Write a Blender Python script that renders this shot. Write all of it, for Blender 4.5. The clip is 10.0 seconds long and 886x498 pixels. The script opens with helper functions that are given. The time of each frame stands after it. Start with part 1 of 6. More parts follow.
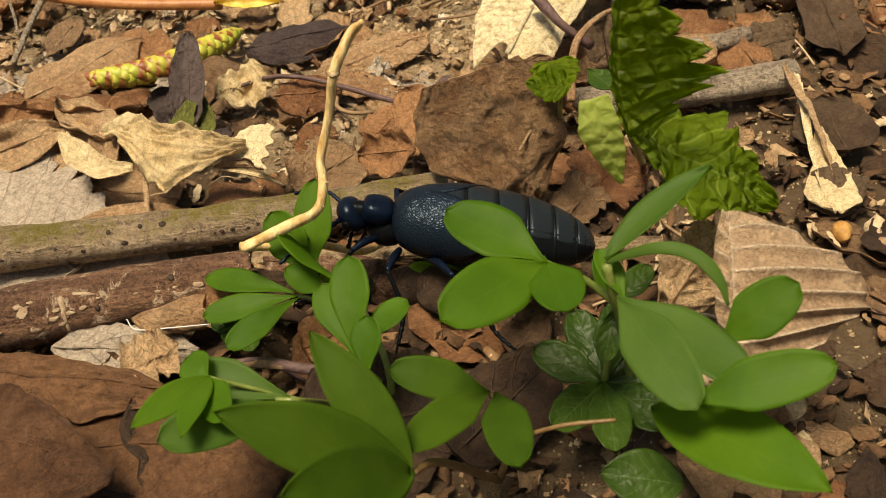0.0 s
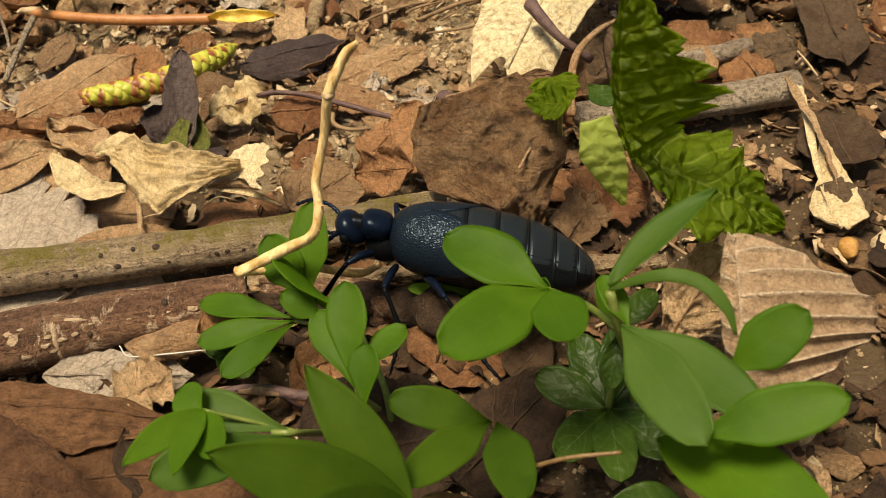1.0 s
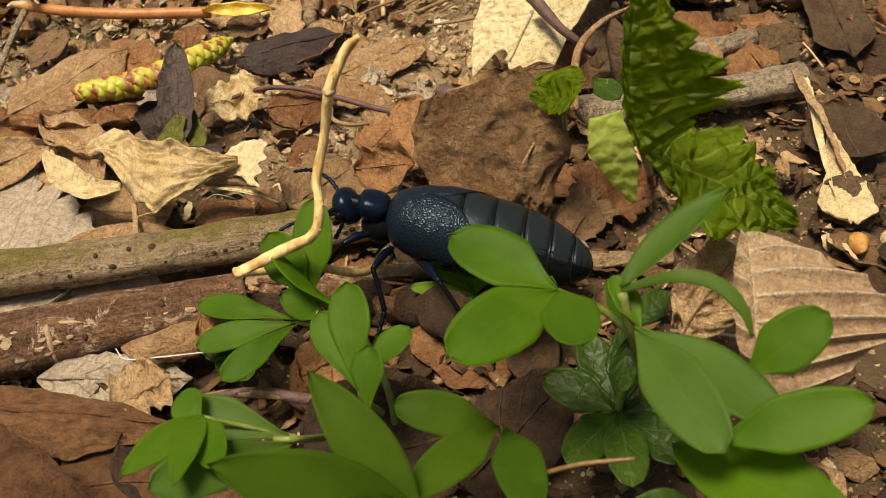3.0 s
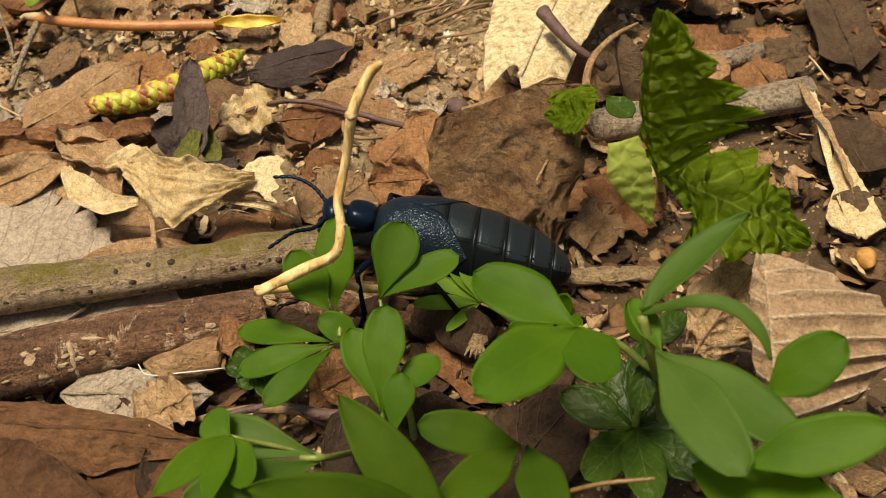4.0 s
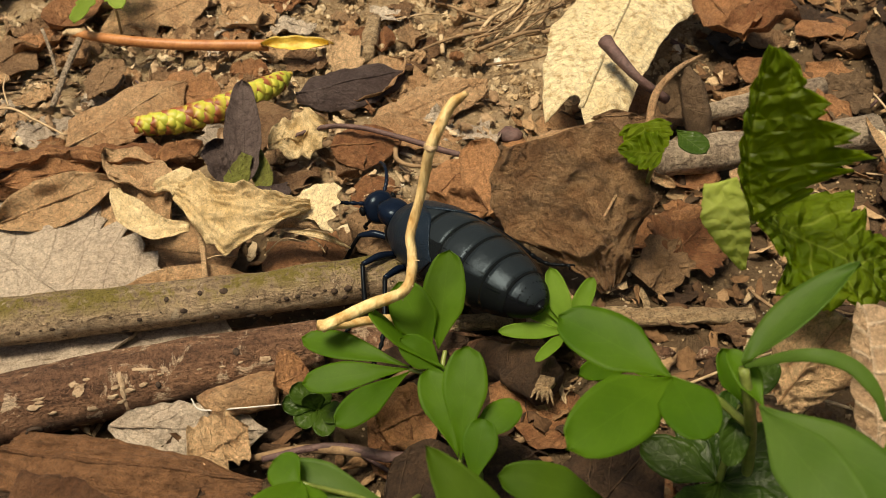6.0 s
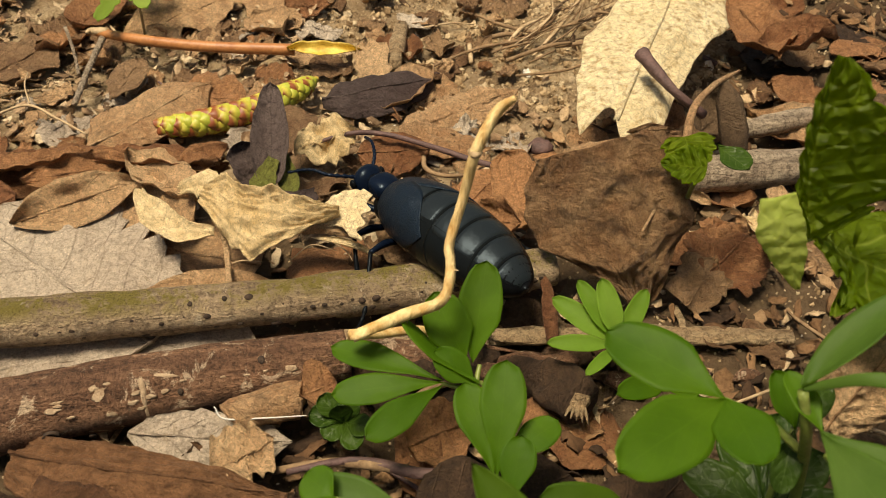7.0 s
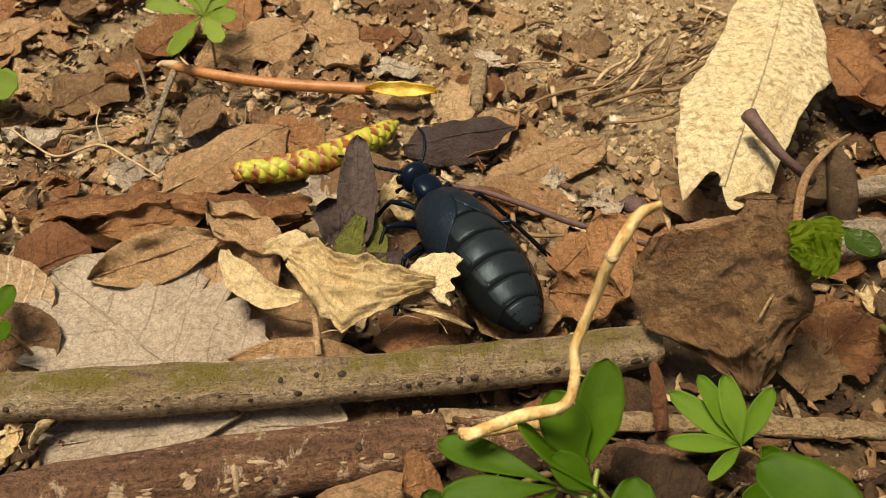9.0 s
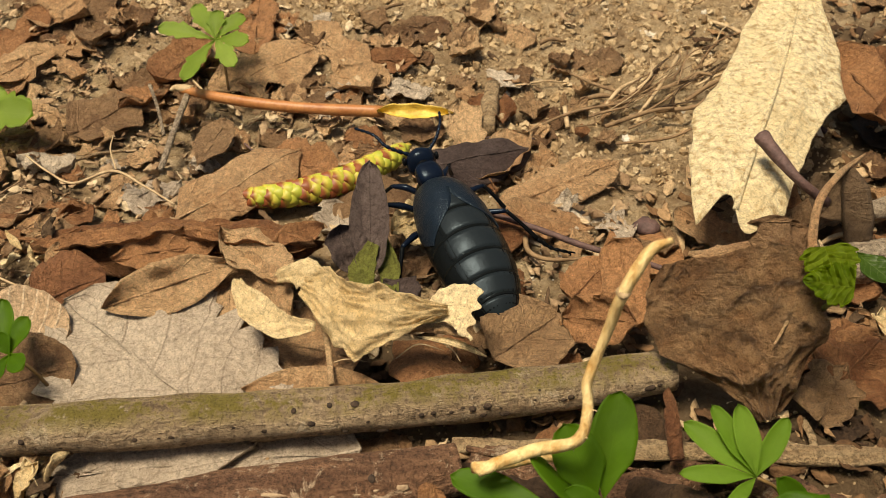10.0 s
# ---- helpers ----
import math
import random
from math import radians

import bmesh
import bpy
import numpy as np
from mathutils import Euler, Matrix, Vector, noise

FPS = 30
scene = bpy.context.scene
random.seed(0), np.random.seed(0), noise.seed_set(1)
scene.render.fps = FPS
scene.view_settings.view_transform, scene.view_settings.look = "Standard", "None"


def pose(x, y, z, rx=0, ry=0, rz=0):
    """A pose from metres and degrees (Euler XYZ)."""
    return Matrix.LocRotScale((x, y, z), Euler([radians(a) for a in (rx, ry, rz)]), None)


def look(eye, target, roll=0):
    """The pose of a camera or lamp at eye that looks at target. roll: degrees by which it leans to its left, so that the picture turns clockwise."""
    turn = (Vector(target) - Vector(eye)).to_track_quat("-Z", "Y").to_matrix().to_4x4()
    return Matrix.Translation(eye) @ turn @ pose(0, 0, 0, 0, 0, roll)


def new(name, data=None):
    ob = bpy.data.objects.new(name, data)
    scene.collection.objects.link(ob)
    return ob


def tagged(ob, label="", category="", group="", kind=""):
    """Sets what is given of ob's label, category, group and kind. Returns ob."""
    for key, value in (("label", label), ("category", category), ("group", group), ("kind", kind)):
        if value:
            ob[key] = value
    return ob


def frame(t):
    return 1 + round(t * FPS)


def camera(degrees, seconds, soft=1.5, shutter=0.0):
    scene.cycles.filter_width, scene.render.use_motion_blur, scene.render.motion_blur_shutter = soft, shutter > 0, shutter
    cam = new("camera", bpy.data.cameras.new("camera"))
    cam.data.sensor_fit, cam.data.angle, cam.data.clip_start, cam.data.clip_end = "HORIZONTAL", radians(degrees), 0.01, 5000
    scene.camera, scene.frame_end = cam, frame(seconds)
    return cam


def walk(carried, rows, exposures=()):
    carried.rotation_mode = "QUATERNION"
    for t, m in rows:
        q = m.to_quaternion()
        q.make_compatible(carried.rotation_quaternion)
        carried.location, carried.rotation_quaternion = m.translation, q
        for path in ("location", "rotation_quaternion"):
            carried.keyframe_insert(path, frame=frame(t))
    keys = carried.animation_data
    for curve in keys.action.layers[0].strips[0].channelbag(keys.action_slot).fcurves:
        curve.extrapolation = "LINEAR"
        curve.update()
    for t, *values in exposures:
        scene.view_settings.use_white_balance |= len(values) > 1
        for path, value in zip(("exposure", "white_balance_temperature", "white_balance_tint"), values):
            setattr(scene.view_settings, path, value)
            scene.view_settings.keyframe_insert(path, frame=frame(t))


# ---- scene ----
# All plan numbers are in centimetres; CM turns them into metres.
CM = 0.01


def eye_row(t, eye, target, roll):
    return t, look(Vector(eye) * CM, Vector(target) * CM, roll)


cam = camera(47.50, 10.0, soft=0.75)
cam.data.dof.use_dof = True
cam.data.dof.focus_distance = 0.1
cam.data.dof.aperture_fstop = 110.0
walk(cam, [
    eye_row(0.0, (2.539, -12.749, 6.934), (1.246, -5.351, 0.331), -3.60),
    eye_row(0.5, (2.567, -12.485, 6.881), (1.258, -5.063, 0.308), -4.06),
    eye_row(1.0, (2.517, -12.501, 6.927), (1.221, -5.075, 0.356), -4.12),
    eye_row(1.5, (2.425, -12.474, 6.891), (1.179, -5.026, 0.335), -3.82),
    eye_row(2.0, (2.423, -12.399, 6.785), (1.157, -4.981, 0.199), -3.95),
    eye_row(3.5, (2.371, -12.314, 6.966), (1.154, -4.948, 0.313), -4.23),
    eye_row(4.0, (2.230, -12.330, 7.094), (1.040, -4.972, 0.428), -4.03),
    eye_row(4.5, (2.152, -12.398, 7.079), (0.913, -5.027, 0.435), -4.04),
    eye_row(5.0, (2.007, -12.343, 7.070), (0.765, -4.932, 0.473), -3.98),
    eye_row(5.5, (1.792, -12.154, 7.019), (0.544, -4.712, 0.457), -3.60),
    eye_row(7.0, (1.326, -11.928, 6.793), (0.053, -4.344, 0.401), -1.16),
    eye_row(7.5, (1.046, -11.685, 6.507), (-0.309, -4.090, 0.145), -1.17),
    eye_row(8.0, (0.731, -11.409, 6.641), (-0.644, -3.887, 0.197), -0.46),
    eye_row(8.5, (0.467, -11.428, 6.907), (-0.910, -3.891, 0.481), 0.16),
    eye_row(9.0, (0.464, -11.198, 7.096), (-1.006, -3.716, 0.626), -0.63),
    eye_row(9.5, (0.249, -11.335, 7.285), (-1.150, -3.808, 0.852), -0.15),
    eye_row(10.0, (0.480, -11.045, 7.249), (-1.157, -3.563, 0.820), -1.94),
], exposures=[(0.0, 0.71, 8200, 7), (10.0, 0.58, 8200, 7)])

# ---- world and light ----
world = bpy.data.worlds.new("sky")
scene.world = world
world.use_nodes = True
wn = world.node_tree.nodes
sky = wn.new("ShaderNodeTexSky")
sky.sky_type, sky.sun_disc = "NISHITA", False
sky.sun_elevation, sky.sun_rotation = radians(75), radians(222)
sky.air_density, sky.dust_density = 1.2, 4.0
world.node_tree.links.new(sky.outputs[0], wn["Background"].inputs[0])
wn["Background"].inputs[1].default_value = 0.052
sun = new("sun", bpy.data.lights.new("sun", "SUN"))
sun.data.energy, sun.data.angle, sun.data.color = 3.8, radians(19), (1.0, 0.95, 0.86)
sun.matrix_world = look((-0.22, -0.24, 1.2), (0, 0, 0))


# ---- materials ----
def mat_base(name, rough=0.7, spec=0.4):
    m = bpy.data.materials.new(name)
    m.use_nodes = True
    b = m.node_tree.nodes["Principled BSDF"]
    b.inputs["Roughness"].default_value = rough
    b.inputs["Specular IOR Level"].default_value = spec
    return m, m.node_tree.nodes, m.node_tree.links, b


def centi(nodes, links, scale=(100, 100, 100)):
    co = nodes.new("ShaderNodeTexCoord")
    mp = nodes.new("ShaderNodeMapping")
    mp.inputs["Scale"].default_value = scale
    links.new(co.outputs["Object"], mp.inputs["Vector"])
    return mp.outputs[0]


def noise_tex(nodes, links, vec, scale, detail=6, rough=0.6, dist=0.0):
    n = nodes.new("ShaderNodeTexNoise")
    n.inputs["Scale"].default_value, n.inputs["Detail"].default_value = scale, detail
    n.inputs["Roughness"].default_value, n.inputs["Distortion"].default_value = rough, dist
    links.new(vec, n.inputs["Vector"])
    return n.outputs["Fac"]


def ramp(nodes, links, fac, stops):
    r = nodes.new("ShaderNodeValToRGB")
    while len(r.color_ramp.elements) < len(stops):
        r.color_ramp.elements.new(0.5)
    for e, (p, c) in zip(r.color_ramp.elements, stops):
        e.position, e.color = p, (*c, 1) if len(c) == 3 else c
    links.new(fac, r.inputs[0])
    return r.outputs[0]


def mix(nodes, links, fac, a, b, mode="MIX"):
    m = nodes.new("ShaderNodeMix")
    m.data_type, m.blend_type = "RGBA", mode
    for sock, v in ((m.inputs["Factor"], fac), (m.inputs[6], a), (m.inputs[7], b)):
        if isinstance(v, (int, float)):
            sock.default_value = v
        elif isinstance(v, tuple):
            sock.default_value = (*v, 1)
        else:
            links.new(v, sock)
    return m.outputs[2]


def maths(nodes, links, op, a, b=0.0, c=0.0):
    m = nodes.new("ShaderNodeMath")
    m.operation = op
    for sock, v in zip(m.inputs, (a, b, c)):
        if isinstance(v, (int, float)):
            sock.default_value = v
        else:
            links.new(v, sock)
    return m.outputs[0]


def bump(nodes, links, b, height, dist=0.0002, strength=0.8):
    n = nodes.new("ShaderNodeBump")
    n.inputs["Distance"].default_value, n.inputs["Strength"].default_value = dist, strength
    links.new(height, n.inputs["Height"])
    links.new(n.outputs[0], b.inputs["Normal"])


def plain_mat(name, dark, light, scale=6, rough=0.7, relief=0.0003, stretch=(1, 1, 1), spec=0.4, grain=0.45):
    m, n, l, b = mat_base(name, rough, spec)
    v = centi(n, l, [100 * s for s in stretch])
    f1, f2 = noise_tex(n, l, v, scale), noise_tex(n, l, v, scale * 5, 4)
    col = ramp(n, l, f1, [(0.3, dark), (0.7, light)])
    col = mix(n, l, grain, col, ramp(n, l, f2, [(0.3, (0.35, 0.35, 0.35)), (0.7, (1, 1, 1))]), "MULTIPLY")
    l.new(col, b.inputs["Base Color"])
    bump(n, l, b, maths(n, l, "ADD", f1, maths(n, l, "MULTIPLY", f2, 0.6)), relief)
    return m


def vein_lines(n, l, count, slope, thin, mid, wander=1.0):
    """The midrib and the side veins of a blade, from its own u (across) and v (along)."""
    uv = n.new("ShaderNodeUVMap")
    sep = n.new("ShaderNodeSeparateXYZ")
    l.new(uv.outputs[0], sep.inputs[0])
    info = n.new("ShaderNodeObjectInfo")
    signed = maths(n, l, "SUBTRACT", maths(n, l, "MULTIPLY", sep.outputs[0], 2.0), 1.0)
    across = maths(n, l, "ABSOLUTE", signed)
    wob = noise_tex(n, l, uv.outputs[0], 2.5, 1)
    run = maths(n, l, "SUBTRACT", maths(n, l, "MULTIPLY", sep.outputs[1], count), maths(n, l, "MULTIPLY", across, slope))
    run = maths(n, l, "ADD", run, maths(n, l, "MULTIPLY", wob, wander))
    run = maths(n, l, "ADD", run, maths(n, l, "MULTIPLY", maths(n, l, "GREATER_THAN", signed, 0.0), 0.45))
    run = maths(n, l, "ADD", run, maths(n, l, "MULTIPLY", info.outputs["Random"], 3.0 * wander))
    tri = maths(n, l, "ABSOLUTE", maths(n, l, "SUBTRACT", maths(n, l, "FRACT", run), 0.5))
    side = maths(n, l, "MAXIMUM", maths(n, l, "SUBTRACT", 1.0, maths(n, l, "MULTIPLY", tri, 1.0 / thin)), 0.0)
    rib = maths(n, l, "MAXIMUM", maths(n, l, "SUBTRACT", 1.0, maths(n, l, "MULTIPLY", across, 1.0 / mid)), 0.0)
    return maths(n, l, "MAXIMUM", side, rib), tri, sep.outputs[1], across


def cell_lines(n, l, vec, scale):
    """The fine net of veins: the distance from the rims of small cells."""
    warp = n.new("ShaderNodeTexNoise")
    warp.inputs["Scale"].default_value = scale * 0.8
    l.new(vec, warp.inputs["Vector"])
    add = n.new("ShaderNodeVectorMath")
    add.operation = "MULTIPLY_ADD"
    l.new(warp.outputs["Color"], add.inputs[0])
    add.inputs[1].default_value = (0.9 / scale,) * 3
    l.new(vec, add.inputs[2])
    vo = n.new("ShaderNodeTexVoronoi")
    vo.feature = "DISTANCE_TO_EDGE"
    vo.inputs["Scale"].default_value = scale
    l.new(add.outputs[0], vo.inputs["Vector"])
    return maths(n, l, "MINIMUM", vo.outputs["Distance"], 0.25)


def through_thin(n, l, b, col, share):
    thin = n.new("ShaderNodeBsdfTranslucent")
    if isinstance(col, tuple):
        thin.inputs[0].default_value = (*col, 1)
    else:
        l.new(col, thin.inputs[0])
    ms = n.new("ShaderNodeMixShader")
    ms.inputs[0].default_value = share
    l.new(b.outputs[0], ms.inputs[1])
    l.new(thin.outputs[0], ms.inputs[2])
    l.new(ms.outputs[0], n["Material Output"].inputs[0])


def dead_leaf_mat(name, dark, light, vein, vein_mix=0.3, rough=0.7, spots=0.5, count=6, relief=0.0006, thru=0.1, spot_col=None, spot_from=0.56, slope=1.8, raised=0.6, wander=1.0, grain=0.5, crease=0.0, speckle=0.0, vein_width=0.045):
    m, n, l, b = mat_base(name, rough, 0.35)
    v = centi(n, l)
    veins, tri, along, across = vein_lines(n, l, count, slope, vein_width, 0.035, wander)
    big, mid, fine = noise_tex(n, l, v, 0.9, 5, 0.65, 0.6), noise_tex(n, l, v, 4.5, 6, 0.7, 0.3), noise_tex(n, l, v, 22, 5, 0.75)
    net = cell_lines(n, l, v, 7.0)
    info = n.new("ShaderNodeObjectInfo")
    shift = maths(n, l, "ADD", maths(n, l, "MULTIPLY", maths(n, l, "ADD", big, mid), 0.5), maths(n, l, "MULTIPLY", maths(n, l, "SUBTRACT", info.outputs["Random"], 0.5), 0.22))
    col = ramp(n, l, shift, [(0.33, dark), (0.62, light)])
    col = mix(n, l, maths(n, l, "MULTIPLY", veins, vein_mix), col, vein)
    speck = spot_col or tuple(0.35 * c for c in dark)
    col = mix(n, l, maths(n, l, "MULTIPLY", ramp(n, l, mid, [(spot_from, (0, 0, 0)), (spot_from + 0.12, (1, 1, 1))]), spots), col, speck)
    if speckle:
        dots = maths(n, l, "ADD", maths(n, l, "MULTIPLY", noise_tex(n, l, v, 11.0, 4, 0.6), 1.0), maths(n, l, "MULTIPLY", maths(n, l, "SUBTRACT", big, 0.5), 0.35))
        col = mix(n, l, maths(n, l, "MULTIPLY", ramp(n, l, dots, [(0.5, (0, 0, 0)), (0.66, (1, 1, 1))]), speckle), col, speck)
    col = mix(n, l, grain, col, ramp(n, l, fine, [(0.32, (0.62, 0.58, 0.54)), (0.58, (1.5, 1.5, 1.5))]), "MULTIPLY")
    grit = noise_tex(n, l, v, 55, 3, 0.8)
    col = mix(n, l, 0.75, col, ramp(n, l, grit, [(0.34, (0.45, 0.42, 0.4)), (0.46, (1, 1, 1)), (0.6, (1, 1, 1)), (0.7, (1.7, 1.7, 1.7))]), "MULTIPLY")
    col = mix(n, l, 0.4, col, ramp(n, l, net, [(0.0, (0.75, 0.7, 0.66)), (0.12, (1.3, 1.28, 1.26))]), "MULTIPLY")
    l.new(col, b.inputs["Base Color"])
    h = maths(n, l, "ADD", maths(n, l, "ADD", maths(n, l, "MULTIPLY", mid, 1.2), fine), maths(n, l, "MULTIPLY", veins, 0.5 * raised))
    h = maths(n, l, "ADD", h, maths(n, l, "ADD", maths(n, l, "MULTIPLY", net, 0.5), maths(n, l, "MULTIPLY", tri, 0.5 * raised)))
    if crease:
        h = maths(n, l, "MULTIPLY", h, 0.7)
        for size in (0.9, 2.3):
            h = maths(n, l, "ADD", h, maths(n, l, "MULTIPLY", cell_lines(n, l, v, size), crease * 2.0 / size))
    h = maths(n, l, "ADD", h, maths(n, l, "MULTIPLY", grit, 0.5))
    bump(n, l, b, h, relief * 1.4, 1.0)
    through_thin(n, l, b, col, thru)
    return m


def green_leaf_mat(name, dark, light, vein, vein_mix=0.1, rough=0.42, count=5, relief=0.00012, thru=0.35, slope=2.0, thin_v=0.03, net_scale=9.0, net=0.12, glow=(0.15, 0.25, 0.01)):
    m, n, l, b = mat_base(name, rough, 0.16)
    v = centi(n, l)
    veins, tri, along, across = vein_lines(n, l, count, slope, thin_v, 0.03)
    big, fine = noise_tex(n, l, v, 1.6, 4), noise_tex(n, l, v, 30, 4)
    cells = cell_lines(n, l, v, net_scale)
    info = n.new("ShaderNodeObjectInfo")
    shift = maths(n, l, "ADD", big, maths(n, l, "MULTIPLY", maths(n, l, "SUBTRACT", info.outputs["Random"], 0.5), 0.3))
    col = ramp(n, l, shift, [(0.3, dark), (0.7, light)])
    col = mix(n, l, maths(n, l, "MULTIPLY", veins, vein_mix), col, vein)
    col = mix(n, l, net, col, ramp(n, l, cells, [(0.0, (0.4, 0.4, 0.3)), (0.12, (1, 1, 1))]), "MULTIPLY")
    col = mix(n, l, 0.2, col, ramp(n, l, fine, [(0.35, (0.5, 0.5, 0.5)), (0.6, (1, 1, 1))]), "MULTIPLY")
    l.new(col, b.inputs["Base Color"])
    h = maths(n, l, "ADD", maths(n, l, "MULTIPLY", tri, 1.0), maths(n, l, "MULTIPLY", fine, 0.3))
    h = maths(n, l, "ADD", h, maths(n, l, "MULTIPLY", cells, 3.0))
    bump(n, l, b, h, relief, 0.8)
    shine = mix(n, l, maths(n, l, "MINIMUM", maths(n, l, "MULTIPLY", veins, 2.0 * vein_mix), 1.0), glow, tuple(min(1.0, 1.5 * g) for g in glow))
    shine = mix(n, l, min(1.0, net * 2), shine, ramp(n, l, cells, [(0.0, (1, 1, 1)), (0.14, (0.55, 0.6, 0.5))]), "MULTIPLY")
    through_thin(n, l, b, shine, thru)
    return m


def soil_mat():
    m, n, l, b = mat_base("soil", 0.95, 0.2)
    v = centi(n, l)
    big, mid, fine = noise_tex(n, l, v, 0.5, 4), noise_tex(n, l, v, 5, 6, 0.7), noise_tex(n, l, v, 30, 5, 0.7)
    col = ramp(n, l, mid, [(0.32, (0.22, 0.145, 0.08)), (0.48, (0.52, 0.38, 0.225)), (0.66, (0.68, 0.53, 0.35))])
    col = mix(n, l, ramp(n, l, big, [(0.4, (0, 0, 0)), (0.65, (0.5, 0.5, 0.5))]), col, (0.17, 0.085, 0.04))
    col = mix(n, l, 0.5, col, ramp(n, l, fine, [(0.3, (0.55, 0.5, 0.46)), (0.65, (1.3, 1.3, 1.3))]), "MULTIPLY")
    # The soil turns darker brown beyond a ragged circle at the back.
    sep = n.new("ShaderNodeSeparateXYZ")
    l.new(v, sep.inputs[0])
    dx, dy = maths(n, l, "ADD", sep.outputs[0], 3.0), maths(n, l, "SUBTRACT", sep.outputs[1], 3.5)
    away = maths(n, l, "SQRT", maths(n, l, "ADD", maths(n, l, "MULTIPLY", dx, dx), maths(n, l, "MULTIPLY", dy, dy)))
    beyond = maths(n, l, "SUBTRACT", away, 6.5)
    beyond = maths(n, l, "ADD", beyond, maths(n, l, "MULTIPLY", maths(n, l, "SUBTRACT", big, 0.5), 5.0))
    col = mix(n, l, ramp(n, l, beyond, [(0.0, (0, 0, 0)), (1.0, (0.85, 0.85, 0.85))]), col, mix(n, l, mid, (0.05, 0.03, 0.017), (0.2, 0.125, 0.07)))
    l.new(col, b.inputs["Base Color"])
    bump(n, l, b, maths(n, l, "ADD", maths(n, l, "MULTIPLY", mid, 1.5), fine), 0.0012, 1.0)
    return m


def crumb_mat():
    m, n, l, b = mat_base("soil_crumbs", 0.95, 0.2)
    g = n.new("ShaderNodeNewGeometry")
    col = ramp(n, l, g.outputs["Random Per Island"], [(0.0, (0.25, 0.165, 0.09)), (0.3, (0.43, 0.3, 0.17)), (0.8, (0.56, 0.42, 0.26)), (0.98, (0.63, 0.5, 0.33)), (1.0, (0.75, 0.7, 0.62))])
    v = centi(n, l)
    fine = noise_tex(n, l, v, 30, 5, 0.7)
    l.new(mix(n, l, 0.5, col, ramp(n, l, fine, [(0.3, (0.6, 0.57, 0.55)), (0.65, (1.25, 1.25, 1.25))]), "MULTIPLY"), b.inputs["Base Color"])
    bump(n, l, b, fine, 0.0004, 1.0)
    return m


def bark_mat(name, dark, light, moss=None, pale=None, rough=0.8, turn=18.0):
    """Bark along the u of its tube: streaks, moss on the upper side, pale worn flakes."""
    m, n, l, b = mat_base(name, rough, 0.3)
    v = centi(n, l)
    co = n.new("ShaderNodeTexCoord")
    mp = n.new("ShaderNodeMapping")
    mp.vector_type = "TEXTURE"
    mp.inputs["Rotation"].default_value = (0, 0, radians(turn))
    mp.inputs["Scale"].default_value = (1 / 30, 1 / 230, 1 / 230)
    l.new(co.outputs["Object"], mp.inputs["Vector"])
    w = mp.outputs[0]
    big, streak, fine = noise_tex(n, l, v, 1.7, 4), noise_tex(n, l, w, 3.0, 6, 0.7), noise_tex(n, l, v, 16, 5, 0.7)
    col = ramp(n, l, streak, [(0.28, dark), (0.68, light)])
    col = mix(n, l, 0.5, col, ramp(n, l, fine, [(0.38, (0.1, 0.08, 0.07)), (0.55, (1.25, 1.25, 1.25))]), "MULTIPLY")
    if pale:
        worn = ramp(n, l, noise_tex(n, l, v, 3.3, 8, 0.78, 0.6), [(0.565, (0, 0, 0)), (0.61, (1, 1, 1))])
        col = mix(n, l, worn, col, pale)
    if moss:
        g = n.new("ShaderNodeNewGeometry")
        sep = n.new("ShaderNodeSeparateXYZ")
        l.new(g.outputs["Normal"], sep.inputs[0])
        grow = maths(n, l, "MULTIPLY", maths(n, l, "MAXIMUM", maths(n, l, "SUBTRACT", sep.outputs[2], 0.45), 0.0), maths(n, l, "MULTIPLY", ramp(n, l, maths(n, l, "MULTIPLY", maths(n, l, "ADD", big, fine), 0.5), [(0.43, (0, 0, 0)), (0.54, (1, 1, 1))]), 2.1))
        col = mix(n, l, maths(n, l, "MINIMUM", grow, 1.0), col, moss)
    l.new(col, b.inputs["Base Color"])
    grit = noise_tex(n, l, v, 45, 3, 0.8)
    col = mix(n, l, 0.8, col, ramp(n, l, grit, [(0.34, (0.3, 0.27, 0.25)), (0.45, (1, 1, 1)), (0.62, (1, 1, 1)), (0.72, (1.8, 1.8, 1.8))]), "MULTIPLY")
    l.new(col, b.inputs["Base Color"])
    bump(n, l, b, maths(n, l, "ADD", maths(n, l, "ADD", streak, fine), maths(n, l, "MULTIPLY", grit, 0.5)), 0.0013, 1.0)
    return m


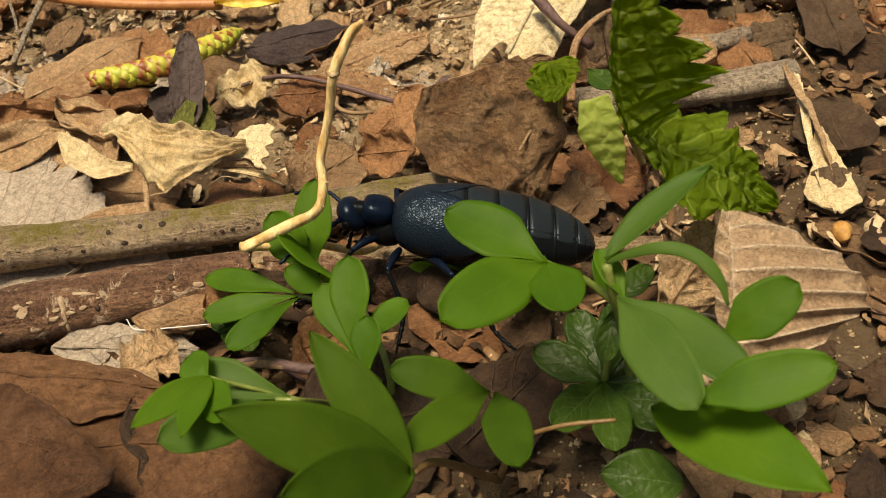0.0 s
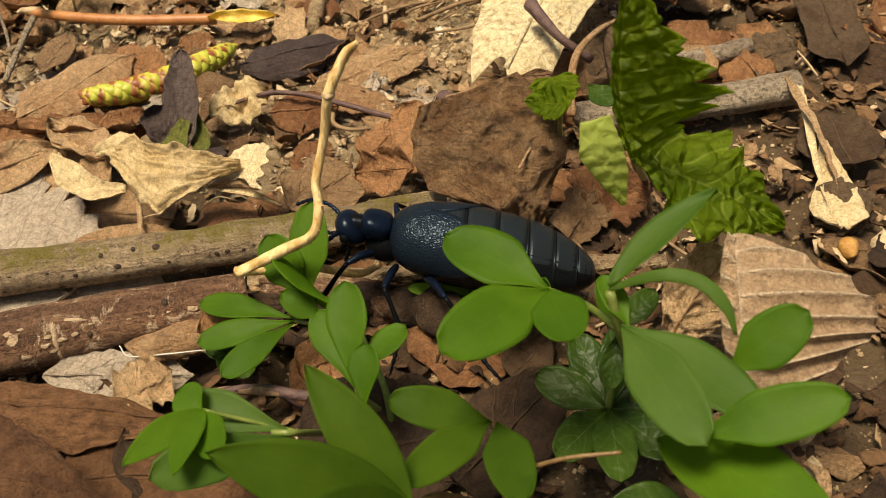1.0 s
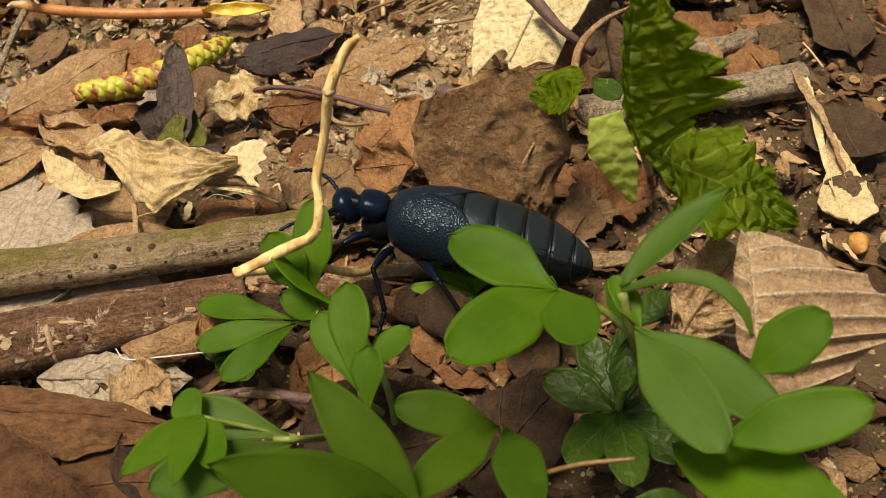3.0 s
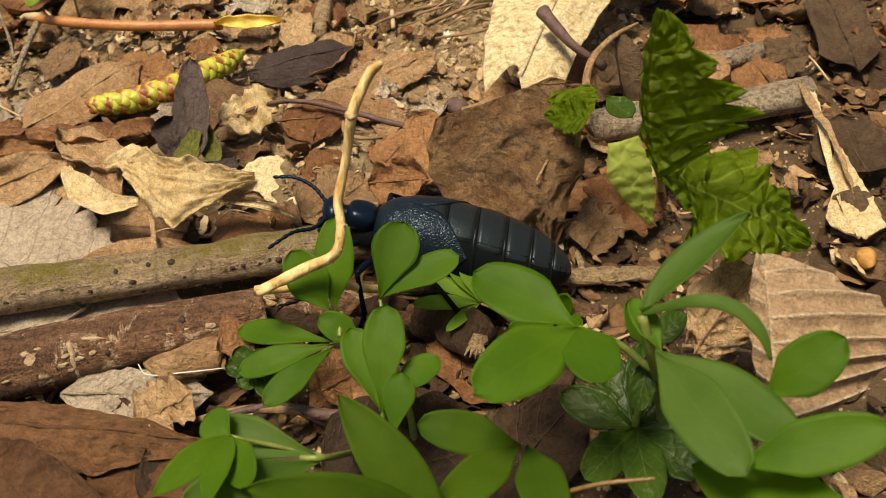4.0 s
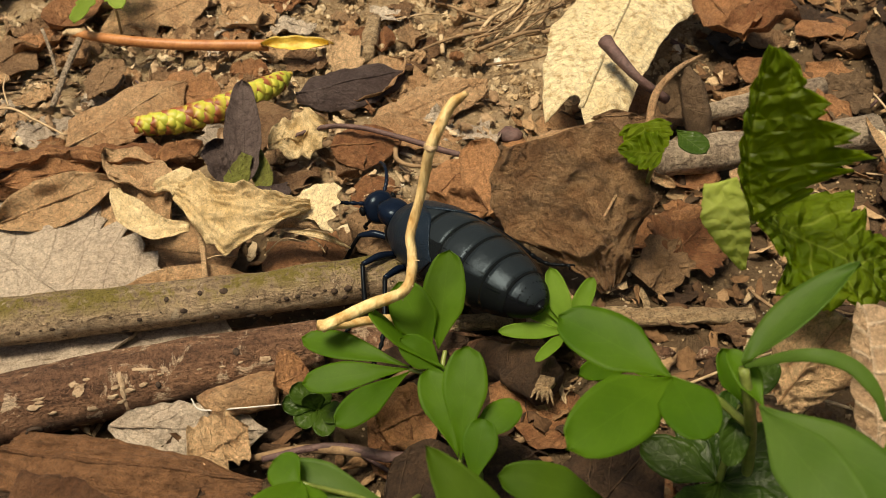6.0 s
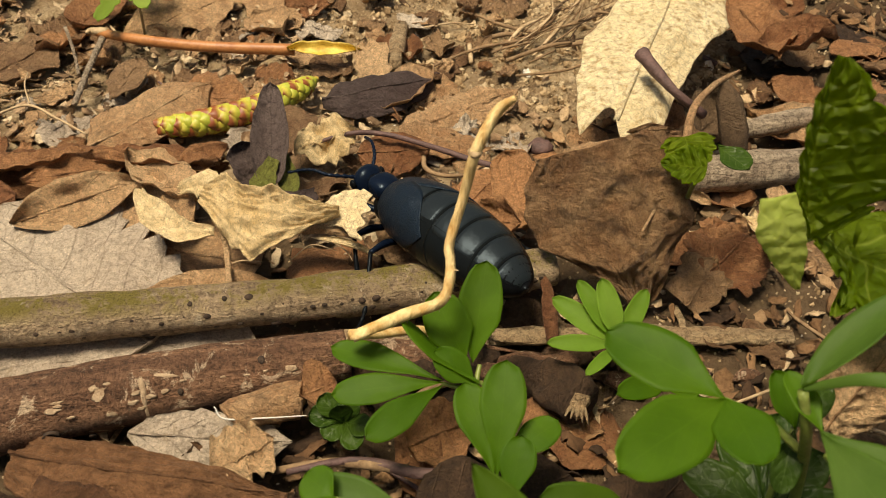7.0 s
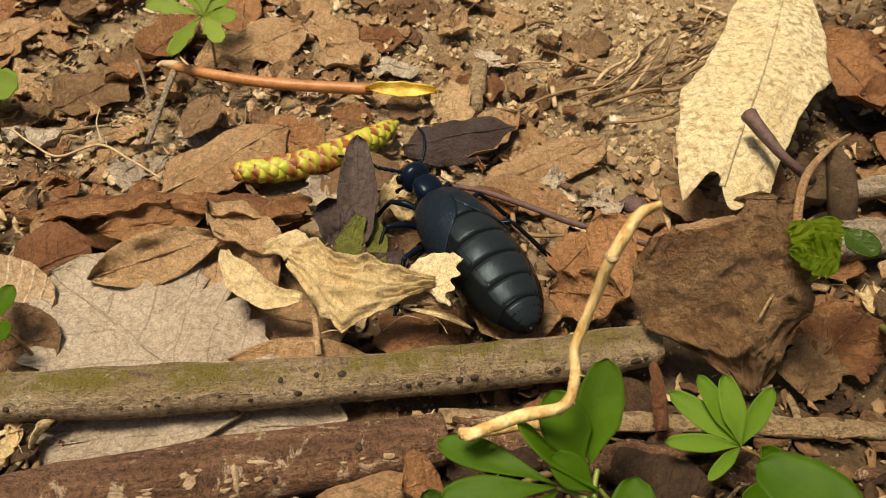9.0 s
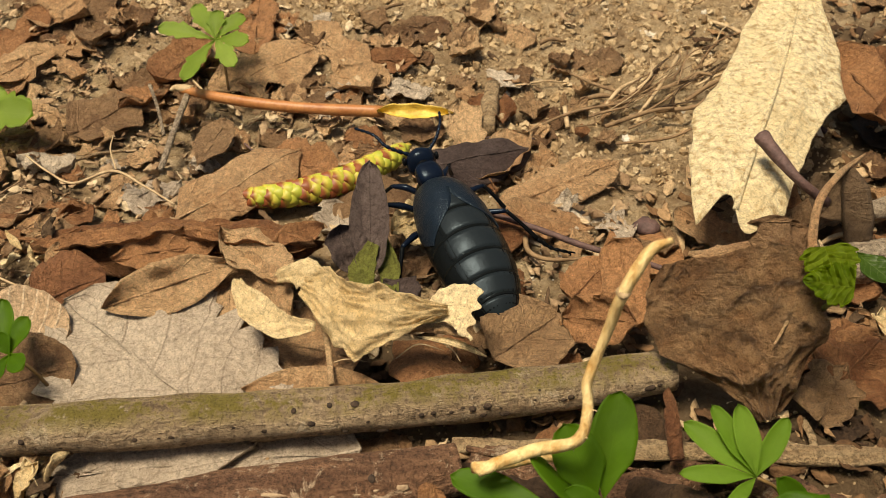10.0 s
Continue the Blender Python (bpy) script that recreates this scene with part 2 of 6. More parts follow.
def beetle_mat(name, base, rough, relief=0.0, cells=0.0, blue=None, spec=0.45):
    m, n, l, b = mat_base(name, rough, spec)
    v = centi(n, l)
    fine = noise_tex(n, l, v, 14, 6, 0.7)
    col = base
    if blue:
        col = mix(n, l, noise_tex(n, l, v, 4, 3), base, blue)
        l.new(col, b.inputs["Base Color"])
    else:
        b.inputs["Base Color"].default_value = (*base, 1)
    h = maths(n, l, "MULTIPLY", fine, 0.4)
    if cells:
        vo = n.new("ShaderNodeTexVoronoi")
        vo.feature = "DISTANCE_TO_EDGE"
        vo.inputs["Scale"].default_value = cells
        warp = n.new("ShaderNodeTexNoise")
        warp.inputs["Scale"].default_value = 9
        l.new(v, warp.inputs["Vector"])
        add = n.new("ShaderNodeVectorMath")
        add.operation = "MULTIPLY_ADD"
        l.new(warp.outputs["Color"], add.inputs[0])
        add.inputs[1].default_value = (0.08, 0.08, 0.08)
        l.new(v, add.inputs[2])
        l.new(add.outputs[0], vo.inputs["Vector"])
        h = maths(n, l, "ADD", h, maths(n, l, "MULTIPLY", maths(n, l, "MINIMUM", vo.outputs["Distance"], 0.3), 4.0))
    bump(n, l, b, h, relief or 0.00005, 0.8)
    b.inputs["IOR"].default_value = 1.25
    b.inputs["Specular Tint"].default_value = (0.62, 0.82, 1.0, 1)
    return m


def catkin_mat():
    m, n, l, b = mat_base("catkin_scale", 0.5, 0.4)
    uv = n.new("ShaderNodeUVMap")
    sep = n.new("ShaderNodeSeparateXYZ")
    l.new(uv.outputs[0], sep.inputs[0])
    v = centi(n, l)
    info = n.new("ShaderNodeObjectInfo")
    edge = maths(n, l, "ADD", sep.outputs[1], maths(n, l, "MULTIPLY", maths(n, l, "SUBTRACT", info.outputs["Random"], 0.74), 0.6))
    col = ramp(n, l, edge, [(0.4, (0.36, 0.38, 0.05)), (0.62, (0.46, 0.4, 0.06)), (0.82, (0.22, 0.06, 0.02))])
    col = mix(n, l, 0.4, col, ramp(n, l, noise_tex(n, l, v, 14, 4), [(0.3, (0.6, 0.6, 0.4)), (0.6, (1, 1, 1))]), "MULTIPLY")
    l.new(col, b.inputs["Base Color"])
    b.inputs["Subsurface Weight"].default_value = 0.1
    b.inputs["Subsurface Radius"].default_value = (0.001, 0.001, 0.0005)
    return m


SOIL, CRUMB = soil_mat(), crumb_mat()
BARK_MOSSY = bark_mat("mossy_bark", (0.17, 0.1, 0.055), (0.7, 0.52, 0.34), moss=(0.24, 0.19, 0.045), pale=(0.6, 0.47, 0.33))
BARK_RED = bark_mat("reddish_bark", (0.1, 0.045, 0.026), (0.36, 0.19, 0.11), pale=(0.62, 0.45, 0.31))
BARK_GREY = bark_mat("grey_bark", (0.28, 0.2, 0.14), (0.62, 0.5, 0.37))
BARK_PURPLE = plain_mat("purplish_bark", (0.06, 0.032, 0.03), (0.16, 0.09, 0.08), 8, 0.6)
WOOD = bark_mat("split_wood", (0.34, 0.2, 0.1), (0.62, 0.46, 0.28))
KNOT = plain_mat("knot_dark", (0.025, 0.016, 0.012), (0.09, 0.055, 0.035), 20, 0.9)
SCAR = plain_mat("pale_scar", (0.3, 0.19, 0.11), (0.56, 0.41, 0.27), 14, 0.8)
STRAW = plain_mat("dry_stem", (0.5, 0.25, 0.06), (0.95, 0.74, 0.38), 5, 0.5, 0.0004, (2.2, 2.2, 0.3), grain=0.25)
STRAW_PALE = plain_mat("pale_fibre", (0.36, 0.24, 0.13), (0.6, 0.45, 0.28), 8, 0.7, 0.0002)
FIBRE = plain_mat("brown_fibre", (0.14, 0.08, 0.04), (0.34, 0.22, 0.12), 8, 0.8, 0.0002)
STALK_RED = plain_mat("ruddy_stalk", (0.32, 0.11, 0.035), (0.5, 0.22, 0.08), 4, 0.45, 0.0001)
STALK_YELLOW = plain_mat("yellow_sheath", (0.5, 0.3, 0.04), (0.75, 0.55, 0.12), 6, 0.5, 0.0002)
GREEN_STEM = plain_mat("green_stem", (0.1, 0.14, 0.025), (0.2, 0.24, 0.06), 6, 0.4, 0.0001)
RED_STEM = plain_mat("reddish_stem", (0.13, 0.07, 0.03), (0.24, 0.15, 0.06), 6, 0.4, 0.0001)
LEAF_RUST = dead_leaf_mat("rust_leaf", (0.2, 0.08, 0.034), (0.5, 0.255, 0.12), (0.56, 0.34, 0.18), 0.2)
LEAF_BROWN = dead_leaf_mat("brown_leaf", (0.19, 0.095, 0.047), (0.48, 0.3, 0.165), (0.5, 0.34, 0.2), 0.12, relief=0.0009)
LEAF_CRUMPLED = dead_leaf_mat("crumpled_brown_leaf", (0.2, 0.105, 0.052), (0.46, 0.3, 0.17), (0.3, 0.19, 0.1), 0.0, 0.4, relief=0.0006, spots=0.15, grain=0.5, raised=0.0)
LEAF_WEATHERED = dead_leaf_mat("weathered_rust_leaf", (0.06, 0.025, 0.013), (0.24, 0.12, 0.06), (0.3, 0.19, 0.1), 0.04, 0.5, relief=0.0006, spots=0.45, grain=0.5, crease=0.6, raised=0.0, speckle=0.35)
LEAF_TAN = dead_leaf_mat("tan_leaf", (0.4, 0.215, 0.105), (0.68, 0.46, 0.265), (0.72, 0.53, 0.34), 0.25)
LEAF_CREAM = dead_leaf_mat("cream_leaf", (0.55, 0.39, 0.19), (0.84, 0.7, 0.45), (0.5, 0.35, 0.18), 0.08, spots=0.35, thru=0.15, spot_col=(0.4, 0.25, 0.1), relief=0.0003, raised=0.1, grain=0.4, speckle=0.25)
LEAF_SPOTTED = dead_leaf_mat("spotted_cream_leaf", (0.62, 0.46, 0.23), (0.86, 0.75, 0.5), (0.6, 0.45, 0.24), 0.3, spots=0.25, thru=0.12, spot_col=(0.36, 0.21, 0.07), spot_from=0.55, relief=0.00035, raised=0.4, grain=0.3, speckle=0.75)
LEAF_GREY = dead_leaf_mat("grey_leaf", (0.4, 0.32, 0.25), (0.6, 0.51, 0.41), (0.22, 0.16, 0.11), 0.4, count=6, spots=0.55, relief=0.0004, spot_col=(0.24, 0.165, 0.1), spot_from=0.54)
LEAF_VIOLET = dead_leaf_mat("violet_leaf", (0.07, 0.045, 0.042), (0.17, 0.125, 0.115), (0.2, 0.14, 0.12), 0.2, 0.85, 0.3, relief=0.0007)
LEAF_GREENISH = dead_leaf_mat("dull_green_leaf", (0.1, 0.09, 0.02), (0.22, 0.24, 0.05), (0.26, 0.26, 0.08), 0.3)
# Shade under the plants goes into this leaf brown; crumbling bark shares it.
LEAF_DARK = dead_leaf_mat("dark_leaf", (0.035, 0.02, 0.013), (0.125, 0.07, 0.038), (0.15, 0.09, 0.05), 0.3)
LEAF_RIBBED = dead_leaf_mat("ribbed_leaf", (0.4, 0.255, 0.155), (0.64, 0.46, 0.3), (0.84, 0.68, 0.5), 0.75, count=7, relief=0.0005, spots=0.2, slope=0.5, wander=0.0, vein_width=0.12)
LEAF_REDDISH = dead_leaf_mat("reddish_leaf", (0.12, 0.045, 0.022), (0.34, 0.155, 0.075), (0.4, 0.21, 0.11), 0.2, 0.6)
LEAF_UMBER = dead_leaf_mat("umber_leaf", (0.08, 0.045, 0.025), (0.2, 0.13, 0.076), (0.24, 0.16, 0.1), 0.2)
GREEN = green_leaf_mat("fresh_leaflet", (0.04, 0.1, 0.005), (0.075, 0.155, 0.01), (0.13, 0.23, 0.02), rough=0.55, relief=0.00001, thru=0.42, net=0.03, glow=(0.45, 0.66, 0.06))
GREEN_BLUE = green_leaf_mat("bluish_leaflet", (0.05, 0.105, 0.016), (0.08, 0.14, 0.026), (0.16, 0.24, 0.05), rough=0.55, relief=0.00001, thru=0.4, net=0.03, glow=(0.4, 0.6, 0.11))
GREEN_LIGHT = green_leaf_mat("light_leaflet", (0.1, 0.19, 0.02), (0.16, 0.27, 0.04), (0.2, 0.3, 0.06), rough=0.55, relief=0.00001, thru=0.42, net=0.03, glow=(0.6, 0.82, 0.15))
# Dark green, deepened further for the shade the star plant stands in.
GREEN_DARK = green_leaf_mat("dark_leaflet", (0.016, 0.038, 0.004), (0.035, 0.068, 0.008), (0.16, 0.22, 0.08), 0.4, 0.4, relief=0.00006, glow=(0.1, 0.18, 0.012), thru=0.12)
NETTLE = green_leaf_mat("crinkled_green", (0.1, 0.165, 0.012), (0.24, 0.32, 0.03), (0.42, 0.48, 0.1), 0.45, 0.36, 6, 0.0011, 0.58, 1.3, 0.06, 5.5, 0.3, (0.5, 0.62, 0.05))
GREEN_PALE = green_leaf_mat("pale_leaflet", (0.15, 0.22, 0.035), (0.24, 0.32, 0.07), (0.3, 0.38, 0.1), rough=0.55, relief=0.00002, thru=0.4, net=0.03, glow=(0.6, 0.8, 0.22))
GREEN_OLIVE = green_leaf_mat("olive_leaflet", (0.03, 0.07, 0.004), (0.055, 0.105, 0.007), (0.08, 0.14, 0.012), rough=0.6, relief=0.00001, thru=0.35, net=0.03, glow=(0.4, 0.55, 0.03))
NETTLE_PALE = green_leaf_mat("pale_green_underside", (0.3, 0.36, 0.08), (0.46, 0.52, 0.16), (0.42, 0.46, 0.18), 0.1, 0.6, 6, 0.0001, 0.5, net=0.02, glow=(0.75, 0.85, 0.2))
BLACK = beetle_mat("black_chitin", (0.004, 0.0042, 0.005), 0.3, 0.00006, spec=0.25)
BLACK_MATT = beetle_mat("matt_black_skin", (0.005, 0.006, 0.0065), 0.2, 0.00014, spec=0.3)
PLATE = beetle_mat("bluish_black_plate", (0.011, 0.0145, 0.017), 0.32, 0.00018, spec=0.7)
ELYTRON = beetle_mat("wrinkled_wing_case", (0.006, 0.009, 0.012), 0.3, 0.000028, 34.0, (0.006, 0.012, 0.023), spec=0.7)
BLUE_BLACK = beetle_mat("blue_black_chitin", (0.003, 0.004, 0.007), 0.24, 0.0001, 0.0, (0.003, 0.008, 0.022), spec=0.55)
RED_SEED = plain_mat("red_seed", (0.3, 0.02, 0.01), (0.5, 0.05, 0.02), 8, 0.4)
AMBER = plain_mat("amber_husk", (0.35, 0.15, 0.03), (0.6, 0.33, 0.1), 8, 0.5)
WHITE_BIT = plain_mat("white_fragment", (0.6, 0.56, 0.5), (0.85, 0.82, 0.76), 12, 0.7)
CATKIN = catkin_mat()

# ---- building helpers ----
PLACE = {}


def add_mesh(name, geo, material, origin):
    verts, faces, uvs = geo
    me = bpy.data.meshes.new(name)
    me.from_pydata(((np.asarray(verts, float) - np.asarray(origin, float)) * CM).tolist(), [], faces)
    if uvs is not None:
        layer = me.uv_layers.new(name="UVMap")
        loops = np.zeros(len(me.loops), dtype=np.int32)
        me.loops.foreach_get("vertex_index", loops)
        layer.data.foreach_set("uv", np.asarray(uvs, dtype=np.float32)[loops].ravel())
    me.polygons.foreach_set("use_smooth", [True] * len(me.polygons))
    me.materials.append(material)
    me.update()
    return me


def single(name, geo, material, label, category, group="", kind="", origin=None, smooth=True):
    """A thing of one mesh, with its origin at its first point."""
    at = np.asarray(geo[0][0] if origin is None else origin, float)
    ob = new(name, add_mesh(name, geo, material, at))
    if not smooth:
        ob.data.polygons.foreach_set("use_smooth", [False] * len(ob.data.polygons))
    ob.location = Vector(at) * CM
    PLACE[ob.name] = at
    return tagged(ob, label, category, group, kind)


def thing(name, at, label, category, group=""):
    ob = new(name)
    ob.empty_display_size = 0.005
    ob.location = Vector(at) * CM
    PLACE[ob.name] = np.asarray(at, float)
    return tagged(ob, label, category, group)


def part(name, geo, material, parent, label="", origin=None):
    """One mesh under a thing or a part; geo and origin are in the place's centimetres."""
    base = PLACE[parent.name]
    at = base if origin is None else np.asarray(origin, float)
    ob = new(name, add_mesh(name, geo, material, at))
    ob.parent = parent
    ob.location = Vector(at - base) * CM
    PLACE[ob.name] = at
    return tagged(ob, label)


def fractal(x, y, z=0.0):
    p = Vector((x, y, z))
    return noise.noise(p) + 0.5 * noise.noise(p * 2.1) + 0.25 * noise.noise(p * 4.3)


def unit(v):
    v = np.asarray(v, float)
    return v / (np.linalg.norm(v) + 1e-12)


def spin(v, axis, degrees):
    c, s = math.cos(radians(degrees)), math.sin(radians(degrees))
    return v * c + np.cross(axis, v) * s + axis * (axis @ v) * (1 - c)


PROFILE = {
    "oval": lambda v: max(1 - (2 * v ** 1.12 - 1) ** 2, 0) ** 0.5 * min(1.0, 0.18 + 2.0 * v),
    "obovate": lambda v: max(1 - (2 * v ** 1.5 - 1) ** 2, 0) ** 0.5 * (0.25 + 0.75 * min(1, v * 1.7)),
    "lance": lambda v: max(math.sin(math.pi * v ** 0.95), 0) ** 0.78,
    "broad": lambda v: max(math.sin(math.pi * v ** 0.8), 0) ** 0.48,
    "heart": lambda v: max(math.sin(math.pi * (0.06 + 0.94 * v) ** 0.6), 0) ** 0.75,
    "torn": lambda v: min(1.0, v * 5 + 0.12) * min(1.0, (1 - v) * 5 + 0.1),
    "slab": lambda v: (0.18 + 0.82 * min(1, v * 1.55)) * min(1.0, (1 - v) * 12 + 0.55),
    "wedge": lambda v: (0.12 + 0.88 * min(1, v * 1.25)) * min(1.0, (1 - v) * 9 + 0.25),
}


def leaf(base, tip, width, shape="oval", roll=0.0, cup=0.0, fold=0.0, arch=0.0, curl=0.0, tube_turn=0.0, wrinkle=0.0, serr=0.0,
         teeth=9, rag=0.0, seed=0, nu=10, nv=18, thick=0.012, up=(0, -0.45, 0.9), twist=0.0, lobes=0.0, puff=0.0, folds=0.0, inner=-1.0, rib=1.4):
    """A blade from base to tip. roll turns it about that line; cup and fold lift the edges, arch lifts the middle, curl lifts the tip,
    tube_turn rolls it up (degrees), serr cuts teeth, rag tears the rim, wrinkle crumples it."""
    base, tip = np.asarray(base, float), np.asarray(tip, float)
    length = np.linalg.norm(tip - base)
    a = unit(tip - base)
    n = np.asarray(up, float)
    n = spin(unit(n - (n @ a) * a), a, roll)
    s = np.cross(a, n)
    half, verts, uvs = width / 2, [], []
    for j in range(nv + 1):
        v = j / nv
        w = half * PROFILE[shape](v)
        tw = radians(twist) * v
        for i in range(nu + 1):
            u = inner + (1 - inner) * i / nu
            side = 1 if u > 0 else -1
            edge = 1 + rag * fractal(v * 3.2, side * 3.1 + seed * 7.7, seed * 1.3)
            edge += 0.45 * rag * fractal(v * 13.0, side * 5.3 + seed * 3.1, 9.0) * abs(u)
            saw = 0.75 * (1 - (v * teeth) % 1.0) + 0.25 * (1 - abs(math.sin(math.pi * v * teeth * 2)))
            edge += serr * (0.8 - saw) * abs(u) ** 2
            edge += lobes * math.sin(v * 3.0 * math.tau + seed) * abs(u)
            x = u * w * edge
            z = cup * half * u * u + fold * half * abs(u)
            if tube_turn:
                r = radians(tube_turn) / 2
                x, z = math.sin(u * r) / r * w * edge, (1 - math.cos(u * r)) / r * w * edge
            z += arch * length * math.sin(math.pi * v) + curl * length * v ** 4
            y = v * length * (1 + rag * 0.12 * (fractal(u * 2.2, seed * 3.3) if v > 0.9 or v < 0.1 else 0))
            if wrinkle:
                k = 2.2 / max(width, 0.5)
                crease = 1 - 2.4 * abs(noise.noise(Vector((x * k * 1.2 + seed, y * k * 0.8, seed * 2.0))))
                crease += 0.45 * (1 - 2.4 * abs(noise.noise(Vector((x * k * 3.1, y * k * 2.6 + seed, seed * 3.0)))))
                z += wrinkle * (fractal(x * k + seed * 5.1, y * k, seed) + 0.6 * crease + 0.4 * fractal(x * k * 3, y * k * 3 + seed, 4.0))
            if folds:
                bend = noise.noise(Vector((u * 0.7 + seed, v * 5.0 + 0.6 * u, 3.0))) + 0.4 * noise.noise(Vector((u * 1.6, v * 12 + u, seed)))
                z += folds * (1 - 2 * abs(bend))
            if puff:
                q = (v * 7 - abs(u) * rib) % 1.0
                z += puff * half * (math.sin(math.pi * q) * min(1.0, 3 * abs(u)) - 0.3)
            xr, zr = x * math.cos(tw) - z * math.sin(tw), x * math.sin(tw) + z * math.cos(tw)
            verts.append(base + a * y + s * xr + n * zr)
            uvs.append(((u + 1) / 2, v))
    m = nu + 1
    count = len(verts)
    verts += [p - n * thick for p in verts]
    uvs += uvs
    faces = []
    for j in range(nv):
        for i in range(nu):
            q = j * m + i
            faces.append((q, q + 1, q + m + 1, q + m))
            faces.append((q + count, q + m + count, q + m + 1 + count, q + 1 + count))
    rim = [i for i in range(m)] + [j * m + nu for j in range(1, nv + 1)] + [nv * m + i for i in range(nu - 1, -1, -1)] + [j * m for j in range(nv - 1, 0, -1)]
    for p, q in zip(rim, rim[1:] + rim[:1]):
        faces.append((p, p + count, q + count, q))
    MIDLINE[:] = [verts[j * m + nu // 2] for j in range(nv + 1)]
    return np.array(verts), faces, uvs


MIDLINE = []


def blade(line, left, right, up=(0, -0.45, 0.9), tilt=(0, 0), bend=(0, 0), ribs=0.0, rib_count=7, slope=0.5, serr=0.0, teeth=7, crumple=0.0, grainy=0.0,
          rag=0.0, ends=(0, 0, 1), tip_ends=(0, 0, 1), seed=0, nu=24, nv=40, thick=0.012):
    """A blade along a curved midrib. left and right: half widths at even steps; tilt: its turn about the midrib at even steps; bend: degrees by which
    each side curls down; ribs raises the side veins; crumple folds it into sharp creases; ends and tip_ends notch its two ends (depth, phase, waves)."""
    fine = spline(line, 14)
    run = np.concatenate(([0.0], np.cumsum(np.linalg.norm(np.diff(fine, axis=0), axis=1))))
    path = np.array([[np.interp(run[-1] * k / nv, run, fine[:, c]) for c in range(3)] for k in range(nv + 1)])
    wide = [np.interp(np.linspace(0, 1, nv + 1), np.linspace(0, 1, len(w)), w) for w in (left, right)]
    turn = np.interp(np.linspace(0, 1, nv + 1), np.linspace(0, 1, len(tilt)), tilt)
    verts, uvs = [], []
    for j in range(nv + 1):
        v = j / nv
        d = unit(path[min(j + 1, nv)] - path[max(j - 1, 0)])
        n = np.asarray(up, float)
        n = spin(unit(n - (n @ d) * d), d, turn[j])
        side_way = np.cross(d, n)
        for i in range(nu + 1):
            u = 2 * i / nu - 1
            k = 1 if u > 0 else 0
            side = 2 * k - 1
            w, b = wide[k][j], radians(bend[k]) * abs(u)
            edge = 1 + rag * fractal(v * 4.0, side * 3.1 + seed * 7.7, seed * 1.3) + 0.5 * rag * fractal(v * 15, side * 5.3 + seed, 9.0) * abs(u)
            tooth = (v * teeth) % 1.0
            tooth = min(tooth / 0.72, (1 - tooth) / 0.28) + 0.3 * ((v * teeth * 3) % 1.0)
            edge += serr * (tooth - 0.75) * abs(u) ** 3
            x = u * w * edge
            z = 0.0
            if abs(b) > 0.01:
                x, z = x * math.sin(b) / b, -abs(x) * (1 - math.cos(b)) / b
            if ribs:
                q = (rib_count * v - slope * abs(u) + 0.45 * k) % 1.0 - 0.5
                z += ribs * (math.exp(-q * q / 0.012) + 0.8 * math.cos(math.tau * q)) * min(1.0, 4 * abs(u))
            if crumple:
                p, m = Vector((u * 1.1 + seed, v * 3.2 + 0.5 * u, seed * 2.0)), Vector((u * 3.4 + v, v * 6.5 - u, seed + 4.0))
                z += crumple * (1 - 2.6 * abs(noise.noise(p)) + 0.5 * (1 - 2.4 * abs(noise.noise(m))) + 0.22 * (1 - 2.4 * abs(noise.noise(m * 2.7))) + 0.1 * noise.noise(m * 6.0))
            if grainy:
                z += grainy * fractal(u * 5 + seed, v * 9, seed)
            shift = ends[0] * (0.5 - 0.5 * math.cos(math.tau * (u + 1) / 2 * ends[2] + ends[1])) * (1 - v) ** 6
            shift -= tip_ends[0] * (0.5 - 0.5 * math.cos(math.tau * (u + 1) / 2 * tip_ends[2] + tip_ends[1])) * v ** 6
            verts.append(path[j] + d * shift + side_way * x + n * z)
            uvs.append(((u + 1) / 2, v))
    m, count = nu + 1, len(verts)
    verts += [p - np.asarray(up, float) * thick for p in verts]
    uvs += uvs
    faces = []
    for j in range(nv):
        for i in range(nu):
            q = j * m + i
            faces.append((q, q + 1, q + m + 1, q + m))
            faces.append((q + count, q + m + count, q + m + 1 + count, q + 1 + count))
    rim = [i for i in range(m)] + [j * m + nu for j in range(1, nv + 1)] + [nv * m + i for i in range(nu - 1, -1, -1)] + [j * m for j in range(nv - 1, 0, -1)]
    faces += [(p, p + count, q + count, q) for p, q in zip(rim, rim[1:] + rim[:1])]
    MIDLINE[:] = [verts[j * m + nu // 2] for j in range(nv + 1)]
    return np.array(verts), faces, uvs


def spline(points, steps):
    """Points along a smooth line through the given ones."""
    p = [np.asarray(q, float) for q in points]
    p = [2 * p[0] - p[1]] + p + [2 * p[-1] - p[-2]]
    out = []
    for k in range(1, len(p) - 2):
        for i in range(steps):
            t = i / steps
            out.append(0.5 * (2 * p[k] + (p[k + 1] - p[k - 1]) * t + (2 * p[k - 1] - 5 * p[k] + 4 * p[k + 1] - p[k + 2]) * t * t + (3 * p[k] - p[k - 1] - 3 * p[k + 1] + p[k + 2]) * t ** 3))
    out.append(p[-2])
    return np.array(out)


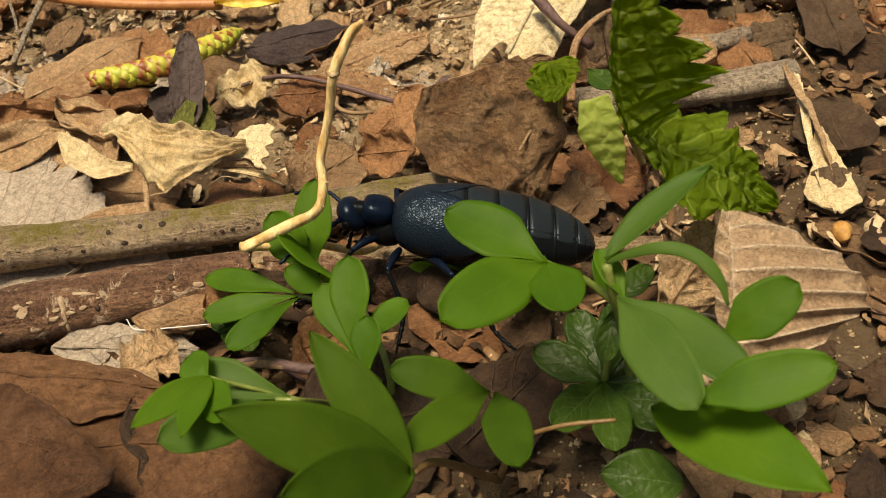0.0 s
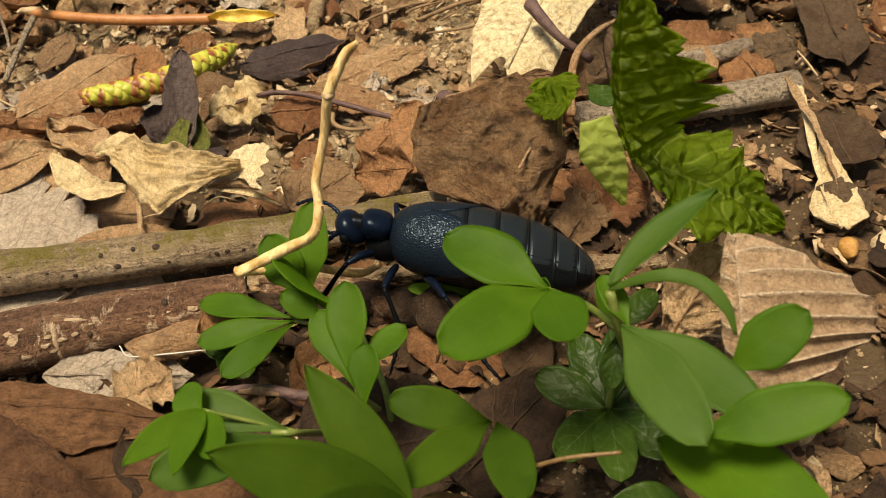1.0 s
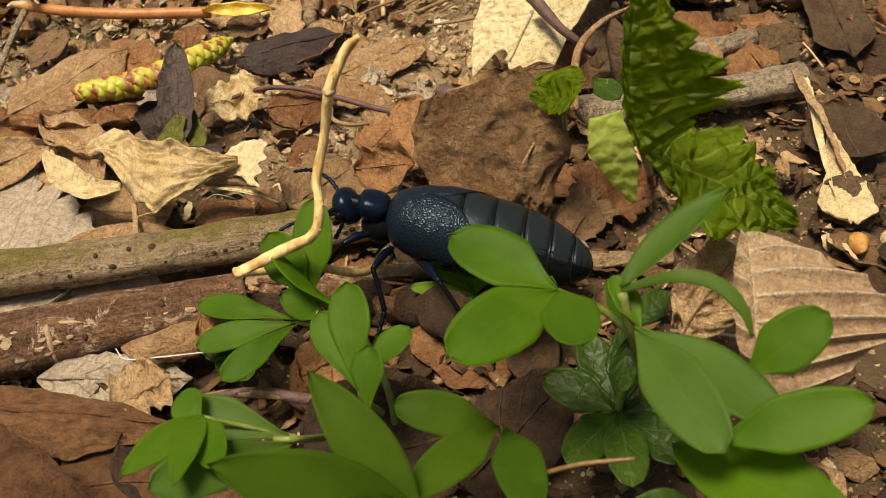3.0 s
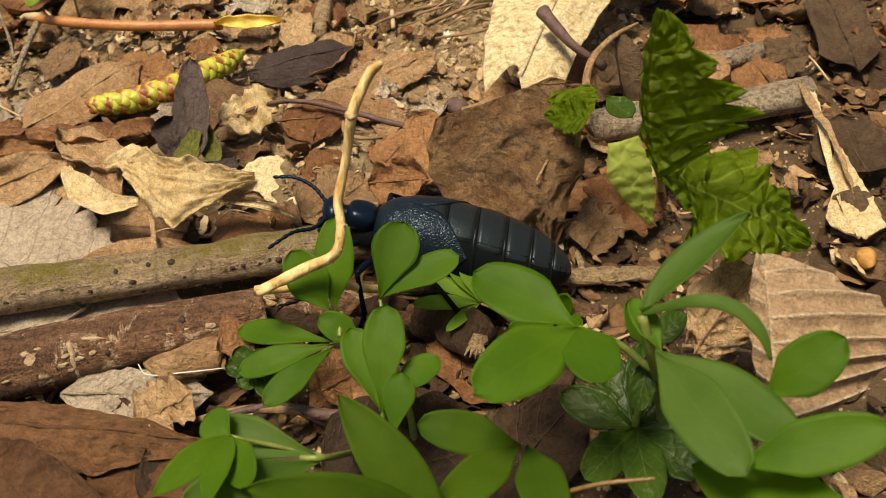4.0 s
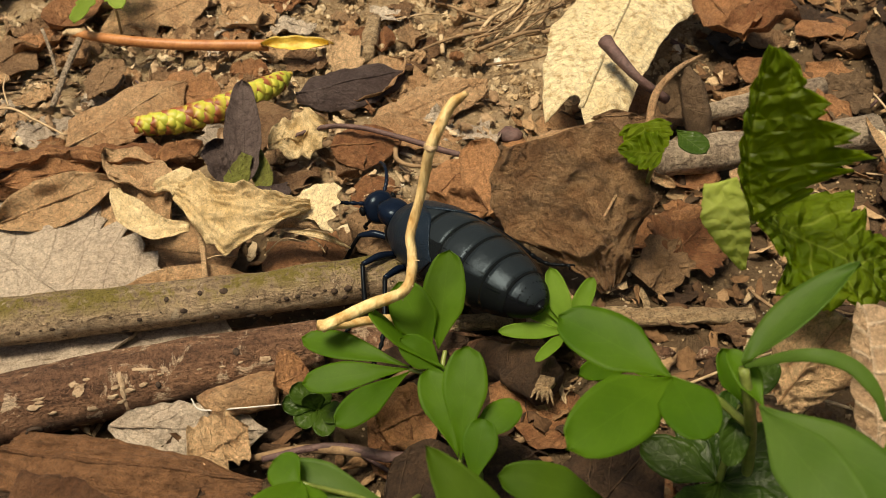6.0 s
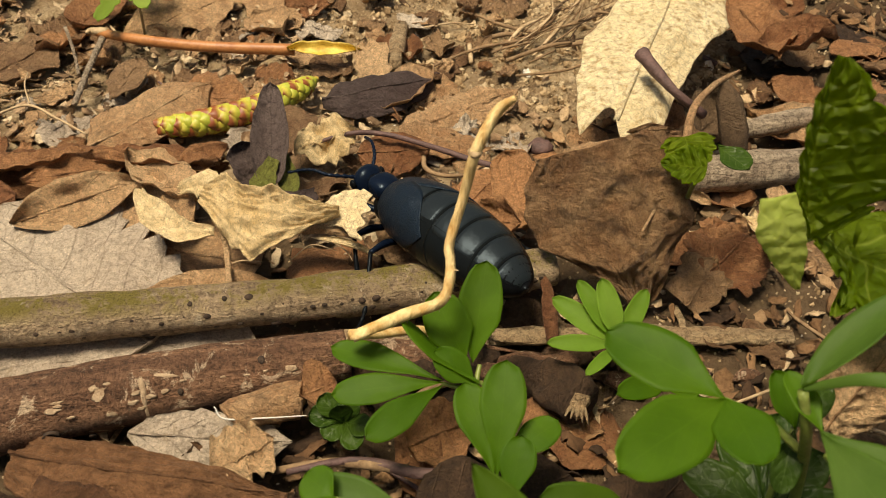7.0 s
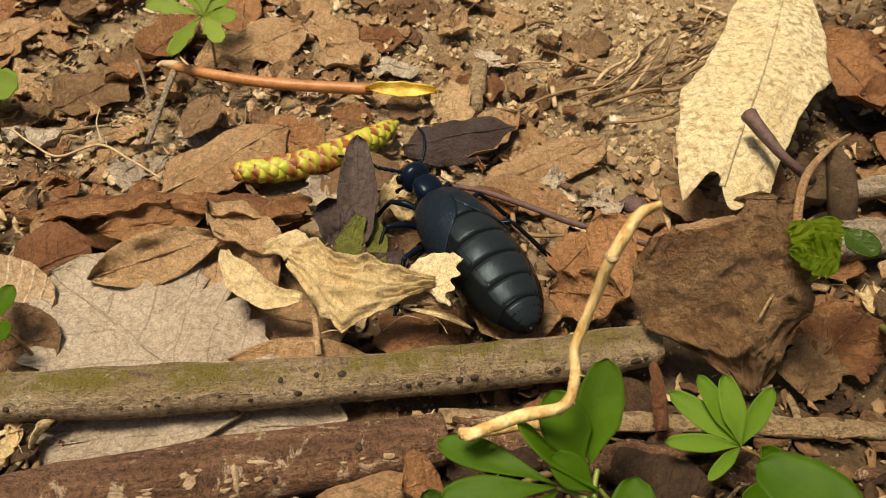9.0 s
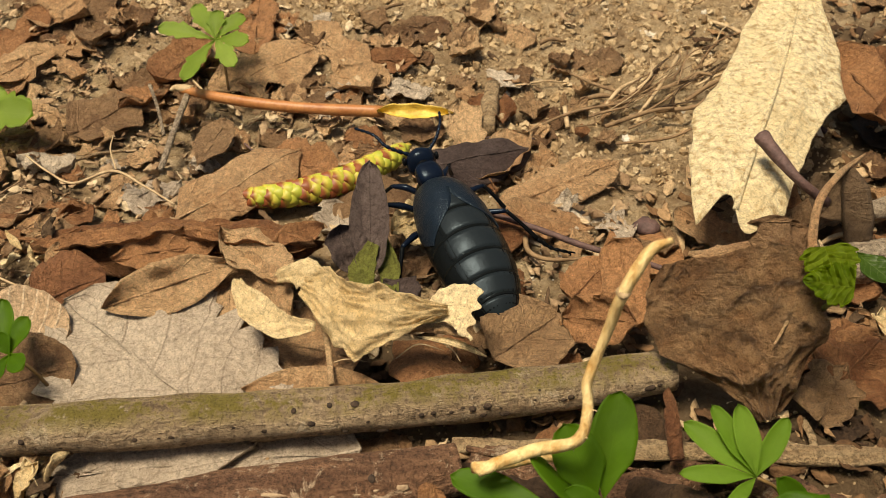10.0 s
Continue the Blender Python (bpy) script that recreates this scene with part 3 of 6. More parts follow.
def tube(points, radii, sides=8, steps=6, rough=0.0, grain=3.0, seed=0, flat=1.0):
    """A tapering, slightly uneven tube with closed ends."""
    line = spline(points, steps)
    r = np.interp(np.linspace(0, 1, len(line)), np.linspace(0, 1, len(radii)), radii)
    ring, verts, faces, uvs = None, [], [], []
    ref = np.array((0.0, 0.0, 1.0))
    for k, c in enumerate(line):
        d = unit(line[min(k + 1, len(line) - 1)] - line[max(k - 1, 0)])
        if abs(d @ ref) > 0.95:
            ref = np.array((0.0, 1.0, 0.1))
        e = unit(np.cross(d, ref))
        f = np.cross(e, d)
        ref = f
        for i in range(sides):
            g = math.tau * i / sides
            bumpy = 1 + rough * fractal(c[0] * grain + math.cos(g), c[1] * grain + math.sin(g), c[2] * grain + seed)
            verts.append(c + (e * math.cos(g) + f * math.sin(g) * flat) * r[k] * bumpy)
            uvs.append((i / sides, k / len(line)))
    for k in range(len(line) - 1):
        for i in range(sides):
            j = (i + 1) % sides
            faces.append((k * sides + i, k * sides + j, (k + 1) * sides + j, (k + 1) * sides + i))
    faces.append(tuple(range(sides - 1, -1, -1)))
    faces.append(tuple((len(line) - 1) * sides + i for i in range(sides)))
    return np.array(verts), faces, uvs


def blob(center, radii, axes=None, rings=8, sides=12, rough=0.0, seed=0, power=1.0):
    """A rounded lump with its own three axes."""
    c = np.asarray(center, float)
    ax = np.eye(3) if axes is None else np.asarray(axes, float)
    verts, faces, uvs = [], [], []
    for k in range(rings + 1):
        th = math.pi * k / rings
        for i in range(sides):
            g = math.tau * i / sides
            d = np.array((math.sin(th) * math.cos(g), math.cos(th), math.sin(th) * math.sin(g)))
            d = np.sign(d) * np.abs(d) ** power
            s = 1 + rough * fractal(d[0] * 1.7 + seed, d[1] * 1.7, d[2] * 1.7 + seed)
            q = d * np.asarray(radii, float) * s
            verts.append(c + q[0] * ax[0] + q[1] * ax[1] + q[2] * ax[2])
            uvs.append((i / sides, k / rings))
    for k in range(rings):
        for i in range(sides):
            j = (i + 1) % sides
            faces.append((k * sides + i, k * sides + j, (k + 1) * sides + j, (k + 1) * sides + i))
    return np.array(verts), faces, uvs


def joined(geos):
    verts, faces, uvs, n = [], [], [], 0
    for v, f, u in geos:
        verts.append(v)
        faces += [tuple(i + n for i in q) for q in f]
        uvs += list(u)
        n += len(v)
    return np.concatenate(verts), faces, uvs


# ---- the ground ----
def gz(x, y):
    """The height of the soil."""
    far = max(0.0, (math.hypot(x + 0.5, y + 3) - 14) / 10)
    damp = 1 / (1 + far * far)
    return (0.10 * fractal(x * 0.35 + 3.1, y * 0.35, 0.5) + 0.06 * fractal(x * 1.6, y * 1.6, 2.0) + 0.035 * fractal(x * 5, y * 5, 5.0)) * damp - 0.06


def ground_sheet():
    def lines(lo, hi, step):
        inner = list(np.arange(lo, hi, step))
        out, g = [], step
        edge = hi
        while edge < 500000:
            g *= 1.6
            edge += g
            out.append(edge)
        low, g, edge = [], step, lo
        while edge > -500000:
            g *= 1.6
            edge -= g
            low.append(edge)
        return low[::-1] + inner + out
    xs, ys = lines(-11, 8, 0.055), lines(-10, 7, 0.055)
    verts = [(x, y, gz(x, y)) for y in ys for x in xs]
    n = len(xs)
    faces = [(j * n + i, j * n + i + 1, (j + 1) * n + i + 1, (j + 1) * n + i) for j in range(len(ys) - 1) for i in range(n - 1)]
    return np.array(verts), faces, None


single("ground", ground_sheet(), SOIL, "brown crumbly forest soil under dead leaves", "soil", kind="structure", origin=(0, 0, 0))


def scatter(shapes, count, seed, place):
    """Many small turned and sized copies of a few shapes in one mesh; place gives x, y, size and height over the soil."""
    rnd = random.Random(seed)
    verts, faces, n = [], [], 0
    for _ in range(count):
        v, f, u = shapes[rnd.randrange(len(shapes))]
        x, y, r, up, tilt = place(rnd)
        turn = np.array(Euler((rnd.uniform(-tilt, tilt), rnd.uniform(-tilt, tilt), rnd.uniform(0, math.tau))).to_matrix())
        verts.append(v @ turn.T * r + (x, y, gz(x, y) + up))
        faces += [tuple(i + n for i in q) for q in f]
        n += len(v)
    return np.concatenate(verts), faces, None


def bare(x, y):
    return -2.6 < x < 3.2 and y > -1.0 or -8 < x < 0 and y > 2.2


def crumb_place(rnd):
    while True:
        x, y = rnd.uniform(-9.5, 7), rnd.uniform(-8.5, 6.5)
        if bare(x, y) or rnd.random() < 0.3:
            break
    r = 0.013 + (0.07 if bare(x, y) else 0.025) * rnd.random() ** 6
    return x, y, r, r * 0.3, 3.0


def bit_place_at(back):
    def place(rnd):
        while True:
            x, y = rnd.uniform(-9.5, 7), rnd.uniform(-8.5, 6)
            if (x < 0.8 and y > -4.2) == back and (not bare(x, y) or rnd.random() < 0.1):
                break
        r = rnd.uniform(0.06, 0.26 if back else 0.36)
        return x, y, r, 0.03 + 0.12 * rnd.random(), 0.75
    return place


def bits_mat(name, stops):
    m, n, l, b = mat_base(name, 0.85, 0.25)
    g = n.new("ShaderNodeNewGeometry")
    col = ramp(n, l, g.outputs["Random Per Island"], stops)
    v = centi(n, l)
    fine = noise_tex(n, l, v, 16, 5, 0.75)
    l.new(mix(n, l, 0.6, col, ramp(n, l, fine, [(0.32, (0.6, 0.57, 0.53)), (0.6, (1.4, 1.4, 1.4))]), "MULTIPLY"), b.inputs["Base Color"])
    bump(n, l, b, fine, 0.0006, 1.0)
    return m


BITS_DARK = bits_mat("dark_litter_bits", [(0.0, (0.035, 0.02, 0.012)), (0.4, (0.13, 0.068, 0.034)), (0.7, (0.26, 0.145, 0.072)), (0.88, (0.45, 0.29, 0.16)), (1.0, (0.66, 0.5, 0.32))])
BITS_PALE = bits_mat("pale_litter_bits", [(0.0, (0.1, 0.06, 0.035)), (0.25, (0.3, 0.19, 0.11)), (0.7, (0.46, 0.32, 0.2)), (0.9, (0.6, 0.45, 0.29)), (1.0, (0.7, 0.56, 0.38))])
LUMPS = [blob((0, 0, 0), (1, 0.8, 0.7), None, 5, 7, 0.9, k * 3.7) for k in range(9)]
CHIPS = [leaf((0, -0.5, 0), (0, 0.5, 0), 0.2 + 0.07 * k, ("lance", "torn", "lance", "wedge")[k % 4], 0, cup=0.3 - 0.12 * k, wrinkle=0.1, rag=0.5, seed=200 + k, nu=4, nv=6, thick=0.03, up=(0, 0, 1)) for k in range(8)]
single("soil_crumbs", scatter(LUMPS, 24000, 3, crumb_place), CRUMB, "loose brown soil crumbs and grit", "soil crumbs", kind="stuff", origin=(0, 0, 0), smooth=False)
single("litter_bits", scatter(CHIPS, 2700, 4, bit_place_at(False)), BITS_DARK, "small dark brown crumbled bits of dead leaves", "leaf bits", kind="stuff", origin=(0, 0, 0))
single("litter_bits", scatter(CHIPS, 2500, 5, bit_place_at(True)), BITS_PALE, "small tan crumbled bits of dead leaves", "leaf bits", kind="stuff", origin=(0, 0, 0))


# ---- sticks and stems ----
def along(points, f):
    line = spline(points, 12)
    k = f * (len(line) - 1)
    i = min(int(k), len(line) - 2)
    d = unit(line[i + 1] - line[i])
    return line[i] + (line[i + 1] - line[i]) * (k - i), d


def mossy_stick():
    pts = [(-4.60, -6.20, 0.45), (-2.71, -5.69, 0.42), (-1.06, -5.20, 0.38), (0.20, -4.72, 0.32), (1.14, -4.32, 0.28)]
    st = thing("mossy_stick", pts[0], "pale brown stick with green moss and dark knots", "stick")
    part("bark", tube(pts, [0.22, 0.225, 0.215, 0.22, 0.2], 18, 16, 0.10, 2.2, 1), BARK_MOSSY, st)
    rnd = random.Random(5)
    for k in range(64):
        f = 0.03 + 0.94 * (k + rnd.uniform(-0.3, 0.3)) / 64
        c, d = along(pts, f)
        g = radians(rnd.choice((-25, -5, 15, 30, 55)) + rnd.uniform(-8, 8))
        out = unit(np.array((0.17, -math.cos(g), math.sin(g))))
        out = unit(out - (out @ d) * d)
        r = rnd.choice((0.009, 0.012, 0.018, 0.026, 0.034))
        part("knot", blob(c + out * 0.212, (r * rnd.uniform(0.9, 1.8), r * 0.6, r), (d, out, np.cross(d, out)), 5, 8, 0.2, k), KNOT, st)
    c, d = along(pts, 0.015)
    part("broken_end", blob(c - d * 0.05, (0.06, 0.2, 0.2), (d, np.cross(d, (0, 0, 1)), (0, 0, 1)), 6, 12, 0.2, 2), WOOD, st, "pale broken end")


def red_stick():
    pts = [(-4.01, -7.28, 0.33), (-3.43, -7.01, 0.33), (-2.42, -6.55, 0.33), (-1.43, -6.15, 0.32), (-0.60, -5.79, 0.30)]
    st = thing("red_stick", pts[0], "thick reddish-brown stick with peeling bark", "stick")
    part("bark", tube(pts, [0.34, 0.335, 0.31, 0.27, 0.22], 20, 16, 0.09, 1.5, 4), BARK_RED, st)
    rads = (0.34, 0.335, 0.31, 0.27, 0.22)

    def skin(f, g, lift=0.0):
        """A place on the bark, g degrees above the side that faces the open, and the ways along and outwards."""
        c, d = along(pts, f)
        side = unit(np.cross(d, (0, 0, 1)))
        out = side * math.cos(radians(g)) + np.array((0, 0, 1)) * math.sin(radians(g))
        return c + out * (np.interp(f, np.linspace(0, 1, 5), rads) + lift), d, out

    part("bark_scar", tube([skin(0.55, g, -0.022)[0] for g in range(-20, 75, 8)], [0.015, 0.028, 0.026, 0.034, 0.04, 0.03], 8, 2, 0.3, 6), SCAR, st, "pale ring scar in the bark")
    part("bark_scar", tube([skin(0.56 + 0.01 * k, 66 - 1.5 * k, -0.02)[0] for k in range(8)], [0.02, 0.028, 0.025, 0.012], 8, 2, 0.3, 6), SCAR, st, "pale strip of bare wood")
    for f, g, r in ((0.44, -35, 0.04), (0.62, 30, 0.025), (0.2, 15, 0.03), (0.79, 62, 0.03)):
        p, d, out = skin(f, g)
        part("knot", blob(p, (r, r * 0.4, r * 1.3), (d, out, np.cross(d, out)), 5, 9, 0.25, r * 100), KNOT, st)
    p, d, out = skin(0.375, -6, -0.004)
    across = np.cross(d, out)
    part("branch_scar", tube([p + (d * math.cos(k * 0.63) + across * math.sin(k * 0.63)) * 0.06 for k in range(11)], [0.016, 0.02, 0.014, 0.02], 7, 2, 0.3, 9), KNOT, st, "round scar of a fallen branch")
    rnd = random.Random(14)
    for k in range(22):
        f = rnd.uniform(0.34, 0.86)
        p, d, out = skin(f, rnd.uniform(12, 66))
        r = rnd.uniform(0.014, 0.05)
        part("bark_flake", blob(p, (r * rnd.uniform(1.0, 1.8), 0.0035, r * rnd.uniform(0.5, 0.9)), (d, out, np.cross(d, out)), 4, 9, 0.7, f * 50), SCAR, st, "pale worn flake")


def split_wood():
    pts = [(-0.73, -5.42, 0.12), (0.27, -5.31, 0.14), (1.24, -5.17, 0.16), (2.21, -5.04, 0.16), (3.42, -4.82, 0.10)]
    st = thing("split_stick", pts[0], "broken stick with pale splintered wood", "stick")
    part("wood", tube(pts, [0.08, 0.11, 0.09, 0.11, 0.09], 12, 14, 0.32, 2.6, 8, 0.7), WOOD, st, "pale splintered wood")
    rnd = random.Random(8)
    for k in range(7):
        c, d = along(pts, rnd.uniform(0.02, 0.9))
        q = c + np.array((rnd.uniform(0.3, 0.8), rnd.uniform(-0.16, 0.02), rnd.uniform(-0.03, 0.1)))
        part("splinter", tube([c + (0, -0.06, 0.05), (c + q) / 2 + (0, -0.08, 0.07), q], [0.035, 0.03, 0.008], 5, 4, 0.3, 5, k), WOOD if k % 2 else BARK_RED, st)
    for k in range(26):
        c, d = along(pts, rnd.uniform(0.0, 0.95))
        r = rnd.uniform(0.07, 0.17)
        q = c + np.array((rnd.uniform(-0.1, 0.1), rnd.uniform(-0.5, -0.12), rnd.uniform(-0.12, 0.0)))
        part("bark_chunk", blob(q, (r * 1.9, r * 0.9, r), (d, np.cross(d, (0, 0, 1)), (0, 0, 1)), 7, 10, 0.5, k), BARK_RED if k % 3 else LEAF_DARK, st, "dark crumbling bark")


def bent_stem():
    pts = [(0.85, -6.01, 3.20), (0.72, -5.99, 3.05), (0.59, -6.09, 2.78), (0.51, -6.10, 2.40), (0.42, -6.21, 2.05), (0.44, -6.33, 1.85),
           (0.38, -6.44, 1.65), (0.08, -6.38, 1.42), (-0.31, -6.51, 1.25)]
    low = [(-0.35, -6.46, 1.22), (-0.15, -6.32, 1.12), (0.14, -6.06, 0.95), (0.50, -5.75, 0.60), (0.62, -5.35, 0.35)]
    st = thing("bent_stem", low[-1], "dry straw-coloured bent stem with a swollen joint", "dry stem")
    up = part("upper_stem", tube(pts, [0.022, 0.042, 0.044, 0.036, 0.038, 0.04, 0.044, 0.05, 0.045], 14, 10, 0.2, 7, 2), STRAW, st)
    part("joint", blob(pts[2], (0.056, 0.05, 0.04), None, 7, 10, 0.15, 3), STRAW_PALE, st, "swollen joint")
    part("lower_stem", tube(low, [0.045, 0.04, 0.04, 0.04, 0.035], 9, 8, 0.08, 4, 5), STRAW, st)
    rnd = random.Random(2)
    for k in range(7):
        c, d = along(pts, 0.62 + 0.05 * k)
        q = c + np.array((rnd.uniform(-0.07, 0.07), -0.03, rnd.uniform(-0.09, 0.05)))
        part("hair", tube([c, (c + q) / 2 + (0.01, 0, 0.01), q], [0.007, 0.006, 0.003], 4, 2), STRAW_PALE, st)


mossy_stick()
red_stick()
split_wood()
bent_stem()


def twig(name, pts, radii, material, label, rough=0.12, category="twig"):
    return single(name, tube(pts, radii, 8, 6, rough, 4, len(pts)), material, label, category)


twig("thin_twig", [(-1.75, -2.64, 0.35), (-1.34, -2.46, 0.42), (-0.90, -2.42, 0.42), (-0.33, -2.55, 0.38), (0.23, -2.71, 0.33), (0.84, -2.83, 0.30), (1.10, -2.87, 0.25)], [0.02, 0.03, 0.03, 0.032, 0.035, 0.03, 0.03], BARK_PURPLE, "thin purplish-brown twig lying on dead leaves")
twig("thin_twig", [(-0.46, -2.50, 0.20), (-0.39, -2.75, 0.22), (-0.17, -2.83, 0.20), (0.24, -2.72, 0.18)], [0.03, 0.03, 0.025, 0.015], FIBRE, "curved brown stalk of a dead leaf")
twig("forked_twig", [(-5.28, -0.27, 0.30), (-5.13, -1.11, 0.28), (-5.00, -1.92, 0.20)], [0.05, 0.042, 0.04], BARK_GREY, "dull brown twig standing among dead leaves")
twig("forked_twig", [(-5.69, -0.52, 0.50), (-5.45, -0.87, 0.35), (-5.26, -1.21, 0.20)], [0.025, 0.022, 0.022], BARK_GREY, "thin grey twig among dead leaves")
twig("grass_stalk", [(-6.71, -2.03, 0.30), (-6.23, -2.34, 0.32), (-5.84, -2.48, 0.30), (-5.48, -2.17, 0.30), (-5.01, -2.35, 0.26), (-4.54, -2.58, 0.22)], [0.011, 0.013, 0.016, 0.018, 0.016, 0.012], STRAW_PALE, "pale dry grass stalk on the litter", category="grass")
twig("grass_stalk", [(-5.46, -2.13, 0.30), (-5.66, -1.83, 0.36), (-5.71, -1.61, 0.42)], [0.011, 0.01, 0.007], STRAW_PALE, "pale dry grass stalk on the litter", category="grass")
twig("log_piece", [(2.47, -2.66, 0.30), (3.02, -2.46, 0.30), (4.01, -2.19, 0.30), (5.04, -1.88, 0.32)], [0.2, 0.22, 0.2, 0.2], BARK_GREY, "stout pale grey-brown piece of branch", 0.14, "stick")
twig("log_piece", [(2.96, -1.58, 0.20), (3.59, -1.33, 0.25), (4.61, -0.82, 0.25)], [0.1, 0.13, 0.12], BARK_GREY, "grey dead stick behind the leaves", 0.16, "stick")
twig("knobbed_twig", [(1.89, -1.86, 1.35), (2.00, -2.03, 1.30), (2.26, -2.28, 1.15), (2.61, -2.24, 0.85)], [0.09, 0.075, 0.05, 0.055], BARK_PURPLE, "short purplish twig with a knobbed end on a pale leaf")
twig("upright_stub", [(3.05, -2.23, 0.30), (2.96, -2.19, 0.65), (2.87, -2.11, 0.95), (2.79, -2.03, 1.15)], [0.13, 0.16, 0.14, 0.05], LEAF_UMBER, "dark brown stub of a stem")
twig("curled_stalk", [(2.42, -3.18, 0.70), (2.40, -2.87, 0.95), (2.46, -2.58, 1.15), (2.69, -2.16, 1.20), (2.99, -1.66, 1.10)], [0.05, 0.05, 0.042, 0.034, 0.015], LEAF_TAN, "curled brown leaf stalk", category="stalk")
twig("straw", [(-1.34, 0.73, 0.15), (-1.24, -0.37, 0.10)], [0.1, 0.13], WOOD, "pale broken piece of wood on soil", 0.3, "wood chip")
twig("straw", [(-0.31, 0.36, 0.12), (-0.23, -0.08, 0.10)], [0.035, 0.03], STRAW_PALE, "short pale straw on soil", category="straw")
twig("straw", [(1.12, 1.79, 0.20), (0.84, 0.76, 0.20), (0.58, 0.10, 0.15)], [0.03, 0.028, 0.02], STRAW_PALE, "pale straw on soil", category="straw")
twig("straw", [(-0.31, 1.10, 0.20), (0.17, 0.80, 0.20), (0.62, 0.76, 0.18), (1.35, 1.20, 0.20)], [0.02, 0.025, 0.025, 0.02], FIBRE, "brown dry stalk on soil", category="straw")
twig("straw", [(0.40, -0.44, 0.15), (1.02, -0.22, 0.15), (1.36, 0.01, 0.20)], [0.018, 0.02, 0.018], FIBRE, "thin tan stalk on soil", category="straw")
twig("straw", [(-0.93, -0.54, 0.12), (-0.22, 0.17, 0.16), (0.56, 0.50, 0.20)], [0.015, 0.02, 0.016], FIBRE, "thin tan stalk on soil", category="straw")
twig("bare_twig", [(-0.91, -7.12, 0.25), (-0.41, -7.01, 0.32), (0.05, -7.03, 0.35), (0.44, -7.01, 0.30)], [0.03, 0.04, 0.045, 0.04], FIBRE, "dark grey twig under green leaflets", 0.2)
twig("bare_twig", [(-0.78, -7.15, 0.30), (-0.28, -7.00, 0.35), (0.25, -7.05, 0.35), (0.63, -6.99, 0.30)], [0.025, 0.035, 0.05, 0.05], BARK_PURPLE, "dark grey twig under green leaflets", 0.2)
def dry_strip():
    st = thing("bark_strip", (4.92, -1.91, 0.45), "pale dry fibrous strip of bark on soil", "bark strip")
    part("strand", leaf((4.88, -1.92, 0.50), (5.17, -3.77, 0.30), 0.1, "torn", 20, cup=0.5, wrinkle=0.03, rag=0.3, seed=77, nu=8, nv=40, twist=70, arch=0.04), LEAF_TAN, st)
    part("strand", leaf((5.01, -1.78, 0.45), (5.06, -4.00, 0.30), 0.09, "lance", -20, cup=0.5, wrinkle=0.03, rag=0.3, seed=78, nu=8, nv=40, twist=-60), LEAF_CREAM, st)
    part("flat_end", leaf((5.15, -3.02, 0.30), (5.19, -4.34, 0.18), 0.5, "wedge", 0, cup=0.2, wrinkle=0.03, folds=0.03, rag=0.25, seed=79, nu=20, nv=30), LEAF_CREAM, st, "flat frayed end")
dry_strip()
twig("leaf_prop", [(-2.08, -4.66, 0.75), (-2.04, -4.74, 0.50), (-1.90, -5.13, 0.40)], [0.035, 0.03, 0.03], LEAF_TAN, "thin brown stalk of a torn leaf", category="stalk")


def ruddy_stalk():
    pts = [(-5.36, -0.33, 0.35), (-4.67, -0.47, 0.35), (-3.74, -0.51, 0.33), (-2.56, -0.39, 0.30)]
    st = thing("ruddy_stalk", pts[0], "reddish stalk with a yellow sheath lying on soil", "stalk")
    part("stalk", tube(pts, [0.06, 0.075, 0.075, 0.08], 10, 8, 0.05, 3, 1), STALK_RED, st)
    part("frayed_end", tube([(-5.44, -0.46, 0.40), (-5.41, -0.36, 0.38), (-5.19, -0.35, 0.36)], [0.02, 0.05, 0.065], 8, 4, 0.3, 6), STRAW_PALE, st, "pale frayed end")
    part("sheath", leaf((-2.63, -0.47, 0.33), (-1.67, -0.32, 0.30), 0.2, "lance", 10, cup=0.9, wrinkle=0.04, seed=4, rag=0.15), STALK_YELLOW, st, "yellow papery sheath")


ruddy_stalk()


def catkin():
    pts = [(-3.63, -2.30, 0.22), (-3.15, -2.15, 0.25), (-2.69, -1.86, 0.27), (-2.26, -1.36, 0.28), (-2.09, -1.03, 0.26)]
    st = thing("catkin", pts[0], "yellow-green catkin with red-tipped overlapping scales", "catkin")
    part("core", tube(pts, [0.05, 0.085, 0.095, 0.09, 0.04], 10, 6, 0.05), STALK_YELLOW, st)
    proto = add_mesh("scale", leaf((0, 0, 0), (0, 0.23, 0), 0.2, "oval", 0, cup=-0.5, arch=0.12, up=(0, 0, 1), nu=4, nv=5, thick=0.02), CATKIN, (0, 0, 0))
    n = 130
    for k in range(n):
        f = 0.985 - 0.97 * k / n
        c, d = along(pts, f)
        d = -d
        g = k * 2.39996
        e = unit(np.cross(d, (0, 0, 1)))
        out = e * math.cos(g) + np.cross(e, d) * math.sin(g)
        size = 0.7 + 0.45 * math.sin(math.pi * min(1, max(0.06, f))) ** 0.7
        y = unit(d * 0.93 + out * 0.36) if f < 0.95 else unit(d * 0.97 + out * 0.2)
        z = unit(out - (out @ y) * y)
        x = np.cross(y, z)
        ob = new("scale", proto)
        ob.parent = st
        m = Matrix(((x[0], y[0], z[0]), (x[1], y[1], z[1]), (x[2], y[2], z[2])))
        pos = (c + out * 0.07 * size - np.asarray(pts[0])) * CM
        ob.matrix_local = Matrix.LocRotScale(Vector(pos), m.to_quaternion(), (size, size, size))


catkin()


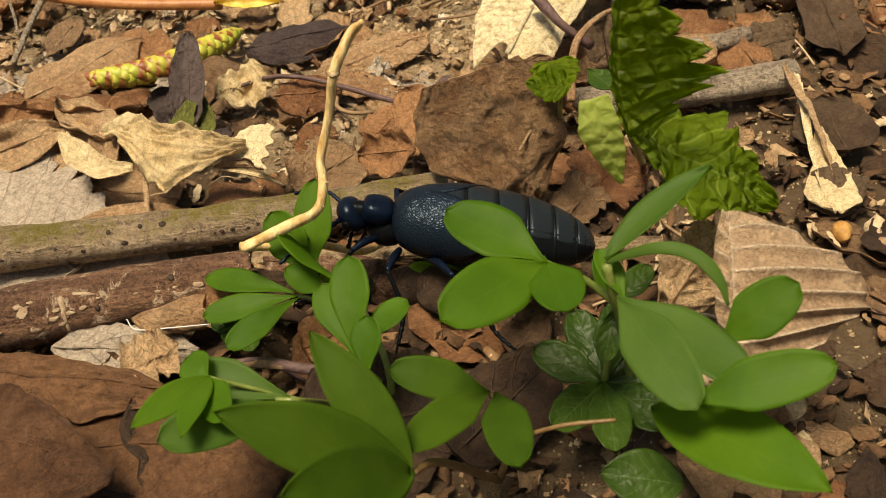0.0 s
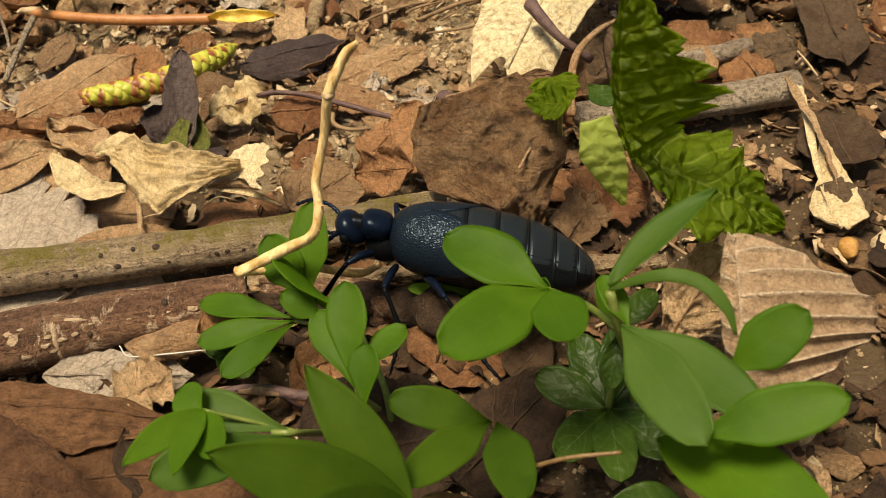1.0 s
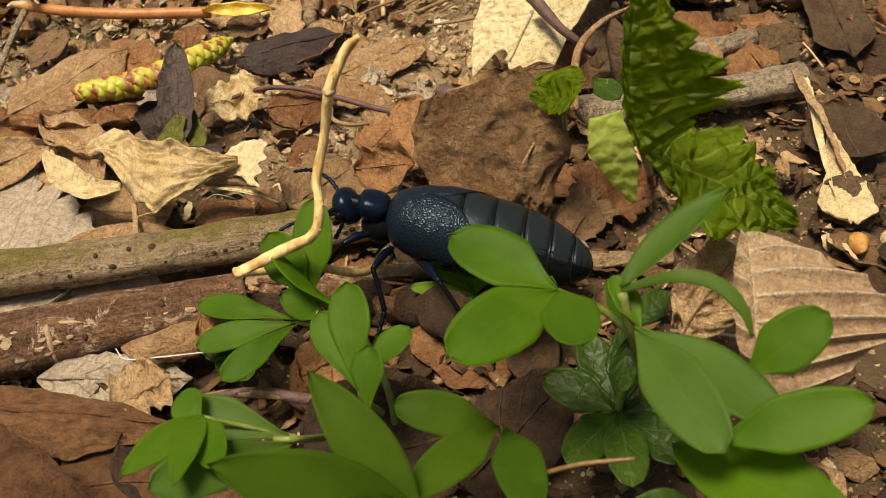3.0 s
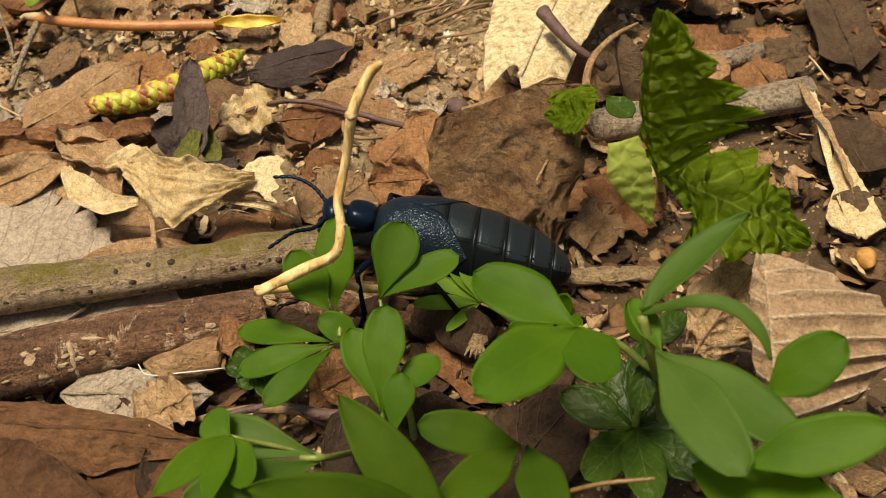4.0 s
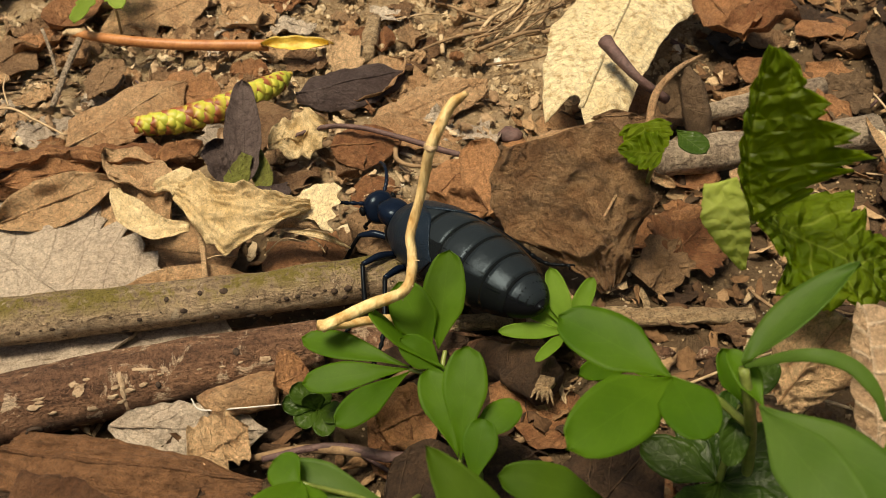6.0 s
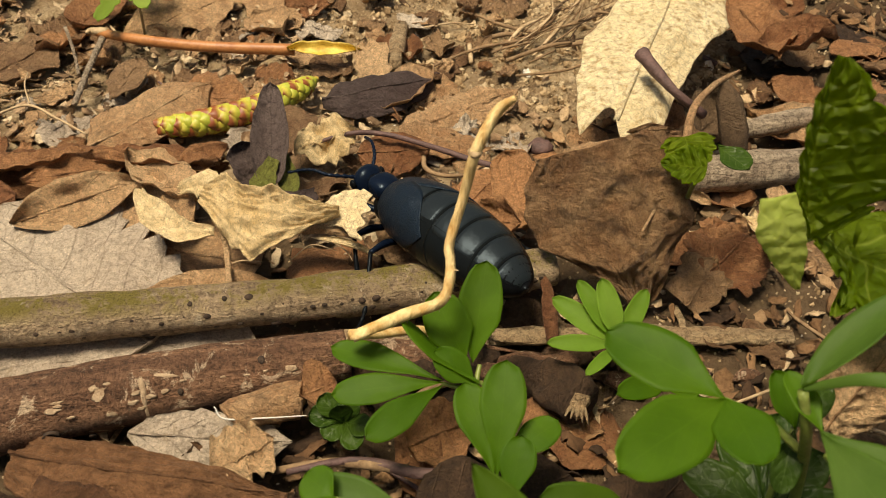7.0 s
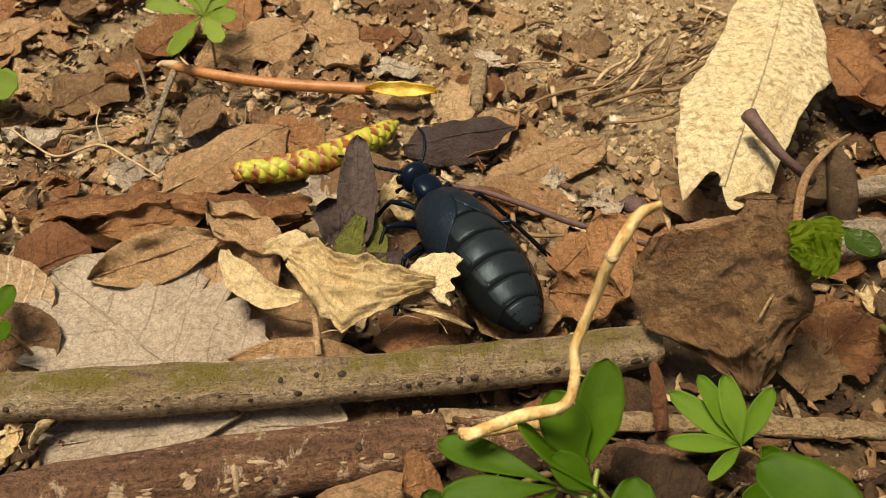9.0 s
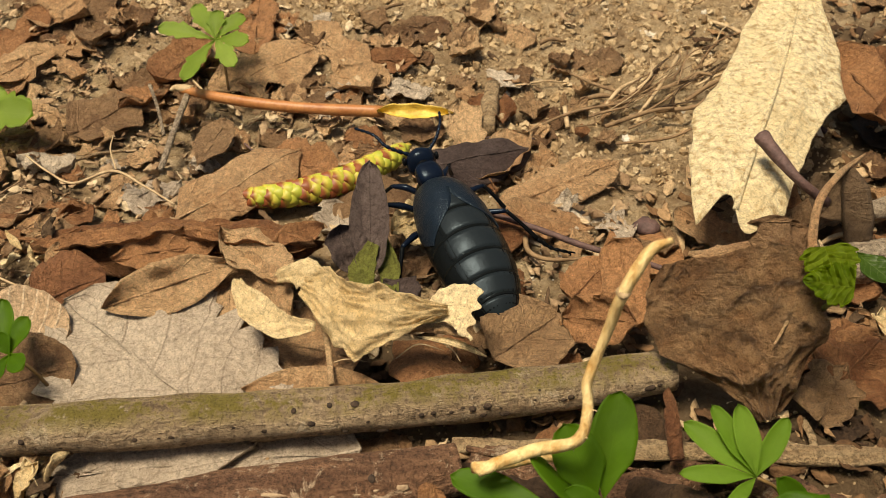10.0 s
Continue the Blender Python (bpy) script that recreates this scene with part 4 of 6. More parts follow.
# ---- dead leaves that can be told apart ----
def dead_leaf(geo, material, label):
    line = [np.array(p) + (0, 0, 0.004) for p in MIDLINE[::3]]
    ob = single("dead_leaf", geo, material, label, "leaf", "dead leaves on the soil")
    size = 0.005 + 0.0035 * np.linalg.norm(line[-1] - line[0])
    part("midrib", tube(line, [size * 1.3, size, size * 0.4], 6, 3, 0.1), material, ob)
    return ob


# the large pale leaf and the crumpled brown one
dead_leaf(blade([(1.61, -2.90, 0.90), (1.84, -1.84, 1.00), (2.18, -0.31, 1.05), (2.51, 1.51, 1.05), (2.73, 3.03, 1.10)], (0.34, 0.66, 0.78, 0.62, 0.58, 0.5, 0.3), (0.5, 0.5, 0.56, 0.8, 0.62, 0.34, 0.2),
    up=(0, -0.25, 0.97), bend=(22, 30), crumple=0.035, rag=0.09, ends=(0.5, 0.0, 1.5), tip_ends=(0.5, 1.0, 1.6), seed=11, nu=48, nv=80), LEAF_SPOTTED, "large cream dead leaf with brown speckles")
CRUMPLED = single("dead_leaf", blade([(2.01, -4.58, 0.10), (1.78, -4.55, 0.70), (1.63, -4.35, 1.10), (1.52, -4.24, 1.45), (1.44, -4.17, 1.65)], (0.08, 0.16, 0.4, 0.76, 0.88, 0.8, 0.55), (0.16, 0.36, 0.55, 0.74, 0.78, 0.68, 0.5),
    up=(-0.15, -0.62, 0.78), bend=(26, 8), crumple=0.05, grainy=0.014, rag=0.06, seed=5, nu=70, nv=80), LEAF_CRUMPLED, "large crumpled brown dead leaf standing up", "leaf", "dead leaves on the soil")
part("curled_rim", blade([(1.16, -3.94, 1.40), (1.41, -4.02, 1.50), (1.68, -3.84, 1.50)], (0.03, 0.1, 0.04), (0.02, 0.09, 0.03), bend=(40, 50), rag=0.2, seed=6, nu=10, nv=22), LEAF_TAN, CRUMPLED, "curled tan rim")
part("stalk", tube([(1.94, -4.56, 1.00), (2.04, -4.36, 1.10), (2.13, -4.11, 1.15)], [0.012, 0.014, 0.01], 6, 4), LEAF_TAN, CRUMPLED)
dead_leaf(leaf((0.57, -2.88, 0.55), (0.87, -3.92, 0.35), 0.55, "broad", 30, cup=0.3, wrinkle=0.06, rag=0.2, seed=8), LEAF_RUST, "rust-brown dead leaf beside a crumpled leaf")
dead_leaf(leaf((0.12, -3.52, 0.25), (0.49, -2.92, 0.30), 0.6, "broad", -10, cup=0.2, wrinkle=0.06, rag=0.3, seed=9), LEAF_RUST, "rust-brown dead leaf fragment")
dead_leaf(leaf((0.10, -3.73, 0.25), (0.81, -4.00, 0.55), 0.5, "torn", 30, cup=0.3, wrinkle=0.07, rag=0.3, seed=10), LEAF_RUST, "rust-brown curled dead leaf")
dead_leaf(leaf((-0.53, -4.41, 0.20), (0.02, -3.74, 0.25), 0.75, "torn", 0, cup=0.15, wrinkle=0.08, rag=0.3, seed=13, nu=16, nv=20), LEAF_BROWN, "grey-brown rotting leaf on soil")
dead_leaf(blade([(1.78, -2.78, 0.85), (2.02, -2.84, 1.00), (2.37, -2.77, 0.90)], (0.05, 0.08, 0.04), (0.2, 0.4, 0.25), up=(0, -0.6, 0.8), bend=(50, 20), crumple=0.05, rag=0.1, seed=97, nu=24, nv=24), LEAF_BROWN, "brown dead leaf with a curled rim")
# round the beetle's way
dead_leaf(leaf((-1.91, -1.50, 0.25), (-0.60, -0.91, 0.30), 0.62, "torn", -8, cup=-0.35, wrinkle=0.03, rag=0.18, seed=14, nu=12, nv=20), LEAF_VIOLET, "grey-violet stiff leaf on soil")
dead_leaf(leaf((-0.81, -2.06, 0.18), (0.48, -0.90, 0.22), 0.62, "broad", 0, cup=-0.2, wrinkle=0.06, rag=0.18, seed=15, nu=14, nv=22), LEAF_TAN, "light brown creased dead leaf")
dead_leaf(leaf((-1.23, -2.56, 0.20), (-0.41, -2.42, 0.25), 0.55, "broad", 0, cup=-0.1, wrinkle=0.05, rag=0.3, seed=16), LEAF_RUST, "rust-brown dead leaf fragment")
dead_leaf(leaf((-1.90, -2.78, 0.25), (-1.28, -2.36, 0.35), 0.5, "torn", 0, cup=0.3, wrinkle=0.14, rag=0.5, seed=17, nu=14, nv=18), LEAF_CREAM, "pale cream torn dead leaf")


def violet_sprig():
    st = thing("violet_sprig", (-1.90, -3.70, 0.35), "withered violet-grey leaves with a green base", "withered leaf")
    part("blade", leaf((-1.90, -3.68, 0.45), (-2.12, -2.63, 1.10), 0.5, "broad", 5, tube_turn=130, folds=0.03, wrinkle=0.04, rag=0.12, seed=18, nu=12, nv=20), LEAF_VIOLET, st)
    part("blade", leaf((-2.08, -3.70, 0.40), (-2.29, -3.35, 0.80), 0.42, "oval", 20, cup=0.4, wrinkle=0.04, rag=0.2, seed=19), LEAF_VIOLET, st)
    part("blade", leaf((-1.73, -3.77, 0.40), (-1.32, -4.05, 0.45), 0.4, "oval", -20, cup=0.4, wrinkle=0.05, rag=0.25, seed=20), LEAF_VIOLET, st)
    part("green_base", blade([(-1.95, -4.00, 0.45), (-1.98, -3.70, 0.55), (-1.91, -3.45, 0.70)], (0.1, 0.13, 0.05), (0.14, 0.16, 0.06), bend=(-20, 30), rag=0.25, crumple=0.02, ends=(0.1, 0.5, 3), seed=21, nu=16, nv=22), LEAF_GREENISH, st, "dull green base")
    part("green_base", blade([(-1.62, -3.92, 0.42), (-1.72, -3.59, 0.50), (-1.87, -3.24, 0.65)], (0.1, 0.12, 0.05), (0.08, 0.12, 0.04), bend=(20, -20), rag=0.25, crumple=0.02, ends=(0.1, 0.2, 3), seed=22, nu=16, nv=22), LEAF_GREENISH, st, "dull green base")
    part("torn_rim", tube([(-2.00, -4.05, 0.47), (-1.85, -4.06, 0.46), (-1.73, -3.98, 0.47), (-1.50, -3.95, 0.45)], [0.008, 0.014, 0.01, 0.006], 6, 6, 0.4, 9), STRAW_PALE, st, "pale torn rim")


violet_sprig()


def cream_leaf():
    st = thing("torn_leaf", (-2.25, -4.49, 0.30), "curled cream-coloured torn dead leaf over stick", "leaf", "dead leaves on the soil")
    part("blade", blade([(-2.33, -4.34, 0.80), (-1.90, -4.60, 0.90), (-1.48, -4.65, 0.90), (-0.95, -4.46, 0.82)], (0.1, 0.26, 0.22, 0.24, 0.16, 0.05), (0.1, 0.2, 0.36, 0.5, 0.26, 0.14, 0.05),
        bend=(-45, 50), crumple=0.075, rag=0.2, seed=23, nu=36, nv=56), LEAF_CREAM, st)
    part("lobe", blade([(-2.17, -4.66, 0.62), (-2.53, -4.69, 0.66), (-2.90, -4.50, 0.80), (-2.99, -4.37, 0.85)], (0.06, 0.2, 0.2, 0.05), (0.05, 0.12, 0.14, 0.03), bend=(-50, -45), crumple=0.03, rag=0.14, seed=24, nu=20, nv=30), LEAF_CREAM, st)
    part("flap", blade([(-1.31, -4.52, 0.60), (-1.06, -4.53, 0.70), (-0.77, -4.52, 0.60)], (0.04, 0.1, 0.04), (0.03, 0.08, 0.02), bend=(60, 70), rag=0.2, crumple=0.02, seed=25, nu=14, nv=22), LEAF_TAN, st, "tan curled underside")
    part("flap", blade([(-2.72, -4.10, 0.70), (-2.40, -4.14, 0.85), (-2.11, -4.36, 0.80)], (0.06, 0.16, 0.08), (0.05, 0.22, 0.1), bend=(20, 30), rag=0.3, crumple=0.03, seed=28, nu=16, nv=22), LEAF_CREAM, st)
    for a, b, c in (((-1.38, -4.76, 0.45), (-1.18, -4.69, 0.60), (-0.95, -4.63, 0.50)), ((-1.04, -4.59, 0.60), (-0.87, -4.61, 0.50), (-0.78, -4.70, 0.45)), ((-1.92, -4.95, 0.50), (-1.81, -4.89, 0.50), (-1.62, -4.89, 0.50))):
        part("torn_fibre", tube([a, b, c], [0.006, 0.008, 0.003], 5, 5, 0.2), STRAW_PALE, st, "pale torn fibre")
    return part("torn_tip", blade([(-1.15, -4.47, 0.72), (-0.90, -4.46, 0.85), (-0.62, -4.57, 0.95)], (0.1, 0.27, 0.22), (0.05, 0.13, 0.24), bend=(-15, 20), crumple=0.025, rag=0.2, tip_ends=(0.08, 0, 3), seed=26, nu=22, nv=26), LEAF_CREAM, st, "whitish torn tip", origin=(-1.03, -4.62, 0.70))


TORN_TIP = cream_leaf()
dead_leaf(leaf((-0.56, -4.55, 0.40), (-1.19, -4.64, 0.65), 0.12, "lance", 0, tube_turn=200, arch=0.15, rag=0.1, seed=27), LEAF_CREAM, "curled cream strip of dead leaf")

# the left-hand litter
dead_leaf(leaf((-2.46, -5.79, 0.12), (-4.98, -4.38, 0.22), 1.85, "broad", 0, cup=0.05, wrinkle=0.06, rag=0.2, serr=0.4, teeth=8, seed=28, nu=26, nv=34, up=(0, -0.1, 1)), LEAF_GREY, "large pale grey serrated dead leaf")
dead_leaf(leaf((-1.52, -5.59, 0.08), (-4.30, -6.39, 0.07), 1.0, "broad", 0, cup=0.05, wrinkle=0.05, rag=0.15, seed=29, nu=18, nv=34, up=(0, -0.1, 1)), LEAF_GREY, "pale grey dead leaf under sticks")
dead_leaf(leaf((-1.79, -4.55, 0.12), (-3.12, -4.41, 0.15), 1.0, "broad", 0, cup=0.05, wrinkle=0.05, rag=0.2, seed=30, nu=16, nv=24, up=(0, -0.1, 1)), LEAF_TAN, "light brown flat dead leaf")
dead_leaf(leaf((-1.46, -4.94, 0.20), (-2.78, -5.17, 0.20), 0.42, "lance", 0, cup=0.3, wrinkle=0.03, rag=0.1, seed=31, nu=10, nv=26), LEAF_TAN, "narrow tan dead leaf behind the mossy stick")
dead_leaf(leaf((-3.77, -4.55, 0.22), (-3.32, -4.25, 0.20), 0.55, "torn", 0, cup=0.1, wrinkle=0.05, rag=0.3, seed=32), LEAF_RUST, "dark rust leaf seen through a hole")
dead_leaf(leaf((-4.51, -4.43, 0.30), (-3.30, -3.75, 0.50), 0.55, "lance", 25, cup=0.4, wrinkle=0.05, rag=0.15, seed=33, nu=14, nv=24, arch=0.06), LEAF_TAN, "arched tan curled dead leaf")
dead_leaf(leaf((-3.48, -3.86, 0.30), (-2.54, -4.28, 0.35), 0.8, "broad", 0, cup=0.2, wrinkle=0.1, rag=0.2, seed=34, nu=16, nv=20), LEAF_TAN, "crumpled tan dead leaf")
dead_leaf(leaf((-5.93, -3.60, 0.25), (-2.63, -3.08, 0.35), 0.62, "torn", 0, cup=-0.55, wrinkle=0.1, folds=0.05, rag=0.25, seed=35, nu=24, nv=60), LEAF_RUST, "long curled rust-brown dead leaf")
dead_leaf(leaf((-5.66, -3.76, 0.30), (-4.04, -3.34, 0.45), 0.3, "lance", -30, cup=0.7, wrinkle=0.05, rag=0.2, seed=75, nu=12, nv=30), LEAF_RUST, "curled rim of a rust-brown leaf")
dead_leaf(leaf((-4.03, -3.38, 0.40), (-2.55, -3.40, 0.50), 0.28, "lance", -30, cup=0.7, wrinkle=0.05, rag=0.2, seed=76, nu=12, nv=30), LEAF_RUST, "curled rim of a rust-brown leaf")
dead_leaf(leaf((-4.73, -3.75, 0.30), (-3.62, -3.29, 0.35), 0.5, "lance", 0, cup=0.4, wrinkle=0.06, rag=0.15, seed=36), LEAF_RUST, "orange-brown curled dead leaf")
dead_leaf(leaf((-3.60, -3.43, 0.50), (-2.62, -4.01, 0.40), 0.6, "lance", -30, cup=0.5, wrinkle=0.06, rag=0.15, seed=37), LEAF_TAN, "folded tan dead leaf")
dead_leaf(leaf((-3.04, -3.45, 0.40), (-2.56, -3.06, 0.50), 0.35, "lance", 0, cup=0.6, wrinkle=0.03, rag=0.1, seed=38), LEAF_RUST, "curled rust leaf with a pale rim")
dead_leaf(leaf((-4.41, -2.88, 0.20), (-3.33, -1.52, 0.40), 0.7, "torn", 0, cup=-0.1, wrinkle=0.05, rag=0.2, seed=39, nu=16, nv=24), LEAF_TAN, "orange-tan flat dead leaf")
dead_leaf(leaf((-3.73, -1.48, 0.20), (-2.76, -1.82, 0.30), 0.7, "broad", 0, cup=0.1, wrinkle=0.08, rag=0.2, seed=40), LEAF_RUST, "rust-brown dead leaf under the catkin")
dead_leaf(leaf((-5.37, -4.37, 0.15), (-4.73, -3.92, 0.25), 0.9, "broad", 0, cup=0.1, wrinkle=0.06, rag=0.25, seed=41), LEAF_REDDISH, "reddish dead leaf among the litter")
dead_leaf(leaf((-5.66, -4.89, 0.12), (-4.72, -4.73, 0.20), 1.0, "broad", 0, cup=0.1, wrinkle=0.06, rag=0.1, seed=42, nu=14, nv=20), LEAF_RIBBED, "brown ribbed dead leaf")
dead_leaf(leaf((-5.24, -5.51, 0.12), (-4.45, -5.16, 0.20), 0.9, "broad", 0, cup=0.1, wrinkle=0.06, rag=0.15, seed=43, nu=14, nv=20), LEAF_BROWN, "brown dead leaf on the litter")
dead_leaf(leaf((-4.58, -1.78, 0.15), (-4.55, -0.84, 0.25), 0.5, "oval", 0, cup=0.1, wrinkle=0.04, rag=0.1, seed=44), LEAF_BROWN, "grey-brown small dead leaf")
dead_leaf(leaf((-6.59, -1.26, 0.10), (-5.94, -0.41, 0.15), 0.7, "torn", 0, cup=0.1, wrinkle=0.05, rag=0.3, seed=45), LEAF_BROWN, "weathered brown leaf fragment")
dead_leaf(leaf((-5.16, 0.06, 0.12), (-3.95, 1.20, 0.20), 0.8, "torn", 0, cup=0.05, wrinkle=0.05, rag=0.35, lobes=0.2, seed=46, nu=16, nv=24), LEAF_TAN, "tan lobed dead leaf on soil")
dead_leaf(leaf((-4.50, 2.09, 0.10), (-2.68, 0.38, 0.15), 0.55, "torn", 0, cup=0.1, wrinkle=0.06, rag=0.35, lobes=0.25, seed=47, nu=14, nv=22), LEAF_TAN, "pale tan lobed dead leaf")
dead_leaf(leaf((-3.27, 1.12, 0.12), (-2.45, 1.13, 0.18), 0.4, "torn", 0, cup=0.2, wrinkle=0.06, rag=0.35, seed=48), LEAF_RUST, "rust-brown leaf fragment on soil")
dead_leaf(leaf((-4.87, 1.08, 0.10), (-5.34, 2.72, 0.15), 0.6, "torn", 0, cup=0.1, wrinkle=0.05, rag=0.3, seed=49), LEAF_RUST, "rust-brown dead leaf on dark soil")
dead_leaf(leaf((-5.96, 0.09, 0.12), (-5.56, 1.13, 0.20), 0.7, "broad", 0, cup=0.3, wrinkle=0.05, rag=0.2, seed=50), LEAF_RUST, "dark rust-coloured dead leaf on soil")
dead_leaf(leaf((-8.22, -0.26, 0.12), (-7.88, 0.79, 0.20), 0.6, "torn", 0, cup=0.1, wrinkle=0.05, rag=0.3, seed=51), LEAF_TAN, "pale tan leaf fragment")

# before the sticks
dead_leaf(blade([(-2.42, -8.35, 0.75), (-1.61, -8.42, 0.80), (-1.18, -8.48, 0.75), (-0.92, -8.46, 0.60)], (0.5, 0.5, 0.3, 0.04), (0.9, 0.9, 0.7, 0.1), up=(0, -0.2, 1), bend=(12, 10), crumple=0.045, rag=0.14, seed=52, nu=30, nv=34), LEAF_WEATHERED, "large brown dead leaf with a turned-up rim")
dead_leaf(blade([(-3.05, -7.27, 0.25), (-2.11, -7.41, 0.40), (-1.35, -7.46, 0.45), (-0.71, -7.40, 0.30)], (0.2, 0.24, 0.2, 0.04), (0.3, 0.4, 0.34, 0.08), up=(0, -0.3, 0.95), bend=(25, 45), crumple=0.06, rag=0.16, seed=53, nu=40, nv=60), LEAF_WEATHERED, "large glossy reddish-brown curled dead leaf")
dead_leaf(blade([(-1.65, -7.96, 0.12), (-0.87, -7.93, 0.25), (-0.19, -8.02, 0.30), (0.29, -8.12, 0.20)], (0.3, 0.4, 0.35, 0.1), (0.5, 0.8, 0.8, 0.3), up=(0, -0.2, 1), bend=(10, 12), crumple=0.05, rag=0.05, seed=54, nu=30, nv=36), LEAF_WEATHERED, "brown dead leaf under green leaflets")
dead_leaf(leaf((-2.25, -6.85, 0.16), (-0.87, -6.76, 0.18), 0.5, "torn", 0, cup=0.05, wrinkle=0.06, rag=0.3, seed=55, nu=16, nv=26), LEAF_GREY, "pale grey decayed dead leaf")
dead_leaf(leaf((-1.34, -7.29, 0.35), (-0.93, -6.95, 0.40), 0.5, "torn", 0, cup=0.2, wrinkle=0.12, rag=0.4, seed=56), LEAF_TAN, "crumbling mossy leaf fragment")
dead_leaf(leaf((0.10, -6.67, 0.15), (0.62, -6.33, 0.20), 0.6, "broad", 0, cup=0.3, wrinkle=0.1, rag=0.2, seed=57), LEAF_RUST, "rust-brown dead leaf on dark soil")
# These two carry the shade beneath the plants in their colour.
dead_leaf(leaf((0.34, -7.66, 0.12), (1.71, -7.14, 0.20), 1.3, "broad", 0, cup=0.1, wrinkle=0.08, rag=0.2, seed=58, nu=16, nv=22), LEAF_DARK, "wide dead leaf of shade-dark brown beneath green plants")
dead_leaf(leaf((1.62, -7.71, 0.12), (2.41, -6.64, 0.25), 0.8, "broad", 0, cup=0.2, wrinkle=0.1, rag=0.2, seed=59, nu=14, nv=20), LEAF_DARK, "narrow dead leaf of shade-dark brown beneath green plants")
dead_leaf(leaf((3.46, -7.56, 0.12), (4.30, -7.46, 0.30), 0.8, "torn", 0, cup=0.2, wrinkle=0.1, rag=0.3, seed=60, nu=14, nv=20), LEAF_BROWN, "brown crumpled dead leaf on soil")


def bark_roll():
    st = thing("bark_roll", (-1.52, -6.67, 0.40), "rolled reddish-brown leaf with a pale thread", "rolled leaf")
    part("roll", leaf((-1.46, -6.70, 0.50), (-0.77, -6.39, 0.55), 0.62, "torn", 160, tube_turn=215, wrinkle=0.03, rag=0.08, seed=61, nu=16, nv=16, up=(0, -0.3, 1)), LEAF_TAN, st)
    part("end", leaf((-0.82, -6.54, 0.50), (-0.56, -6.34, 0.50), 0.5, "oval", 0, cup=0.3, wrinkle=0.03, rag=0.1, seed=62), LEAF_RUST, st)
    part("thread", tube([(-1.49, -6.73, 0.50), (-1.40, -6.78, 0.42), (-1.09, -6.73, 0.42), (-0.73, -6.65, 0.42)], [0.006, 0.008, 0.008, 0.005], 5, 6), WHITE_BIT, st, "pale thread")


bark_roll()

# the right-hand side
dead_leaf(blade([(3.74, -7.73, 1.45), (3.68, -7.50, 1.75), (3.66, -7.22, 1.95), (3.65, -6.95, 2.06), (3.65, -6.75, 2.10)], (0.06, 0.12, 0.14, 0.12, 0.05), (0.5, 0.95, 1.06, 1.04, 0.86, 0.4),
    up=(0.0, -0.6, 0.8), bend=(50, 30), ribs=0.03, crumple=0.005, rag=0.04, seed=63, nu=40, nv=110), LEAF_RIBBED, "large tan dead leaf with raised pale ribs")
dead_leaf(blade([(3.35, -6.51, 0.80), (3.52, -6.44, 1.20), (3.74, -6.25, 1.50)], (0.1, 0.34, 0.2), (0.2, 0.34, 0.25), up=(0, -0.6, 0.8), bend=(30, 25), crumple=0.05, rag=0.16, seed=64, nu=30, nv=36), LEAF_TAN, "crumpled tan dead leaf")
dead_leaf(leaf((5.46, -3.32, 0.20), (5.29, -2.39, 0.30), 0.9, "broad", 0, cup=0.1, wrinkle=0.05, rag=0.15, seed=65, nu=14, nv=20), LEAF_UMBER, "brown dead leaf with straight veins")
dead_leaf(leaf((5.77, -1.14, 0.15), (5.58, 0.57, 0.35), 0.75, "torn", 0, cup=0.2, wrinkle=0.05, rag=0.12, seed=66, nu=14, nv=20), LEAF_UMBER, "smooth brown dead leaf on soil")
dead_leaf(leaf((5.44, -4.18, 0.12), (4.97, -3.81, 0.25), 0.6, "torn", 0, cup=0.1, wrinkle=0.06, rag=0.3, seed=67), LEAF_UMBER, "brown leaf fragment on soil")
dead_leaf(leaf((4.56, -1.04, 0.15), (5.16, -1.00, 0.30), 0.6, "torn", 0, cup=0.2, wrinkle=0.06, rag=0.3, seed=68), LEAF_UMBER, "brown leaf fragment on soil")
dead_leaf(leaf((2.67, -4.13, 0.12), (3.07, -3.54, 0.25), 0.7, "torn", 0, cup=0.1, wrinkle=0.12, rag=0.4, seed=69), LEAF_RUST, "crumpled reddish leaf fragment")
dead_leaf(leaf((2.44, -4.64, 0.12), (2.71, -4.03, 0.25), 0.5, "torn", 0, cup=0.1, wrinkle=0.12, rag=0.4, seed=70), LEAF_BROWN, "crumpled brown leaf fragment")
dead_leaf(leaf((2.62, -4.19, 0.15), (3.10, -3.59, 0.30), 0.8, "torn", 0, cup=0.1, wrinkle=0.12, rag=0.4, seed=71), LEAF_RUST, "crumpled reddish dead leaf")
dead_leaf(leaf((3.56, 0.25, 0.30), (4.38, 0.04, 0.70), 0.7, "lance", -20, cup=0.6, wrinkle=0.08, rag=0.25, seed=72, serr=0.15), LEAF_RUST, "curled red-brown dead leaf")
dead_leaf(leaf((3.10, 1.72, 0.40), (3.71, -0.12, 0.40), 0.8, "torn", 0, cup=0.4, wrinkle=0.1, rag=0.25, seed=73), LEAF_RUST, "curled dark red-brown dead leaf")
dead_leaf(leaf((2.69, -1.71, 0.30), (3.03, -1.57, 0.70), 0.6, "lance", 0, cup=0.6, wrinkle=0.05, rag=0.15, seed=74), LEAF_UMBER, "rolled brown dead leaf")
single("husk", blob((5.21, -4.57, 0.15), (0.1, 0.13, 0.1), None, 8, 12, 0.15, 3), AMBER, "small amber husk on soil", "husk")
